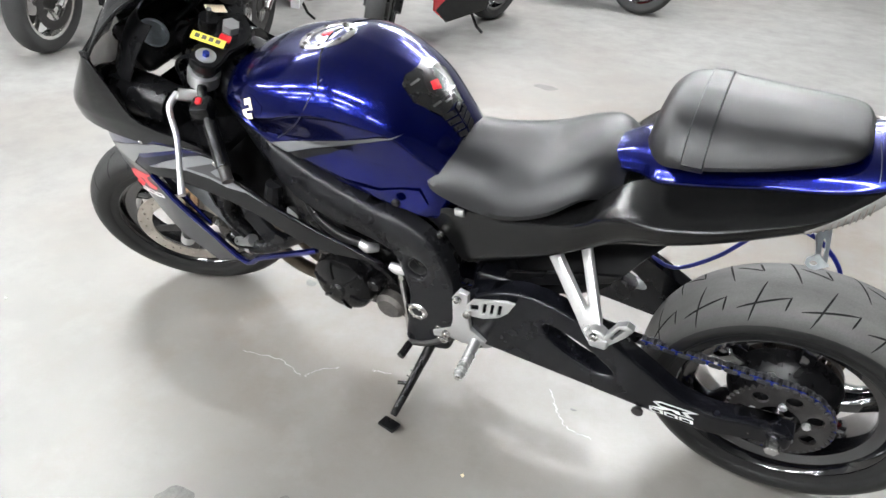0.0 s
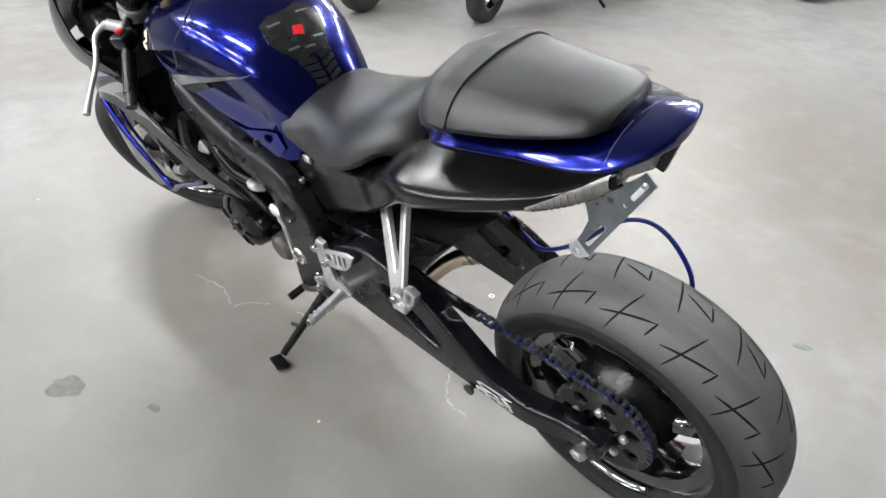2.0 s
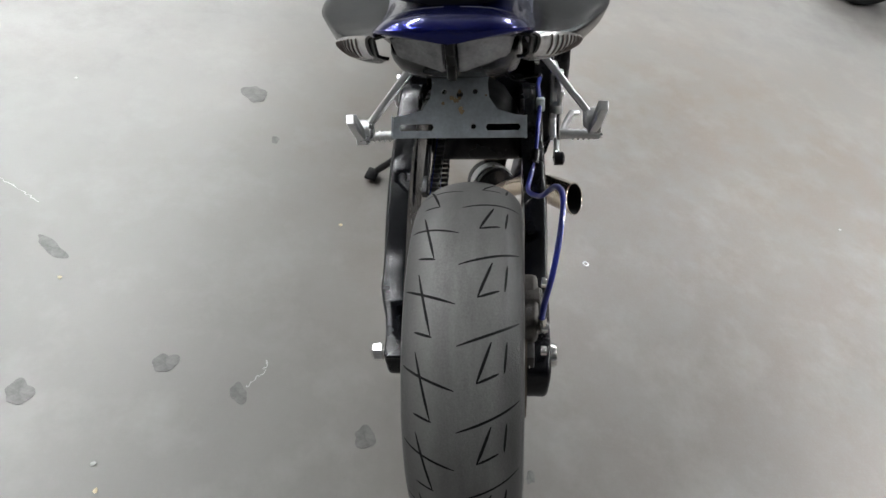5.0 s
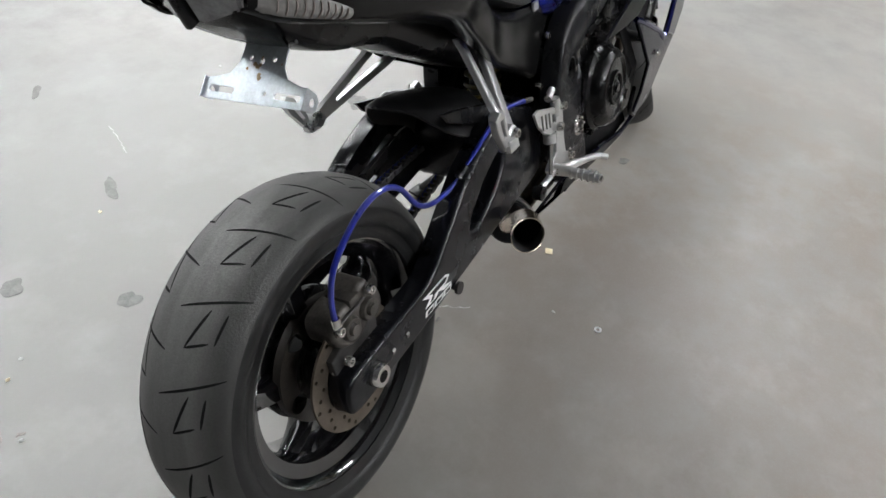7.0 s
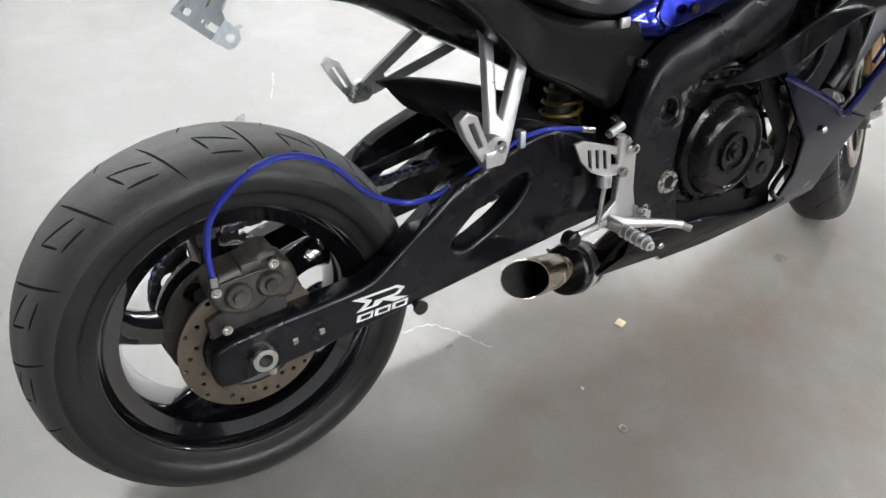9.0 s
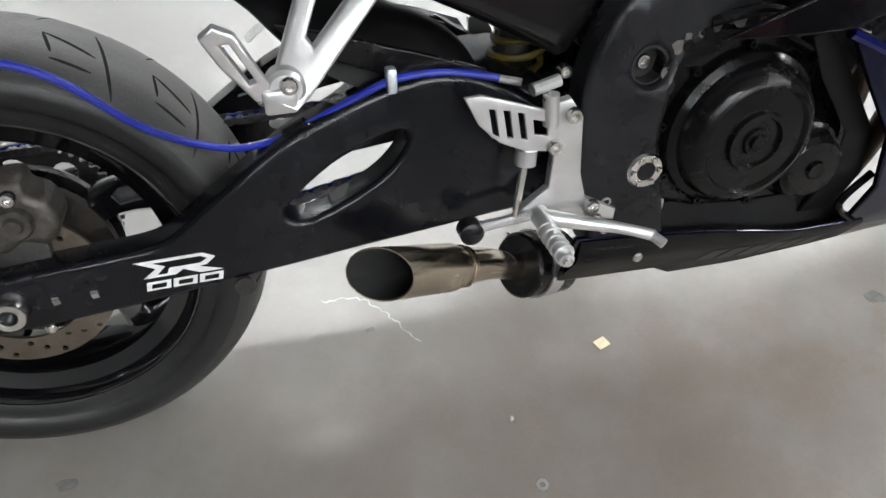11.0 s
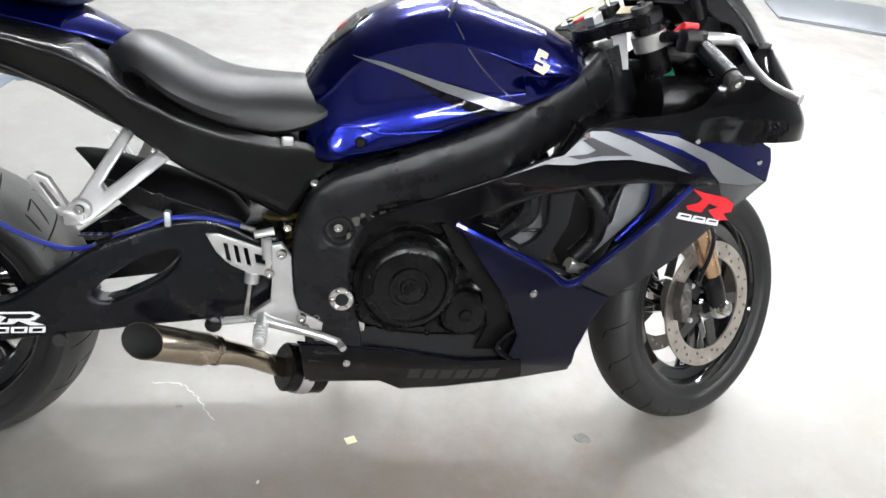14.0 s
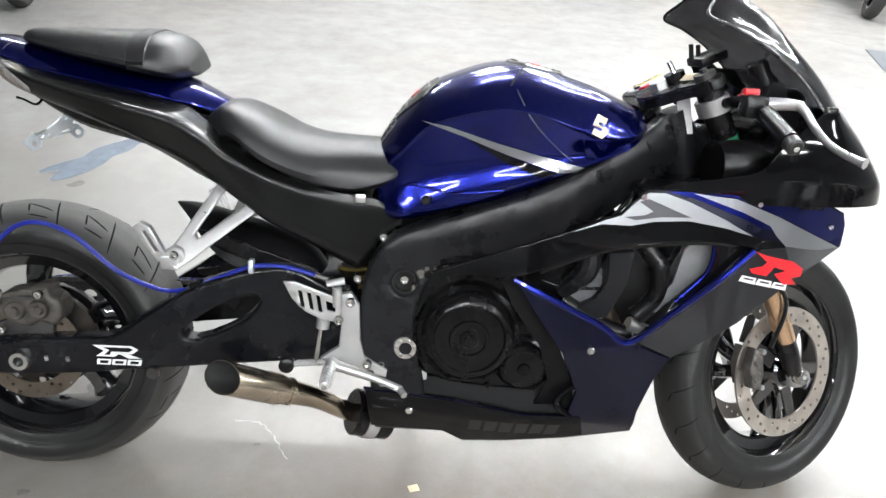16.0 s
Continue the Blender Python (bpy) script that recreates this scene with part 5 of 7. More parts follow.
# brake pedal, master cylinder and its rod (right)
rsr = group("brake_pedal", "bare alloy rear brake pedal")
part("lever", tube([(0.655, -0.196, 0.352), (0.700, -0.208, 0.343), (0.758, -0.222, 0.331), (0.802, -0.233, 0.318)], [0.012, 0.010, 0.008, 0.008], 12, 20), M_ALLOY, rsr)
part("toe_peg", tube([(0.797, -0.230, 0.320), (0.808, -0.250, 0.314)], 0.007, 10), M_ALLOY, rsr)
part("push_rod", tube([(0.632, -0.186, 0.430), (0.622, -0.188, 0.356)], 0.005, 8), M_CHROME, rsr)
part("cylinder_boot", tube([(0.636, -0.180, 0.445), (0.634, -0.182, 0.425)], 0.014, 14), M_ALLOY, rsr)
part("fluid_elbow", tube([(0.640, -0.178, 0.520), (0.676, -0.172, 0.526)], 0.008, 10), M_ALLOY, rsr)
part("master_cylinder", tube([(0.662, -0.184, 0.515), (0.664, -0.184, 0.475)], 0.010, 12), M_ALLOY, rsr)
part("return_lever", tube([(0.655, -0.185, 0.352), (0.600, -0.183, 0.345), (0.562, -0.182, 0.342)], [0.009, 0.007, 0.010], 10, 12), M_ALLOY, rsr)
part("bump_stop", lathe([(0, 0), (0.016, 0), (0.016, -0.02), (0.009, -0.024), (0, -0.024)], 16, False, (0.562, -0.176, 0.342)), M_SATIN, rsr)
# gear lever and its rod (left)
gl = group("gear_lever", "dark gear lever with a bright rod")
part("rod", tube([(0.843, 0.172, 0.492), (0.842, 0.176, 0.275)], 0.0062, 8), M_CHROME, gl)
part("rod_end", tube([(0.843, 0.172, 0.478), (0.843, 0.172, 0.505)], 0.009, 10), M_CHROME, gl)
part("rocker", tube([(0.832, 0.168, 0.500), (0.850, 0.172, 0.505), (0.868, 0.172, 0.510)], [0.010, 0.013, 0.009], 10, 10), M_ALLOY, gl)
part("toe_arm", tube([(0.720, 0.180, 0.330), (0.790, 0.190, 0.285), (0.842, 0.185, 0.262)], 0.007, 10, 10), M_DARKMETAL, gl)
part("toe_peg", tube([(0.838, 0.190, 0.262), (0.842, 0.232, 0.258)], 0.010, 12), M_SATIN, gl)

# brake hose, caliper
part("brake_hose", tube([(-0.042, -0.124, 0.444), (-0.043, -0.129, 0.495), (-0.030, -0.140, 0.550), (0.020, -0.152, 0.600), (0.075, -0.156, 0.613), (0.135, -0.148, 0.585), (0.205, -0.128, 0.510), (0.280, -0.108, 0.466), (0.335, -0.116, 0.470), (0.372, -0.124, 0.486), (0.440, -0.130, 0.518), (0.487, -0.134, 0.536), (0.550, -0.132, 0.536), (0.618, -0.138, 0.522)], 0.0048, 10, 90), M_HOSE, bike, "bright blue braided brake hose")
part("hose_end", tube([(0.612, -0.137, 0.523), (0.640, -0.140, 0.516)], 0.006, 10), M_CHROME, bike)
part("hose_clip", box((0.012, 0.018, 0.030), (0.481, -0.135, 0.536), 0.003), M_BRACKET, bike)
part("hose_grommet", tube([(0.352, -0.120, 0.478), (0.378, -0.125, 0.490)], 0.010, 10), M_SATIN, bike)
cal = group("rear_caliper", "grimy grey rear brake caliper")
CAL = [(-0.046, 0.396), (-0.050, 0.430), (-0.034, 0.446), (0.004, 0.452), (0.030, 0.462), (0.052, 0.460), (0.056, 0.444), (0.074, 0.430), (0.080, 0.398), (0.060, 0.376), (0.036, 0.384), (0.012, 0.372), (-0.020, 0.376)]
part("caliper_body", sheet(CAL, lambda x, z: -0.112 + 0.03 * abs(x), 0.045, [], 0.05, 40, 0.010), M_CALIPER, cal)
for bx, bz in ((-0.012, 0.410), (0.036, 0.414)):
    part("piston_boss", lathe([(0, -0.134), (0.009, -0.134), (0.011, -0.128), (0.018, -0.129), (0.021, -0.124), (0.021, -0.115), (0, -0.115)], 24, False, (bx, 0, bz)), M_CALIPER, cal)
part("caliper_bridge", box((0.030, 0.052, 0.018), (0.012, -0.098, 0.448), 0.005), M_CALIPER, cal)
part("pad_pin", tube([(-0.034, -0.124, 0.436), (0.030, -0.124, 0.440)], 0.0026, 8), M_DARKMETAL, cal)
part("carrier", sheet([(-0.055, 0.30), (-0.062, 0.375), (0.00, 0.40), (0.06, 0.38), (0.05, 0.30), (0.0, 0.275)], lambda x, z: -0.112, 0.012, [], 0.2, 0, 0.003), M_DARKMETAL, cal)
for x, z in ((0.042, 0.450), (-0.040, 0.367), (-0.044, 0.432)):
    bolt(cal, x, -0.126, z, 0.009, -0.010)
part("banjo", tube([(-0.044, -0.128, 0.424), (-0.042, -0.125, 0.454)], 0.0075, 10), M_CHROME, cal)

# exhaust
ex = group("exhaust", "short stainless exhaust with a slash cut tip")


def slash_pipe(a, b, r0, r1, wall, cut):
    """A pipe whose far end is cut on the slant and open."""
    bm = bmesh.new()
    a, b = Vector(a), Vector(b)
    d = (b - a).normalized()
    up = Vector((0, 0, 1))
    up = (up - d * up.dot(d)).normalized()
    sd = d.cross(up)
    n = 40
    rings = []
    for base, rad, sl in ((a, r0, 0), (a + (b - a) * 0.15, r1 * 0.97, 0), (b, r1, 1), (b, r1 - wall, 1), (a + (b - a) * 0.2, r1 - wall, 0)):
        ring = []
        for i in range(n):
            t = 2 * math.pi * i / n
            o = up * math.cos(t) + sd * math.sin(t)
            ring.append(bm.verts.new(base + o * rad + d * sl * (cut[0] * math.cos(t) + cut[1] * math.sin(t))))
        rings.append(ring)
    for p, q in zip(rings, rings[1:]):
        for j in range(n):
            f = bm.faces.new((p[j], p[(j + 1) % n], q[(j + 1) % n], q[j]))
            f.material_index = 1 if q is rings[4] else 0
    f = bm.faces.new(rings[4])
    f.material_index = 1
    return bm


part("tip", slash_pipe((0.558, -0.152, 0.262), (0.436, -0.216, 0.321), 0.027, 0.0345, 0.002, (-0.004, 0.026)), [M_EXH, M_SOOT_RECESS], ex, "bright slash cut exhaust tip")
part("link_pipe", tube([(0.700, -0.028, 0.143), (0.672, -0.046, 0.162), (0.615, -0.112, 0.226), (0.564, -0.149, 0.259), (0.552, -0.155, 0.265)], [0.022, 0.022, 0.023, 0.027, 0.0295], 28, 24), M_EXH, ex)
part("weld_ring", tube([(0.563, -0.1493, 0.2596), (0.558, -0.152, 0.262)], 0.0305, 28), M_EXH, ex)
canb = Matrix.Translation((0.734, -0.022, 0.140)) @ Vector((-0.90, -0.34, 0.30)).to_track_quat("Y", "Z").to_matrix().to_4x4()
part("collector_can", lathe([(0.0, 0.050), (0.050, 0.050), (0.0545, 0.046), (0.055, -0.040), (0.052, -0.044), (0.0, -0.044)], 40, False), M_SATIN, ex, "black collector can", m=canb)
part("can_clamp", lathe([(0.0552, 0.022), (0.0582, 0.022), (0.0582, -0.006), (0.0552, -0.006)], 40, True), M_ALLOY, ex, m=canb)
for a in (-0.6, 0.5, 1.6):
    part("rivet", disc(0.004, 0.034, 0.038, 8, 0.001, (0.0, 0, 0.0)), M_CHROME, ex, m=canb @ Matrix.Translation((0.0605 * math.cos(a), -0.001, 0.0605 * math.sin(a))))

# side stand
st = group("side_stand", "black side stand, folded down")
part("leg", tube([(0.790, 0.125, 0.262), (0.806, 0.190, 0.210), (0.838, 0.310, 0.112)], [0.014, 0.012, 0.010], 12, 14), M_SATIN, st)
part("foot", box((0.050, 0.035, 0.010), (0, 0, 0), 0.004), M_SATIN, st, m=Matrix.Translation((0.842, 0.330, 0.094)) @ pose(0, 0, 0, 14.5, 0, -10))
part("tang", tube([(0.812, 0.240, 0.168), (0.850, 0.252, 0.170)], 0.005, 8), M_SATIN, st)
part("pivot_bracket", box((0.06, 0.05, 0.05), (0.785, 0.130, 0.268), 0.008), M_FRAME, st)
part("return_spring", tube([(0.800 + 0.001 * k + 0.007 * math.cos(k * 1.1), 0.165 + 0.0022 * k, 0.228 - 0.0018 * k + 0.007 * math.sin(k * 1.1)) for k in range(30)], 0.0016, 5), M_DARKMETAL, st)

# fairing flanks
def fair_y(x, z):
    y = 0.246 - 0.60 * max(0, x - 1.42) ** 1.45 - 0.16 * max(0, z - 0.66) - 0.30 * max(0, 0.42 - z) - 0.55 * max(0, 0.24 - z) - 0.10 * max(0, 1.05 - x)
    return -y


M_DUCT = paint("grey_moulded_plastic", (0.20, 0.205, 0.215), 0.30, 0.4, 0.2, 0.25, 20, 0.15)
M_GREYFADE = paint("dark_grey_metallic_paint", (0.024, 0.024, 0.028), 0.32, 0.6, 0.8, 0.12, 6)
UPPER = [(0.850, 0.572), (1.000, 0.632), (1.102, 0.670), (1.165, 0.698), (1.203, 0.711), (1.228, 0.737), (1.252, 0.757), (1.300, 0.761), (1.421, 0.760), (1.537, 0.746), (1.651, 0.735), (1.698, 0.716), (1.706, 0.690), (1.702, 0.645), (1.640, 0.612), (1.592, 0.586), (1.468, 0.498), (1.340, 0.419), (1.252, 0.453), (1.330, 0.520), (1.410, 0.592), (1.475, 0.655), (1.380, 0.668), (1.240, 0.654), (1.155, 0.633), (1.060, 0.592), (1.010, 0.573), (0.954, 0.570)]
LEG = [(1.012, 0.571), (1.06, 0.548), (1.19, 0.487), (1.252, 0.453), (1.34, 0.419), (1.32, 0.358), (1.307, 0.277), (1.314, 0.2), (1.175, 0.150), (0.952, 0.106), (0.901, 0.148), (0.745, 0.136), (0.721, 0.289), (0.813, 0.285), (0.932, 0.275), (1.065, 0.252), (1.156, 0.25), (1.166, 0.319), (1.12, 0.42), (1.06, 0.5)]
EDGE = [(1.475, 0.650), (1.410, 0.587), (1.330, 0.515), (1.250, 0.449), (1.190, 0.483), (1.060, 0.546), (1.010, 0.569)]


def fairing(side):
    root = group("side_fairing", "dark blue side fairing with silver streaks")

    def put(name, outline, mat, label="", lift=0.0, thick=0.005, bevel=0.0):
        bm = sheet(outline, lambda x, z: fair_y(x, z) - lift, thick, [], 0.025, 0, bevel)
        part(name, bm if side < 0 else mirrored(bm), mat, root, label)

    put("upper_panel", UPPER, M_GLOSS, bevel=0.003)
    # blue paint turned from the lamps; its darkness is painted as blue-black
    put("shaded_blue_band", [(1.286, 0.753), (1.333, 0.740), (1.406, 0.710), (1.470, 0.680), (1.530, 0.667), (1.547, 0.655), (1.560, 0.664), (1.522, 0.700), (1.441, 0.735), (1.354, 0.757), (1.300, 0.758)], M_DARKBLUE, "blue band with its shade painted blue-black", 0.0036, 0.0008)
    put("blue_stripe", [(1.292, 0.758), (1.338, 0.759), (1.441, 0.727), (1.496, 0.706), (1.512, 0.690), (1.488, 0.694), (1.430, 0.718), (1.350, 0.745)], M_BLUE, "bright blue painted stripe", 0.0046, 0.0008)
    put("blue_corner", [(1.352, 0.757), (1.425, 0.752), (1.522, 0.718), (1.603, 0.684), (1.694, 0.647), (1.699, 0.650), (1.703, 0.690), (1.695, 0.713), (1.648, 0.732), (1.537, 0.743), (1.421, 0.757)], M_BLUE, "dark blue painted corner", 0.0036, 0.0008)
    put("silver_streak", [(1.113, 0.672), (1.168, 0.690), (1.224, 0.690), (1.269, 0.700), (1.337, 0.704), (1.408, 0.694), (1.469, 0.679), (1.406, 0.710), (1.333, 0.740), (1.286, 0.754), (1.252, 0.753), (1.230, 0.734), (1.204, 0.708), (1.167, 0.695)], M_SILVER, "silver painted streak", 0.0048, 0.0008)
    put("grey_wedge", [(1.208, 0.706), (1.248, 0.711), (1.264, 0.719), (1.236, 0.736), (1.254, 0.742), (1.339, 0.711), (1.280, 0.709), (1.232, 0.701)], M_GREYFADE, "", 0.0058, 0.0006)
    put("silver_streak", [(1.338, 0.757), (1.425, 0.750), (1.522, 0.716), (1.603, 0.682), (1.690, 0.646), (1.629, 0.644), (1.547, 0.657), (1.521, 0.679), (1.504, 0.699), (1.441, 0.725)], M_SILVER, "silver painted streak", 0.0050, 0.0008)
    put("grey_halftone", [(1.547, 0.656), (1.629, 0.643), (1.690, 0.645), (1.638, 0.616), (1.600, 0.600), (1.560, 0.630)], M_HALFTONE, "mid-grey fade below the streak", 0.0042, 0.0008)
    put("grey_flank", [(1.490, 0.652), (1.548, 0.655), (1.600, 0.630), (1.638, 0.615), (1.590, 0.590), (1.468, 0.501), (1.342, 0.422), (1.272, 0.450), (1.350, 0.520), (1.430, 0.594)], M_GREYFADE, "dark grey lower flank", 0.0038, 0.0008)
    put("inner_return", [(1.402, 0.674), (1.482, 0.662), (1.412, 0.590), (1.350, 0.535), (1.340, 0.540), (1.388, 0.590), (1.398, 0.620)], M_GLOSS, "", -0.014, 0.003)
    edge = [Vector((x, side * (abs(fair_y(x, z)) - 0.013), z)) for x, z in ((1.470, 0.664), (1.405, 0.671), (1.398, 0.622), (1.384, 0.588), (1.338, 0.536))]
    part("return_edge", tube(edge, 0.0045, 8, 30), M_BLUE, root)
    put("red_emblem", [(1.478, 0.650), (1.503, 0.641), (1.575, 0.624), (1.603, 0.607), (1.600, 0.591), (1.576, 0.590), (1.595, 0.574), (1.559, 0.577), (1.531, 0.601), (1.558, 0.606), (1.529, 0.616), (1.513, 0.598), (1.477, 0.606), (1.470, 0.615), (1.500, 0.619), (1.509, 0.627)], M_RED, "red slanted emblem", 0.0062, 0.0007)
    for k in range(3):
        a, b = 1.453 + 0.039 * k, 0.602 - 0.0088 * k
        put("white_bar", [(a + 0.004, b), (a + 0.037, b - 0.0075), (a + 0.036, b - 0.0205), (a - 0.002, b - 0.0115)], M_WHITE, "white slanted bar", 0.0062, 0.0007)
        put("bar_infill", [(a + 0.009, b - 0.0045), (a + 0.031, b - 0.0092), (a + 0.030, b - 0.0122), (a + 0.007, b - 0.0075)], M_GREYFADE, "", 0.0070, 0.0006)
    lip = [Vector((x, side * (abs(fair_y(x, z)) + 0.001), z)) for x, z in EDGE]
    part("opening_lip", tube(lip, 0.0075, 8, 40), M_BLUE, root)
    inner = [Vector((x, side * (abs(fair_y(x, z)) - 0.012), z)) for x, z in ((1.475, 0.655), (1.380, 0.664), (1.240, 0.650), (1.155, 0.629), (1.060, 0.588))]
    part("inner_lip", tube(inner, 0.009, 8, 30), M_GLOSS, root)
    if side < 0:
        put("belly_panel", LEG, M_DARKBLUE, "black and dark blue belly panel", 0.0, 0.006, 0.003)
        put("black_belly", [(0.737, 0.150), (0.897, 0.156), (0.946, 0.116), (1.172, 0.160), (1.212, 0.175), (1.187, 0.25), (1.065, 0.25), (0.932, 0.272), (0.813, 0.282), (0.727, 0.285)], M_BELLY, "", 0.0048, 0.0008)
        # faint lettering, not legible: plain dark bars
        for k in range(6):
            x = 0.955 + 0.034 * k
            put("lettering_bar", [(x, 0.219), (x + 0.026, 0.220), (x + 0.026, 0.175), (x, 0.173)], M_GREYLOGO, "", 0.0062, 0.0006)
        for x, z in ((1.176, 0.430), (0.820, 0.239)):
            part("panel_bolt", lathe([(0, 0), (0.008, 0), (0.008, -0.003), (0.005, -0.006), (0, -0.006)], 14, False, (x, fair_y(x, z) - 0.006, z)), M_CHROME, root)
        bm = sheet([(0.742, 0.296), (0.800, 0.312), (0.900, 0.308), (1.000, 0.304), (1.100, 0.306), (1.175, 0.340), (1.175, 0.230), (1.060, 0.230), (0.930, 0.240), (0.742, 0.240)], lambda x, z: -0.152 - (0.310 - z) * 0.25, 0.005, [], 0.04)
        part("inner_belly", bm, M_BELLY, root, "black inner lip of the belly panel")
        part("belly_floor", box((0.30, 0.12, 0.006), (1.100, -0.050, 0.185), 0.002), M_SATIN, root)
        part("inner_rib", tube([(1.175, -0.195, 0.330), (1.130, -0.198, 0.286), (1.165, -0.198, 0.252)], 0.006, 8, 14), M_GLOSS, root)
        put("inner_panel", [(1.010, 0.565), (1.060, 0.500), (1.120, 0.420), (1.160, 0.330), (1.150, 0.262), (1.090, 0.262), (1.110, 0.330), (1.080, 0.420), (1.020, 0.500), (0.990, 0.555)], M_BELLY, "", -0.030, 0.004)
    for x, z in ((1.244, 0.745), (1.475, 0.741), (1.660, 0.690)):
        part("panel_bolt", lathe([(0, 0), (0.006, 0), (0.006, side * 0.003), (0.004, side * 0.005), (0, side * 0.005)], 12, False, (x, side * (abs(fair_y(x, z)) + 0.004), z)), M_CHROME, root)


fairing(-1)
fairing(1)

# nose and screen, by level
LEVELS = [
    (0.740, [(1.809, 0), (1.785, 0.11), (1.723, 0.185), (1.600, 0.222), (1.420, 0.233), (1.255, 0.226)]),
    (0.772, [(1.799, 0), (1.778, 0.11), (1.726, 0.185), (1.620, 0.222), (1.450, 0.234), (1.300, 0.228)]),
    (0.800, [(1.784, 0), (1.765, 0.11), (1.713, 0.185), (1.630, 0.220), (1.530, 0.232), (1.450, 0.233)]),
    (0.860, [(1.744, 0), (1.725, 0.10), (1.674, 0.175), (1.620, 0.210), (1.560, 0.222), (1.510, 0.224)]),
    (0.917, [(1.699, 0), (1.675, 0.09), (1.636, 0.160), (1.620, 0.184), (1.600, 0.195), (1.580, 0.200)]),
]
# the screen's rows run from its base up to the rear lip
SCREEN = [
    [(1.699, 0, 0.915), (1.675, 0.089, 0.915), (1.624, 0.163, 0.917), (1.580, 0.199, 0.920)],
    [(1.644, 0, 0.985), (1.625, 0.075, 0.982), (1.584, 0.140, 0.970), (1.539, 0.172, 0.976)],
    [(1.584, 0, 1.045), (1.560, 0.070, 1.040), (1.515, 0.120, 1.025), (1.474, 0.155, 1.028)],
    [(1.514, 0, 1.105), (1.495, 0.060, 1.100), (1.450, 0.105, 1.075), (1.409, 0.140, 1.063)],
    [(1.414, 0, 1.155), (1.405, 0.050, 1.145), (1.375, 0.095, 1.115), (1.356, 0.130, 1.084)],
]


def at_levels(levels):
    return [[(x, y, z) for x, y in half] for z, half in levels]


def level_shell(levels, n, up, thick):
    bm = bmesh.new()
    rows = [spline(half, n) for half in levels]
    cols = [spline([r[j] for r in rows], up) for j in range(n)]
    vs = []
    for i in range(up):
        row = [cols[j][i] for j in range(n)]
        vs.append([bm.verts.new(Vector((p.x, -p.y, p.z))) for p in row[:0:-1]] + [bm.verts.new(p) for p in row])
    for a, b in zip(vs, vs[1:]):
        for j in range(len(a) - 1):
            bm.faces.new((a[j], a[j + 1], b[j + 1], b[j]))
    bmesh.ops.recalc_face_normals(bm, faces=bm.faces)
    bmesh.ops.solidify(bm, geom=list(bm.faces), thickness=thick)
    return bm


part("nose_fairing", level_shell(at_levels(LEVELS), 20, 22, 0.005), M_GLOSS, bike, "gloss black nose fairing")
part("windscreen", level_shell(SCREEN, 20, 18, 0.003), M_SCREEN, bike, "dark smoked windscreen")
side_lip = [Vector(row[-1]) for row in SCREEN]
rear_lip = [Vector(p) for p in SCREEN[-1]]
lip = side_lip[:-1] + rear_lip[::-1]
part("screen_trim", tube([Vector((p.x, -p.y, p.z)) for p in lip] + lip[-2::-1], 0.0032, 6, 90), M_SATIN, bike)
part("instrument_hood", level_shell(at_levels([(0.86, [(1.66, 0), (1.63, 0.09), (1.58, 0.14), (1.54, 0.165), (1.51, 0.17)]), (0.93, [(1.62, 0), (1.59, 0.08), (1.54, 0.12), (1.50, 0.14), (1.47, 0.145)]), (0.985, [(1.56, 0), (1.53, 0.06), (1.49, 0.10), (1.46, 0.115), (1.43, 0.12)])]), 12, 10, 0.004), M_SATIN, bike)
part("headlamp", box((0.05, 0.26, 0.07), (1.705, 0, 0.775), 0.02, 3), M_LENS, bike)
part("inner_cowl", sheet([(1.26, 0.75), (1.40, 0.76), (1.62, 0.76), (1.62, 0.73), (1.26, 0.73)], lambda x, z: -0.20, 0.40, [], 0.2), M_SATIN, bike)
for s in (-1, 1):
    part("duct", tube([(1.40, s * 0.15, 0.80), (1.55, s * 0.13, 0.80), (1.70, s * 0.10, 0.79)], [0.05, 0.055, 0.04], 14, 12), M_SATIN, bike)
    part("mirror_mount", box((0.026, 0.008, 0.022), (1.600, s * 0.188, 0.918), 0.003), M_SATIN, bike, m=None)

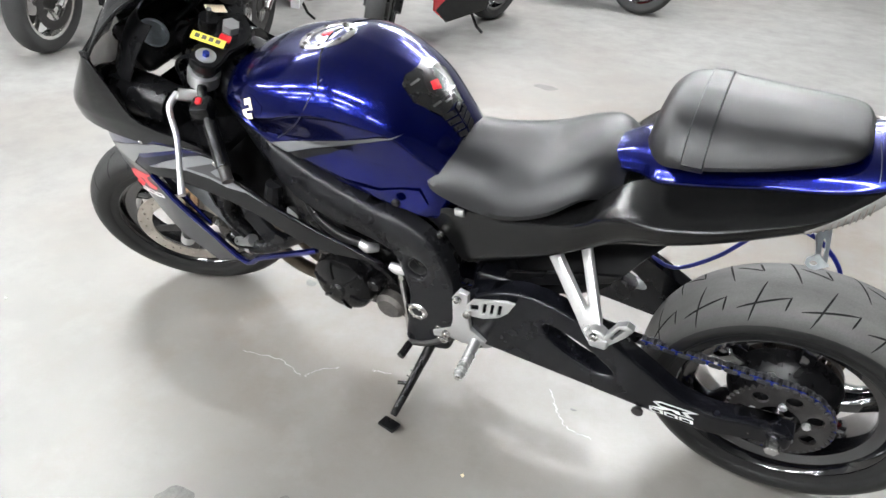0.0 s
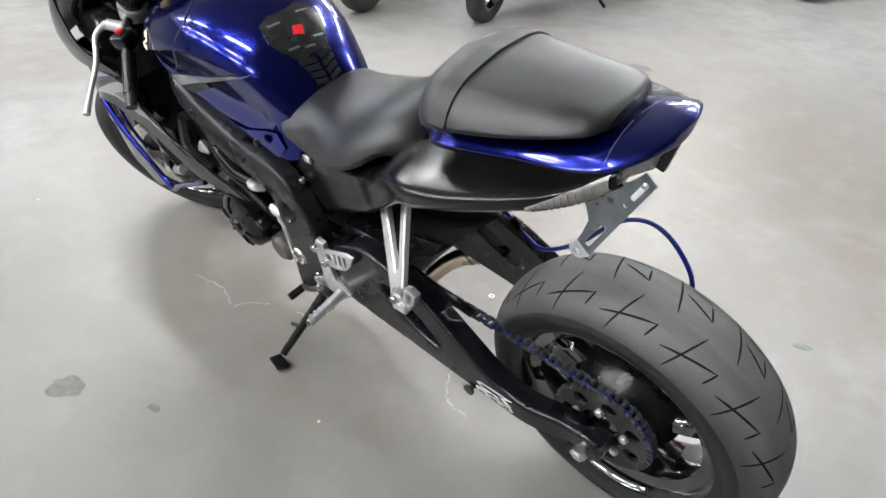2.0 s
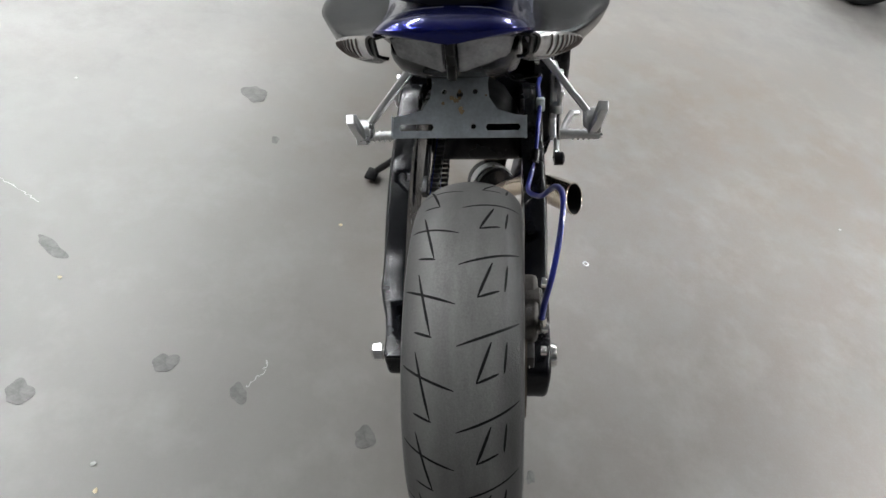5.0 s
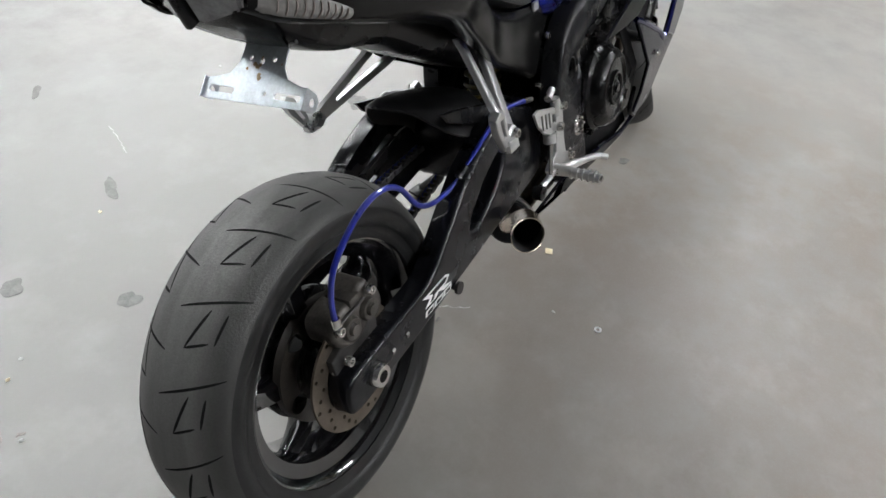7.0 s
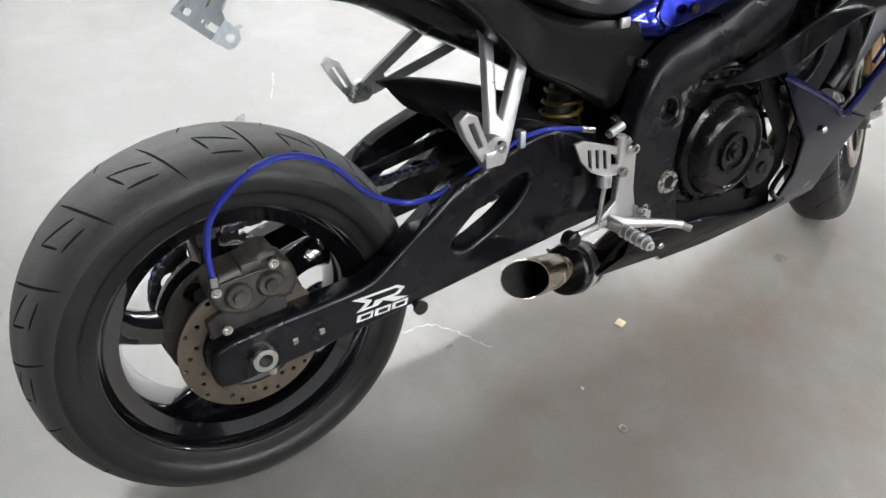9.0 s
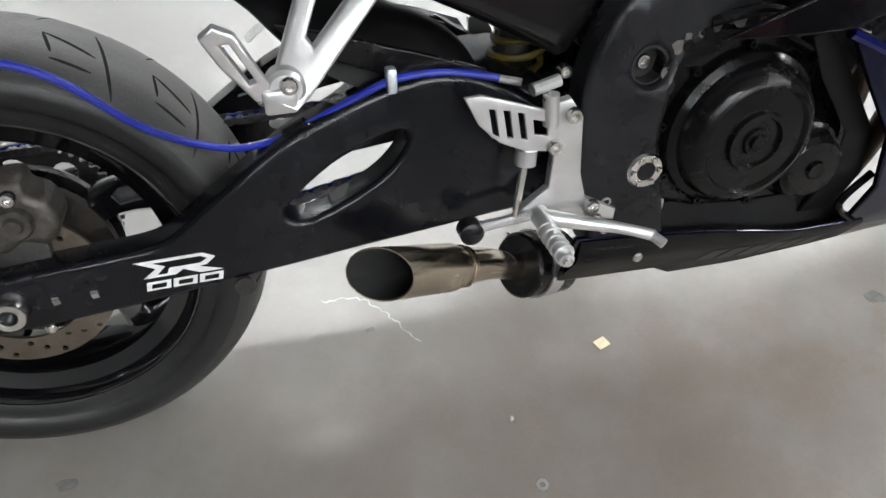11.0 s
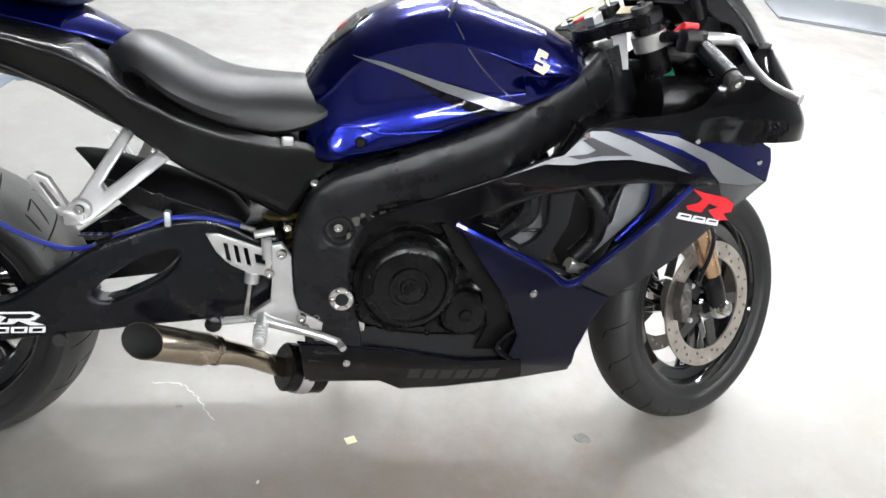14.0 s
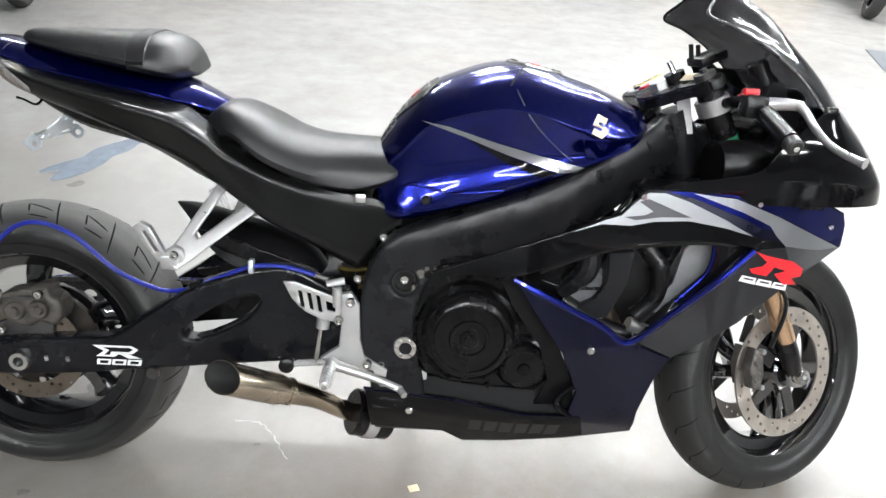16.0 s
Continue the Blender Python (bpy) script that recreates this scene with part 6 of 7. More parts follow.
# front end, turned
fk = group("front_fork", "black fork with bronze legs")
for s in (-1, 1):
    part("fork_tube", tube([fork_point(-0.012 + (0.010 if s > 0 else 0.0), s * 0.103), fork_point(0.44, s * 0.103)], 0.027, 24), M_SATIN, fk, m=TURNED)
    part("fork_leg", tube([fork_point(0.44, s * 0.103), fork_point(0.62, s * 0.103)], 0.0215, 20), M_GOLD, fk, "bronze fork leg", m=TURNED)
    part("fork_foot", tube([fork_point(0.60, s * 0.098), fork_point(0.66, s * 0.098), fork_point(0.735, s * 0.098, 0.028)], [0.022, 0.024, 0.017], 18, 10), M_SATIN, fk, m=TURNED)
    part("fork_cap", tube([fork_point(-0.011 + (0.010 if s > 0 else 0.0), s * 0.103), fork_point(-0.024 + (0.010 if s > 0 else 0.0), s * 0.103)], 0.022, 24), M_ALLOY if s > 0 else M_DARKMETAL, fk, m=TURNED)
    part("preload_nut", tube([fork_point(-0.023 + (0.010 if s > 0 else 0.0), s * 0.103), fork_point(-0.032 + (0.010 if s > 0 else 0.0), s * 0.103)], 0.008, 6), M_CHAINBLUE if s > 0 else M_DARKMETAL, fk, m=TURNED)
    part("clip_on_clamp", tube([fork_point(0.030, s * 0.103), fork_point(0.062, s * 0.103)], 0.036, 24), M_ALLOY, fk, m=TURNED)
    part("mudguard_stay", tube([fork_point(0.50, s * 0.105), fork_point(0.46, s * 0.085, 0.10)], 0.007, 8), M_SATIN, fk, m=TURNED)
    calf = join(sheet([(0.028, 0.046), (0.052, 0.038), (0.058, -0.018), (0.046, -0.052), (0.026, -0.046), (0.016, 0.0)], lambda x, z: -0.100, 0.020, [], 0.1, 0, 0.006), sheet([(0.028, 0.046), (0.050, 0.036), (0.052, -0.018), (0.042, -0.050), (0.026, -0.046), (0.016, 0.0)], lambda x, z: -0.062, 0.016, [], 0.1, 0, 0.004), disc(0.014, -0.098, -0.110, 16, 0.004, (0.036, 0, 0.016)), disc(0.014, -0.098, -0.110, 16, 0.004, (0.034, 0, -0.020)))
    if s > 0:
        mirrored(calf)
    part("axle_clamp", tube([fork_point(0.705, s * 0.098, 0.03), fork_point(0.738, s * 0.098, 0.03)], 0.021, 14), M_ALLOY, fk, m=TURNED)
    fc = part("front_caliper", calf, M_GRIME, fk, "dark radial front caliper", m=TURNED @ Matrix.Translation((FAX.x - 0.165, 0, FAX.z + 0.03)))
    for k in (-0.035, 0.030):
        part("caliper_bolt", lathe([(0, s * 0.098), (0.006, s * 0.098), (0.006, s * 0.112), (0, s * 0.112)], 10, False, (FAX.x - 0.118, 0, FAX.z + 0.03 + k * 1.25)), M_ALLOY, fc, m=TURNED)
    part("front_hose", tube([(FAX.x - 0.11, s * 0.12, FAX.z + 0.08), (FAX.x - 0.09, s * 0.13, FAX.z + 0.20), fork_point(0.35, s * 0.06, -0.02)], 0.005, 8, 20), M_SATIN, fk, m=TURNED)


def clamp_mesh(down, depth, w, ahead=0.02):
    loop = [(-0.055, 0.0), (-0.045, 0.035), (-0.020, 0.070), (-0.012, 0.110), (0.0, 0.135), (0.03, 0.140), (0.055, 0.125), (0.058, 0.085), (0.040, 0.050), (0.038, 0.0)]
    loop = loop + [(a, -b) for a, b in loop[-2:0:-1]]
    bm = bmesh.new()
    lo = [bm.verts.new(fork_point(down + depth, b, ahead + a)) for a, b in loop]
    hi = [bm.verts.new(fork_point(down, b, ahead + a)) for a, b in loop]
    bm.faces.new(hi)
    bm.faces.new(lo[::-1])
    for j in range(len(loop)):
        bm.faces.new((lo[j], lo[(j + 1) % len(loop)], hi[(j + 1) % len(loop)], hi[j]))
    bmesh.ops.recalc_face_normals(bm, faces=bm.faces)
    bmesh.ops.bevel(bm, geom=bm.edges, offset=0.004, segments=2, affect="EDGES")
    return bm


part("top_clamp", clamp_mesh(-0.012, 0.026, 0.14, 0.005), M_SATIN, fk, "satin black top clamp", m=TURNED)
part("bottom_clamp", clamp_mesh(0.20, 0.03, 0.14, 0.005), M_FRAME, fk, m=TURNED)
part("stem_nut", tube([fork_point(-0.010, 0, 0.0), fork_point(-0.030, 0, 0.0)], 0.020, 6), M_ALLOY, fk, m=TURNED)
part("ignition_lock", tube([fork_point(0.0, 0, 0.05), fork_point(-0.030, 0, 0.05)], 0.022, 20), M_SATIN, fk, m=TURNED)
part("key", tube([fork_point(-0.028, 0, 0.05), fork_point(-0.055, 0.004, 0.05)], 0.006, 8), M_CHROME, fk, m=TURNED)
for s in (1,):
    part("handlebar", tube([fork_point(0.045, s * 0.115), fork_point(0.060, s * 0.17, 0.015), fork_point(0.088, s * 0.245, -0.030), fork_point(0.106, s * 0.305, -0.066)], 0.011, 14, 16), M_SATIN, fk, m=TURNED)
    gr = part("grip", tube([fork_point(0.078, s * 0.212, -0.012), fork_point(0.104, s * 0.300, -0.063)], 0.0165, 18), M_SATIN, fk, "ribbed black rubber grip", m=TURNED)
    part("bar_end", tube([fork_point(0.104, s * 0.300, -0.063), fork_point(0.112, s * 0.328, -0.080)], 0.0135, 16), M_DARKMETAL, fk, m=TURNED)
    part("switch_box", box((0.045, 0.050, 0.046), (0, 0, 0), 0.009, 2), M_SATIN, fk, m=TURNED @ Matrix.Translation(fork_point(0.068, s * 0.185, 0.010)))
    part("switch", box((0.014, 0.016, 0.010), (0, 0, 0.026), 0.003), M_RED, fk, "red switch", m=TURNED @ Matrix.Translation(fork_point(0.068, s * 0.185, 0.010)))
    part("lever_perch", tube([fork_point(0.068, s * 0.150, 0.030), fork_point(0.066, s * 0.162, 0.070)], 0.014, 12), M_ALLOY, fk, m=TURNED)
    part("lever", tube([fork_point(0.066, s * 0.160, 0.072), fork_point(0.076, s * 0.200, 0.078), fork_point(0.095, s * 0.260, 0.046), fork_point(0.112, s * 0.340, 0.018), fork_point(0.122, s * 0.385, 0.002)], [0.009, 0.0075, 0.0065, 0.0065, 0.0085], 12, 24), M_ALLOY, fk, "bare alloy lever", m=TURNED)
# throttle side
root_r = TURNED @ fork_point(0.045, -0.115)
part("handlebar", tube([root_r, (1.440, -0.165, 0.928), (1.456, -0.200, 0.917), (1.470, -0.325, 0.864)], 0.011, 14, 18), M_SATIN, fk)
part("grip", tube([(1.458, -0.215, 0.911), (1.467, -0.305, 0.873)], 0.0175, 18), M_SATIN, fk, "ribbed black rubber grip")
part("bar_end", lathe([(0, 0), (0.013, 0), (0.016, -0.004), (0.016, -0.022), (0.012, -0.026), (0.005, -0.024), (0, -0.024)], 18, False), M_DARKMETAL, fk, m=Matrix.Translation((1.467, -0.303, 0.873)) @ pose(0, 0, 0, 23, 0, 6))
part("end_screw", disc(0.006, -0.024, -0.029, 10, 0.001), M_CHROME, fk, m=Matrix.Translation((1.467, -0.303, 0.873)) @ pose(0, 0, 0, 23, 0, 6))
part("switch_box", box((0.046, 0.045, 0.046), (1.447, -0.185, 0.922), 0.010), M_SATIN, fk)
part("switch", box((0.030, 0.020, 0.014), (1.440, -0.180, 0.948), 0.004), M_RED, fk, "red switch")
part("lever_perch", tube([(1.455, -0.170, 0.925), (1.500, -0.195, 0.930), (1.527, -0.216, 0.929)], [0.015, 0.012, 0.010], 12, 10), M_ALLOY, fk)
part("lever", tube([(1.520, -0.212, 0.931), (1.530, -0.226, 0.918), (1.545, -0.245, 0.890), (1.560, -0.284, 0.864), (1.585, -0.326, 0.848), (1.592, -0.338, 0.845)], [0.010, 0.008, 0.0075, 0.007, 0.0075, 0.010], 12, 28), M_ALLOY, fk, "bare alloy lever")
part("yellow_switch", box((0.012, 0.014, 0.012), (0, 0, -0.024), 0.003), M_AMBER, fk, "amber switch", m=TURNED @ Matrix.Translation(fork_point(0.070, 0.200, 0.0)))
part("brake_reservoir", tube([fork_point(0.040, -0.165, 0.105), fork_point(-0.005, -0.165, 0.105)], 0.022, 20), M_SATIN, fk, m=TURNED)
part("green_band", tube([fork_point(0.118, -0.103), fork_point(0.138, -0.103)], 0.0285, 24), M_GREEN, fk, "green band round the fork tube", m=TURNED)
part("reservoir_bracket", tube([fork_point(0.045, -0.150, 0.05), fork_point(0.03, -0.165, 0.10)], 0.006, 8), M_RED, fk, m=TURNED)
tag_line, tag_face = Vector((-0.058, -0.025, -0.029)).normalized(), Vector((-0.40, 0.10, 0.90))
tag_side = tag_face.cross(tag_line).normalized()
tag_face = tag_line.cross(tag_side)
tagm = Matrix.Translation((1.321, 0.075, 0.948)) @ Matrix((tag_line, tag_side, tag_face)).transposed().to_4x4()
tag = part("key_tag", box((0.074, 0.024, 0.0012), (0, 0, 0), 0.0004), M_YELLOW, fk, "yellow paper key tag with faint writing", m=tagm)
for k in range(4):
    part("writing_bar", box((0.010, 0.012, 0.0006), (-0.024 + 0.015 * k, 0.001, 0.0011), 0), M_GRIME, tag, m=tagm)
part("key_fob", box((0.026, 0.020, 0.006), (0.030, 0.024, -0.006), 0.002), M_RED, fk, "red plastic key fob", m=tagm)
part("paper_label", box((0.045, 0.034, 0.001), (0, 0, 0), 0), M_PAPER, fk, "cream paper label", m=TURNED @ Matrix.Translation(fork_point(-0.016, -0.050, 0.045)) @ pose(0, 0, 0, 0, -25, 30))
part("white_tag", box((0.0012, 0.030, 0.075), (0, 0, 0), 0), M_WHITE, fk, "white paper tag", m=TURNED @ Matrix.Translation(fork_point(0.055, -0.045, 0.002)) @ pose(0, 0, 0, 0, -15, 20))
for k, (a, b, c) in enumerate((((0.00, 0.10, 0.06), (0.10, 0.05, 0.10), (0.28, 0.03, 0.02)), ((0.03, -0.12, 0.06), (0.12, -0.04, 0.11), (0.30, -0.02, 0.01)), ((0.02, 0.14, 0.07), (0.14, 0.09, 0.06), (0.30, 0.06, 0.0)), ((0.02, -0.14, 0.05), (0.16, -0.08, 0.03), (0.32, -0.05, 0.0)))):
    part("cable", tube([fork_point(*a), fork_point(*b), fork_point(*c)], 0.004, 8, 20), M_SATIN, fk, m=TURNED)
# instruments
inst = group("instrument_cluster", "black instrument cluster behind the screen")
im = Matrix.Translation((1.545, 0, 0.900)) @ pose(0, 0, 0, 0, -48, 0)
part("case", box((0.13, 0.22, 0.05), (0, 0, 0), 0.02, 3), M_SATIN, inst, m=im)
part("dial", lathe([(0, 0.027), (0.030, 0.027), (0.032, 0.029), (0.036, 0.029), (0.038, 0.020), (0, 0.018)], 32, False), M_BRACKET, inst, "round grey dial", m=im @ Matrix.Translation((0, 0.045, 0)) @ pose(0, 0, 0, 90, 0, 0))
part("display_glass", box((0.055, 0.085, 0.008), (0, -0.045, 0.024), 0.003), M_GLOSS, inst, "dark display window", m=im)
part("mount_stem", tube([(1.405, -0.030, 0.998), (1.445, -0.025, 0.965), (1.520, -0.020, 0.915)], 0.008, 10, 12), M_SATIN, inst)
part("phone_mount", box((0.07, 0.05, 0.02), (0, 0, 0), 0.006), M_SATIN, inst, m=Matrix.Translation((1.405, -0.03, 1.005)) @ pose(0, 0, 0, 0, -20, 20))
for d in (-0.012, 0.012):
    part("mount_peg", tube([(1.375 + d, -0.045 + d, 0.995), (1.368 + d, -0.045 + d, 1.030)], 0.005, 8), M_SATIN, inst)

# engine
eng = group("engine", "black painted four cylinder engine")
part("crankcase", box((0.32, 0.27, 0.24), (0.965, 0, 0.42), 0.03, 3), M_ENGINE, eng)
part("sump", box((0.26, 0.20, 0.10), (0.98, 0, 0.285), 0.03, 3), M_ENGINE, eng)
bm = box((0.17, 0.33, 0.22), (0, 0, 0), 0.02, 2)
part("cylinder_block", bm, M_ENGINE, eng, m=Matrix.Translation((1.075, 0, 0.585)) @ pose(0, 0, 0, 0, 20, 0))
COVER = [(0.845, 0.325), (0.808, 0.400), (0.805, 0.480), (0.822, 0.545), (0.880, 0.572), (0.965, 0.566), (1.040, 0.525), (1.095, 0.465), (1.128, 0.400), (1.130, 0.345), (1.090, 0.292), (0.980, 0.296), (0.900, 0.305)]
part("case_cover", sheet(COVER, lambda x, z: -0.158, 0.04, [], 0.06, 0, 0.012), M_ENGINE, eng)
part("clutch_cover", lathe([(0.0, -0.226), (0.018, -0.226), (0.020, -0.222), (0.032, -0.222), (0.034, -0.228), (0.040, -0.228), (0.042, -0.221), (0.070, -0.220), (0.074, -0.225), (0.082, -0.223), (0.092, -0.212), (0.097, -0.195), (0.106, -0.188), (0.110, -0.165), (0.110, -0.15)], 64, False, (0.934, 0, 0.430)), M_ENGINE, eng)
part("clutch_hex", disc(0.012, -0.226, -0.231, 6, 0.001, (0.934, 0, 0.430)), M_ENGINE, eng)
part("starter_cover", lathe([(0, -0.214), (0.012, -0.216), (0.014, -0.211), (0.040, -0.210), (0.048, -0.203), (0.052, -0.185), (0.058, -0.180), (0.058, -0.15)], 48, False, (1.053, 0, 0.363)), M_ENGINE, eng)
part("water_pump", disc(0.038, 0.12, 0.19, 32, 0.01, (0.885, 0, 0.370)), M_GRIME, eng)
for i in range(9):
    a = 2 * math.pi * i / 9 + 0.2
    x, z = 0.934 + 0.113 * math.cos(a), 0.430 + 0.113 * math.sin(a)
    bolt(eng, x, -0.166, z, 0.0065, -0.014, mat=M_ENGINE)
for x, z in ((1.120, 0.345), (1.085, 0.305), (0.985, 0.305), (0.875, 0.340), (1.098, 0.455), (1.04, 0.515)):
    bolt(eng, x, -0.166, z, 0.0065, -0.010, mat=M_ENGINE)
part("clutch_arm", join(tube([(0.87, -0.17, 0.575), (0.93, -0.185, 0.588), (0.985, -0.185, 0.570)], 0.008, 10, 12), tube([(0.985, -0.185, 0.570), (0.99, -0.18, 0.55)], 0.010, 10)), M_ENGINE, eng)
part("clutch_cable", tube([(0.985, -0.19, 0.572), (1.06, -0.20, 0.580), (1.15, -0.19, 0.62), (1.28, -0.12, 0.76)], 0.005, 8, 24), M_SATIN, eng)
rnd = random.Random(17)
for k in range(26):
    u = k / 25
    p = spline([(0.815, 0, 0.420), (0.816, 0, 0.500), (0.842, 0, 0.556), (0.900, 0, 0.573), (0.960, 0, 0.566)], 26)[k]
    part("paint_flake", blob_patch(rnd.uniform(0.003, 0.009), k), M_GRIME if k % 3 else M_ENGINE, eng, "flaked grey patch on the case rim", m=Matrix.Translation((p.x + rnd.uniform(-0.004, 0.006), -0.1712, p.z + rnd.uniform(-0.006, 0.004))) @ pose(0, 0, 0, 0, 0, 90))
part("case_tab", box((0.020, 0.012, 0.022), (0.845, -0.160, 0.318), 0.003), M_ALLOY, eng)
part("case_tab", box((0.014, 0.010, 0.020), (1.128, -0.176, 0.352), 0.003), M_ALLOY, eng)
part("generator_cover", lathe([(0, 0.218), (0.030, 0.220), (0.060, 0.214), (0.078, 0.200), (0.084, 0.170), (0.090, 0.165), (0.090, 0.13)], 48, False, (1.000, 0, 0.420)), M_ENGINE, eng)
for i in range(8):
    a = 2 * math.pi * i / 8
    bolt(eng, 1.0 + 0.093 * math.cos(a), 0.15, 0.42 + 0.093 * math.sin(a), 0.007, 0.016, mat=M_DARKMETAL)
part("sprocket_cover", sheet([(0.780, 0.330), (0.775, 0.450), (0.820, 0.480), (0.900, 0.470), (0.915, 0.340), (0.86, 0.310)], lambda x, z: -0.150, 0.04, [], 0.1, 0, 0.010), M_ENGINE, eng, m=Matrix.Diagonal((1, -1, 1, 1)))
part("starter_motor", tube([(1.02, 0.02, 0.565), (1.02, 0.15, 0.565)], 0.035, 20), M_ENGINE, eng)
part("breather_elbow", tube([(0.912, 0.150, 0.53), (0.928, 0.168, 0.542), (0.948, 0.165, 0.548)], [0.010, 0.013, 0.009], 12, 10), M_ALLOY, eng)
part("breather_hose", tube([(0.946, 0.165, 0.548), (1.00, 0.172, 0.562), (1.06, 0.165, 0.60), (1.10, 0.140, 0.66)], 0.011, 12, 20), M_SATIN, eng)
part("wiring_loom", tube([(0.865, 0.150, 0.42), (0.885, 0.172, 0.48), (0.925, 0.176, 0.51), (0.99, 0.170, 0.525), (1.06, 0.168, 0.54)], 0.007, 10, 24), M_SATIN, eng)
for k in range(6):
    part("cover_rib", tube([(1.0 + r * math.cos(k * 1.05 + 0.3), y, 0.42 + r * math.sin(k * 1.05 + 0.3)) for r, y in ((0.034, 0.2205), (0.056, 0.2165), (0.074, 0.206))], 0.0035, 6), M_ENGINE, eng)
part("cover_boss", lathe([(0, 0.226), (0.016, 0.226), (0.019, 0.222), (0.022, 0.215), (0, 0.215)], 24, False, (1.000, 0, 0.420)), M_ENGINE, eng)
part("oil_filler", lathe([(0, 0.205), (0.014, 0.205), (0.017, 0.200), (0.017, 0.17), (0, 0.17)], 16, False, (0.905, 0, 0.455)), M_ENGINE, eng)
part("sensor_plug", box((0.05, 0.03, 0.035), (1.060, 0.168, 0.505), 0.006), M_GRIME, eng)
part("thermostat", tube([(1.10, 0.13, 0.56), (1.15, 0.16, 0.575)], 0.022, 16), M_ALLOY, eng)
for k in range(4):
    y = -0.12 + 0.08 * k
    part("header_pipe", tube([(1.13, y, 0.52), (1.235, y, 0.47), (1.262, y * 0.9, 0.36), (1.20, y * 0.6 - 0.02, 0.235), (1.05, y * 0.4 - 0.03, 0.195), (0.90, y * 0.25 - 0.03, 0.175), (0.76, -0.035, 0.150)], 0.019, 12, 36), M_OLDDISC, eng, "heat stained header pipe")
# radiator and plumbing
part("radiator", box((0.035, 0.37, 0.30), (0, 0, 0), 0.006), M_RADIATOR, bike, "black radiator core", m=Matrix.Translation((1.345, 0, 0.560)) @ pose(0, 0, 0, 0, 22, 0))
for s in (-1, 1):
    part("radiator_tank", box((0.05, 0.035, 0.31), (0, s * 0.175, 0), 0.010), M_FRAME, bike, m=Matrix.Translation((1.345, 0, 0.560)) @ pose(0, 0, 0, 0, 22, 0))
    shroud = sheet([(1.351, 0.638), (1.373, 0.655), (1.418, 0.660), (1.432, 0.637), (1.386, 0.579), (1.313, 0.498), (1.290, 0.505), (1.339, 0.564)], lambda x, z: -0.204 - 0.10 * (x - 1.35), 0.004, [], 0.03, 0, 0.0015)
    part("radiator_shroud", shroud if s < 0 else mirrored(shroud), M_DUCT, bike, "pale grey plastic radiator shroud")
    guide = sheet([(1.205, 0.620), (1.252, 0.630), (1.247, 0.560), (1.216, 0.482), (1.174, 0.466), (1.146, 0.488), (1.188, 0.520), (1.207, 0.560)], lambda x, z: -0.190 - 0.3 * (x - 1.20), 0.010, [], 0.03, 0, 0.004)
    part("air_guide", guide if s < 0 else mirrored(guide), M_FRAME, bike, "dark moulded air guide")
    part("upper_hose", tube([(1.275, s * 0.170, 0.640), (1.312, s * 0.184, 0.593), (1.318, s * 0.184, 0.531), (1.280, s * 0.180, 0.480)], 0.021, 14, 24), M_SATIN, bike)
    part("coolant_hose", tube([(1.345, s * 0.185, 0.455), (1.300, s * 0.190, 0.440), (1.22, s * 0.185, 0.455), (1.13, s * 0.155, 0.50)], 0.018, 12, 24), M_SATIN, bike)
    part("hose_clamp", tube([(1.285, s * 0.190, 0.441), (1.270, s * 0.190, 0.443)], 0.020, 16), M_CHROME, bike)
    part("silver_elbow", tube([(1.315, s * 0.190, 0.447), (1.262, s * 0.192, 0.468)], 0.016, 14), M_ALLOY, bike)
    part("frame_stay", tube([(1.16, s * 0.165, 0.66), (1.17, s * 0.175, 0.58), (1.12, s * 0.165, 0.52)], [0.02, 0.024, 0.016], 10, 14), M_FRAME, bike)
# alloy cover seen through the fairing's opening, with a cable across it
cover = sheet([(1.085, 0.535), (1.130, 0.558), (1.172, 0.574), (1.205, 0.574), (1.210, 0.535), (1.171, 0.486), (1.135, 0.495)], lambda x, z: -0.150 - 0.10 * (x - 1.15), 0.005, [], 0.03, 0, 0.002)
part("alloy_cover", cover, M_DUCT, bike, "pale grey heat cover")
part("cable", tube([(1.080, -0.165, 0.545), (1.130, -0.170, 0.533), (1.210, -0.176, 0.537)], 0.0035, 8, 16), M_SATIN, bike)

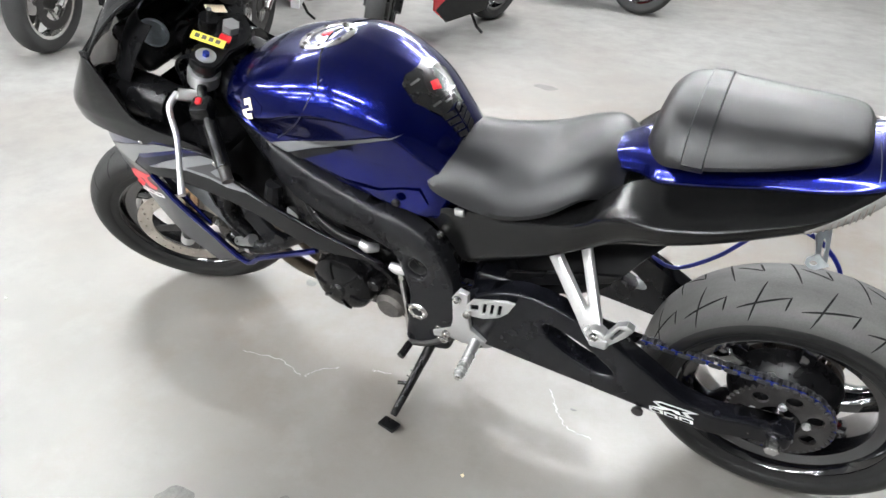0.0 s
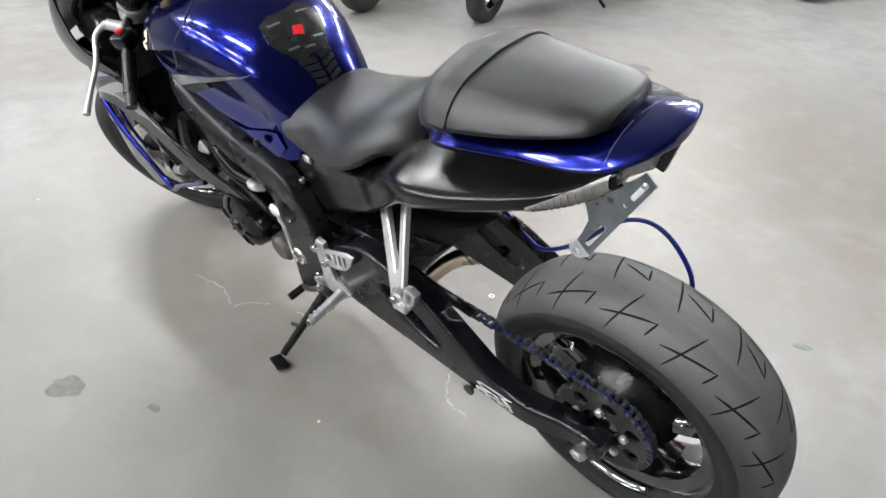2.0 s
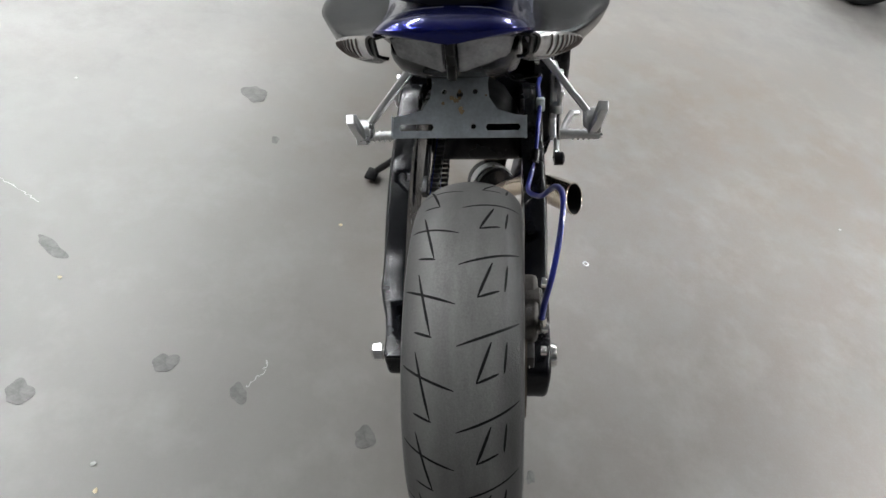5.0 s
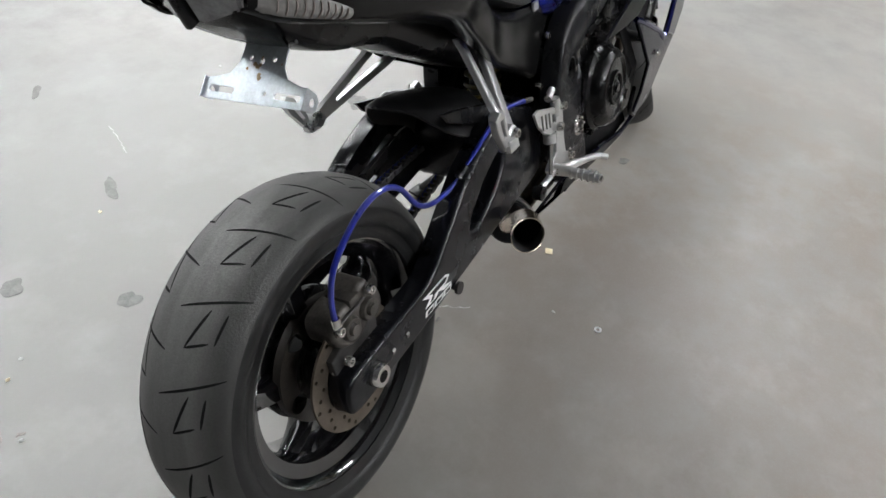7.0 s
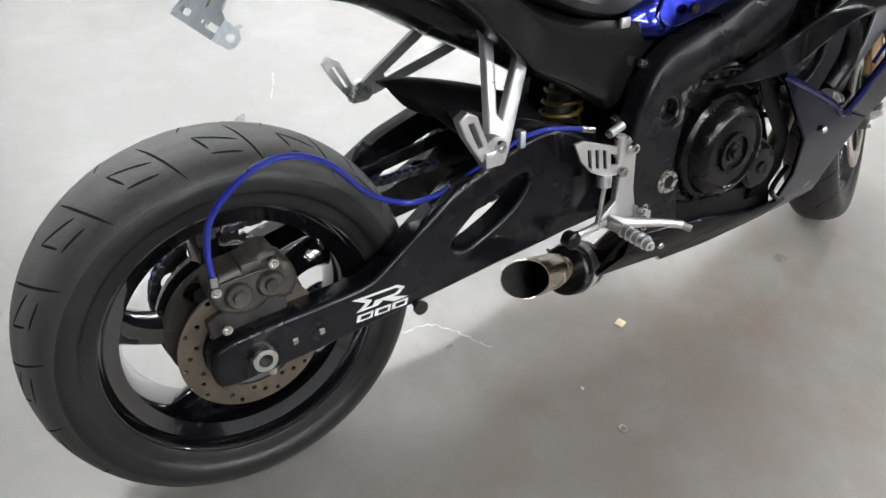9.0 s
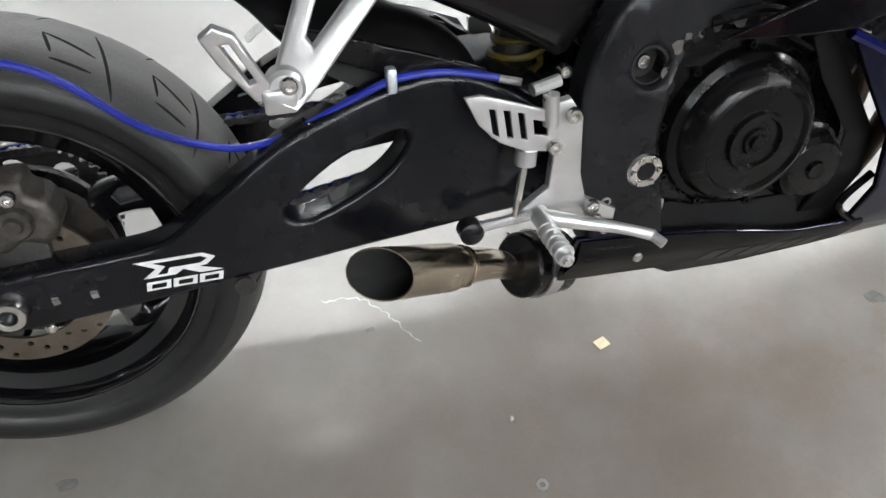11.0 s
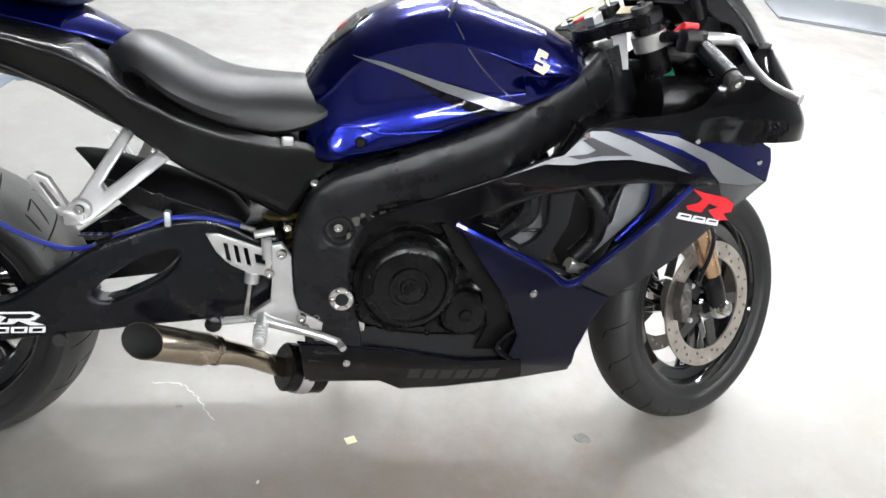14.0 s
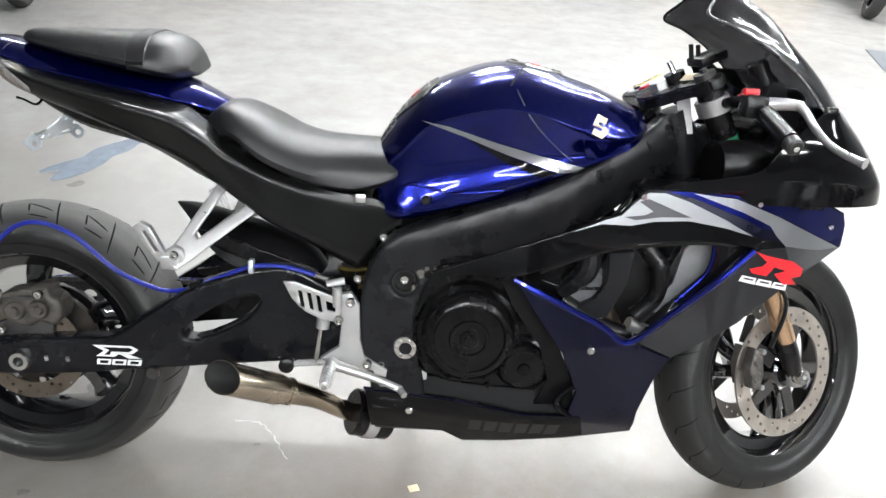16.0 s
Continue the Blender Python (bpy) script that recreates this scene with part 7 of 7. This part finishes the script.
# ---- other motorcycles in the hall ----
def far_wheel(root, x, R, half, rim_mat, spoked=False, disc_mat=None):
    c = (x, 0, R)
    w = new("wheel")
    w.parent = root
    prof = [(R * 0.72, -half * 0.8)] + [(R - 0.6 * half + 0.6 * half * math.cos(a), half * math.sin(a)) for a in (radians(-88 + 176 * i / 12) for i in range(13))] + [(R * 0.72, half * 0.8)]
    part("tyre", lathe(prof, 40, True, c), M_FARTYRE, w)
    part("rim", lathe([(R * 0.73, -half * 0.75), (R * 0.73, half * 0.75), (R * 0.66, half * 0.7), (R * 0.62, half * 0.3), (R * 0.62, -half * 0.3), (R * 0.66, -half * 0.7)], 40, True, c), rim_mat, w)
    if spoked:
        for i in range(28):
            a = 2 * math.pi * i / 28
            b = a + (0.35 if i % 2 else -0.35)
            part("spoke", tube([(x + 0.04 * math.cos(b), (0.03 if i % 2 else -0.03), R + 0.04 * math.sin(b)), (x + R * 0.65 * math.cos(a), 0, R + R * 0.65 * math.sin(a))], 0.003, 5), M_CHROME, w)
    else:
        for i in range(5):
            a = 2 * math.pi * i / 5 + 0.3
            part("spoke", tube([(x + 0.03 * math.cos(a), 0, R + 0.03 * math.sin(a)), (x + R * 0.35 * math.cos(a), 0, R + R * 0.35 * math.sin(a)), (x + R * 0.65 * math.cos(a), 0, R + R * 0.65 * math.sin(a))], [0.026, 0.016, 0.022], 8, 8), rim_mat, w)
    part("hub", disc(0.05, -half * 0.9, half * 0.9, 20, 0.008, c), M_DARKMETAL, w)
    for s in (-1, 1):
        part("brake_disc", lathe([(R * 0.34, s * half * 1.05), (R * 0.52, s * half * 1.05), (R * 0.52, s * half * 1.12), (R * 0.34, s * half * 1.12)], 32, True, c), disc_mat or M_DARKMETAL, w)
    return w


M_FARTYRE = paint("grey_tyre_rubber", (0.022, 0.022, 0.022), 0.75, 0, 0, 0.3, 12, 0.4, 120)


def far_bike(name, label, at, heading, lean, body, accent, style, group_name, steer=0):
    """A parked motorcycle that stands further off: wheels, fork, frame, engine, tank, seat, fairing or fenders and stand."""
    root = thing(name, label, "motorcycle", Matrix.Translation((*at, 0)) @ pose(0, 0, 0, 0, 0, heading) @ pose(0, 0, 0, -lean, 0, 0), group_name)
    sport = style == "sport"
    base = 1.42 if sport else 1.62
    rim = M_RIM if style in ("sport", "naked") else M_CHROME
    turn = Matrix.Translation((-0.10, 0, 0)) @ Matrix.Rotation(radians(steer), 4, "Z") @ Matrix.Translation((0.10, 0, 0))
    far_wheel(root, 0.0, 0.30 if sport else 0.32, 0.062 if sport else 0.065, rim, style == "spoked").matrix_basis = turn
    far_wheel(root, -base, 0.31, 0.09 if sport else 0.085, rim, style == "spoked")
    rk = 0.46 if sport else 0.62
    for s in (-1, 1):
        part("fork_leg", tube([(0, s * 0.10, 0.30), (-rk, s * 0.10, 0.92)], [0.028, 0.024], 12), M_SATIN if sport else M_CHROME, root, m=turn)
        part("handlebar", tube([(-rk, s * 0.08, 0.95), (-rk - 0.03, s * 0.22, 1.0), (-rk - 0.12, s * 0.36, 0.96)], 0.014, 8, 10), M_SATIN, root)
        part("grip", tube([(-rk - 0.05, s * 0.27, 0.985), (-rk - 0.12, s * 0.37, 0.958)], 0.018, 8), M_SATIN, root)
    def arch(bm, low, ahead):
        """Keep only the part of a round guard over the wheel."""
        bmesh.ops.delete(bm, geom=[v for v in bm.verts if v.co.z < low or v.co.x > ahead], context="VERTS")
        return bm

    part("engine", join(box((0.36, 0.34, 0.28), (-0.70, 0, 0.42), 0.05, 3), disc(0.10, -0.16, -0.21, 28, 0.02, (-0.74, 0, 0.42)), disc(0.10, 0.16, 0.21, 28, 0.02, (-0.74, 0, 0.42))), M_ENGINE if style in ("sport", "naked") else M_CHROME, root)
    part("frame_tube", tube([(-rk, 0, 0.85), (-0.85, 0, 0.70), (-1.0, 0, 0.45), (-base, 0, 0.31)], 0.04, 10, 16), M_FRAME, root)
    for s in (-1, 1):
        part("swing_arm", tube([(-0.95, s * 0.12, 0.42), (-base, s * 0.13, 0.31)], 0.026, 10), M_ALLOY if sport else M_CHROME, root)
    part("tank", loft([(-1.02, [(0, 0.86), (0.08, 0.84), (0.10, 0.80), (0.08, 0.76), (0, 0.75)]), (-0.85, [(0, 0.98), (0.12, 0.95), (0.16, 0.87), (0.13, 0.78), (0, 0.76)]), (-0.65, [(0, 1.0), (0.13, 0.97), (0.17, 0.89), (0.14, 0.80), (0, 0.78)]), (-0.48, [(0, 0.93), (0.08, 0.91), (0.11, 0.87), (0.09, 0.83), (0, 0.82)])], 10, 16), body, root)
    part("seat", loft([(-1.55, [(0, 0.95), (0.08, 0.94), (0.10, 0.91), (0.08, 0.88), (0, 0.87)]), (-1.30, [(0, 0.86), (0.10, 0.85), (0.14, 0.81), (0.10, 0.77), (0, 0.76)]), (-1.0, [(0, 0.82), (0.09, 0.81), (0.12, 0.78), (0.09, 0.74), (0, 0.73)])], 10, 14), M_VINYL, root)
    part("side_stand", tube([(-0.85, 0.14, 0.28), (-0.90, 0.24, 0.10), (-0.90, 0.30, 0.02 + 0.30 * math.tan(radians(lean)))], 0.011, 8), M_SATIN, root)
    if sport:
        for s in (-1, 1):
            bm = sheet([(-0.28, 0.80), (-0.10, 0.78), (-0.16, 0.62), (-0.30, 0.52), (-0.34, 0.30), (-0.50, 0.20), (-1.00, 0.22), (-1.02, 0.32), (-0.80, 0.40), (-0.62, 0.55), (-0.55, 0.78)], lambda x, z: -0.23 + 0.25 * max(0, x + 0.3), 0.008, [], 0.08)
            part("side_fairing", bm if s < 0 else mirrored(bm), body, root)
            low = sheet([(-0.36, 0.30), (-0.50, 0.195), (-1.00, 0.215), (-1.02, 0.325), (-0.80, 0.405), (-0.55, 0.42)], lambda x, z: -0.236, 0.006, [], 0.1)
            part("belly_panel", low if s < 0 else mirrored(low), M_GLOSS, root, "black lower fairing")
            part("indicator", box((0.05, 0.02, 0.035), (-0.26, s * 0.245, 0.56), 0.008), M_AMBER, root, "amber indicator lens")
        part("nose", loft([(-0.55, [(0, 1.02), (0.14, 0.98), (0.21, 0.90), (0.22, 0.80), (0, 0.78)]), (-0.20, [(0, 0.96), (0.12, 0.93), (0.19, 0.87), (0.20, 0.78), (0, 0.76)]), (0.05, [(0, 0.84), (0.06, 0.83), (0.10, 0.80), (0.10, 0.77), (0, 0.76)])], 10, 14), body, root)
        part("front_mudguard", arch(lathe([(0.325, -0.06), (0.335, 0.0), (0.325, 0.06), (0.318, 0.055), (0.327, 0.0), (0.318, -0.055)], 40, True, (0, 0, 0.30)), 0.44, 0.16), accent, root, m=turn)
        part("tail", loft([(-1.62, [(0, 0.98), (0.05, 0.97), (0.06, 0.95), (0.05, 0.93), (0, 0.92)]), (-1.35, [(0, 0.88), (0.10, 0.86), (0.12, 0.82), (0.08, 0.76), (0, 0.74)]), (-1.05, [(0, 0.78), (0.10, 0.76), (0.12, 0.72), (0.08, 0.66), (0, 0.64)])], 10, 14), body, root)
        part("silencer", tube([(-0.95, -0.16, 0.36), (-1.25, -0.22, 0.48), (-1.50, -0.23, 0.58)], [0.03, 0.05, 0.05], 16, 12), M_ALLOY, root)
    elif style != "naked":
        part("front_fender", arch(lathe([(0.350, -0.085), (0.365, 0.0), (0.350, 0.085), (0.342, 0.08), (0.356, 0.0), (0.342, -0.08)], 40, True, (0, 0, 0.32)), 0.30, 0.30), body, root, m=turn)
        part("headlamp", lathe([(0, 0), (0.09, 0.0), (0.095, 0.02), (0.07, 0.12), (0, 0.15)], 28, False), M_CHROME, root, m=Matrix.Translation((-0.42, 0, 0.86)) @ pose(0, 0, 0, 0, 0, 90))
        for s in (-1, 1):
            part("crash_bar", tube([(-0.45, s * 0.06, 0.68), (-0.42, s * 0.34, 0.55), (-0.48, s * 0.33, 0.32), (-0.55, s * 0.08, 0.26)], 0.016, 10, 24), M_CHROME, root)
            part("cylinder", join(*[lathe([(0.045, k * 0.016), (0.072, k * 0.016 + 0.004), (0.045, k * 0.016 + 0.008)], 20, True) for k in range(12)]), M_CHROME, root, m=Matrix.Translation((-0.70 + 0.09 * s, 0, 0.52)) @ pose(0, 0, 0, 90, -35 * s, 0))
            part("exhaust", tube([(-0.55, -0.17, 0.45 - 0.05 * s), (-0.62, -0.21, 0.28 - 0.04 * s), (-1.1, -0.22, 0.26 + 0.05 * s), (-1.75, -0.23, 0.30 + 0.05 * s)], [0.022, 0.024, 0.045, 0.045], 14, 24), M_CHROME, root)
            part("leg_shield", sheet([(-0.36, 0.95), (-0.22, 0.62), (-0.30, 0.26), (-0.50, 0.26), (-0.58, 0.62), (-0.52, 0.95)], lambda x, z: -0.24, 0.05, [], 0.2, 0, 0.012) if s < 0 else mirrored(sheet([(-0.36, 0.95), (-0.22, 0.62), (-0.30, 0.26), (-0.50, 0.26), (-0.58, 0.62), (-0.52, 0.95)], lambda x, z: -0.24, 0.05, [], 0.2, 0, 0.012)), accent, root)
        part("rear_fender", arch(lathe([(0.345, -0.10), (0.36, 0.0), (0.345, 0.10), (0.338, 0.095), (0.352, 0.0), (0.338, -0.095)], 40, True, (-base, 0, 0.31)), 0.28, 9), body, root)
    return root


M_CREAM = paint("cream_enamel", (0.62, 0.64, 0.66), 0.25, 0.0, 0.8, 0.06, 6)
G = "parked motorcycles"
far_bike("motorcycle", "red and black sports motorcycle parked on its side stand", (2.72, -2.76), 79, 10, M_REDPAINT, M_REDPAINT, "sport", G, 30)
far_bike("motorcycle", "black sports motorcycle parked on its side stand", (1.42, -5.05), 172, 10, M_GLOSS, M_GLOSS, "sport", G)
far_bike("motorcycle", "black motorcycle with chrome wire wheels", (1.30, -6.35), 168, 10, M_GLOSS, M_GLOSS, "spoked", G)
far_bike("motorcycle", "black sports motorcycle at the end of the row", (1.30, -8.4), 172, 10, M_GLOSS, M_GLOSS, "sport", G)
far_bike("motorcycle", "white cruiser motorcycle with a bright chrome engine", (3.33, -2.28), 118, 8, M_CREAM, M_WHITEPAINT, "cruiser", G, -10)
far_bike("motorcycle", "dark cruiser motorcycle with chrome fenders", (4.36, -1.60), 118, 8, M_CHROME, M_SATIN, "cruiser", G, -12)
far_bike("motorcycle", "dark naked motorcycle with a grey tyre", (5.20, -1.55), 118, 10, M_GLOSS, M_SATIN, "naked", G)
far_bike("motorcycle", "dark motorcycle parked at the end of the row", (5.92, -1.45), 118, 10, M_GLOSS, M_SATIN, "naked", G)
far_bike("motorcycle", "black motorcycle parked across the hall", (5.30, 5.72), 246, 8, M_GLOSS, M_GLOSS, "sport", G)
far_bike("motorcycle", "dark motorcycle standing by the far aisle", (-2.05, 4.15), -80, 8, M_DARKBLUE, M_GLOSS, "sport", G)

# cart, box, mat
cart = thing("tool_cart", "dark blue steel tool cart on castors", "cart", Matrix.Translation((2.75, 6.25, 0)))
M_CART = paint("dark_blue_enamel", (0.03, 0.045, 0.08), 0.35, 0.2, 0.3)
part("cabinet", box((0.85, 0.50, 0.70), (0, 0, 0.50), 0.015), M_CART, cart)
for k in range(3):
    dr = part("drawer", box((0.78, 0.02, 0.19), (0, -0.255, 0.28 + 0.22 * k), 0.006), M_CART, cart)
    part("handle", tube([(-0.3, -0.285, 0.34 + 0.22 * k), (0.3, -0.285, 0.34 + 0.22 * k)], 0.008, 8), M_CHROME, dr)
for x in (-0.36, 0.36):
    for y in (-0.19, 0.19):
        cs = part("castor_fork", box((0.03, 0.04, 0.08), (x, y, 0.11), 0.004), M_DARKMETAL, cart)
        part("castor_wheel", disc(0.05, -0.015, 0.015, 20, 0.004, (x, y, 0.05)), M_SATIN, cs)
crate = thing("cardboard_box", "large brown cardboard box with worn edges", "box", Matrix.Translation((4.70, 6.75, 0)) @ pose(0, 0, 0, 0, 0, 4))
M_CARD = paint("brown_cardboard", (0.42, 0.30, 0.19), 0.75, 0, 0, 0.12, 8, 0.2, 120)
part("carton", box((0.95, 0.55, 0.62), (0, 0, 0.31), 0.012), M_CARD, crate)
part("tape", box((0.954, 0.07, 0.002), (0, 0, 0.622), 0), M_PAPER, crate)
for s in (-1, 1):
    part("flap", box((0.93, 0.262, 0.006), (0, s * 0.136, 0.625), 0.002), M_CARD, crate)
M_MAT = paint("grey_steel_sheet", (0.20, 0.215, 0.235), 0.4, 0.5, 0, 0.15, 5)
mat_ob = thing("steel_sheet", "thin grey steel sheet lying on the floor", "sheet", Matrix.Translation((5.05, 3.75, 0.004)) @ pose(0, 0, 0, 0, 0, -18))
part("sheet", box((1.35, 0.95, 0.008), (0, 0, 0.002), 0.002), M_MAT, mat_ob)
part("edge_rib", box((1.33, 0.03, 0.014), (0, -0.45, 0.010), 0.003), M_MAT, mat_ob)

# ---- marks and litter on the floor ----
M_STAIN = paint("dark_oil_stain", (0.142, 0.137, 0.132), 0.42, 0, 0, 0.4, 40, 0, 200)
M_WET = paint("bluish_damp_patch", (0.17, 0.20, 0.245), 0.25, 0, 0.2, 0.25, 20)
M_CHALK = paint("white_scratch", (0.46, 0.455, 0.44), 0.7, 0, 0, 0.2, 80)


def blot(name, label, x, y, rx, ry, turn, mat, seed, ragged=0.25, n=40, h=0.0012):
    rnd = random.Random(seed)
    ph = [rnd.uniform(0, 6.28) for _ in range(5)]
    bm = bmesh.new()
    ring = []
    for i in range(n):
        a = 2 * math.pi * i / n
        k = 1 + ragged * sum(math.sin((j + 2) * a + ph[j]) / (j + 2) for j in range(5))
        ring.append(bm.verts.new((rx * k * math.cos(a), ry * k * math.sin(a), h)))
    bm.faces.new(ring)
    made = bmesh.ops.extrude_face_region(bm, geom=list(bm.faces))
    for g in made["geom"]:
        if isinstance(g, bmesh.types.BMVert):
            g.co.z -= h * 0.9
    ob = obj_of(name, bm, mat)
    ob.matrix_basis = Matrix.Translation((x, y, 0)) @ pose(0, 0, 0, 0, 0, turn)
    return tagged(ob, label, "stain", "floor stains")


for k, (x, y, rx, ry, turn) in enumerate(STAINS):
    blot("floor_stain", "small dark oil stain on the concrete", x, y, rx, ry, turn, M_STAIN, k)
blot("damp_patch", "bluish damp patch on the concrete", -0.56, 1.60, 0.24, 0.08, 58, M_WET, 91, 0.5)
blot("damp_patch", "bluish damp patch on the concrete", -0.30, 1.92, 0.16, 0.05, 50, M_WET, 92, 0.5)


M_SCUFF = paint("reddish_rubbed_scuff", (0.235, 0.205, 0.190), 0.5, 0, 0, 0.35, 60, 0, 200)
for k in range(16):
    rnd = random.Random(200 + k)
    blot("floor_scuff", "faint reddish scuff rubbed into the concrete", -0.40 + rnd.gauss(0, 0.055), 0.44 + rnd.gauss(0, 0.05), rnd.uniform(0.006, 0.022), rnd.uniform(0.003, 0.007), rnd.uniform(-30, 70), M_SCUFF, 300 + k, 0.5)


def scratch(pts, w=0.0013):
    rnd = random.Random(len(pts) + int(pts[0][0] * 1000))
    line = spline([(x, y, 0.0005) for x, y in pts], 9 * len(pts))
    line = [Vector((p.x + rnd.uniform(-0.004, 0.004), p.y + rnd.uniform(-0.004, 0.004), p.z)) for p in line]
    bm = tube(line, [w * rnd.uniform(0.3, 1.4) for _ in line], 6, 2 * len(line))
    bmesh.ops.scale(bm, vec=(1, 1, 0.25), verts=bm.verts)
    tagged(obj_of("floor_scratch", bm, M_CHALK), "thin pale scratch in the concrete", "scratch", "floor scratches")


for line in SCRATCHES:
    scratch(line)
pap = obj_of("paper_scrap", box((0.026, 0.020, 0.0008), (0, 0, 0.0025), 0.0002), M_PAPER)
pap.matrix_basis = Matrix.Translation((0.842, -0.186, 0)) @ pose(0, 0, 0, 0, 6, 20)
tagged(pap, "small tan scrap of paper on the floor", "paper")
wr = obj_of("washer", lathe([(0.005, -0.001), (0.0095, -0.001), (0.0095, 0.001), (0.005, 0.001)], 20), M_ALLOY)
wr.matrix_basis = Matrix.Translation((0.645, -0.402, 0.0012)) @ pose(0, 0, 0, 90, 0, 0)
tagged(wr, "small bright steel washer on the floor", "washer")
for k, (x, y) in enumerate(CHIPS):
    rnd = random.Random(k)
    bm = bmesh.new()
    bmesh.ops.create_icosphere(bm, subdivisions=1, radius=0.0055)
    for v in bm.verts:
        v.co *= rnd.uniform(0.6, 1.3)
        v.co.z *= 0.4
    ch = obj_of("concrete_chip", bm, M_CHALK if k % 3 else M_PAPER)
    ch.location = (x, y, 0.003)
    tagged(ch, "tiny pale chip of debris on the floor", "debris", "floor chips")
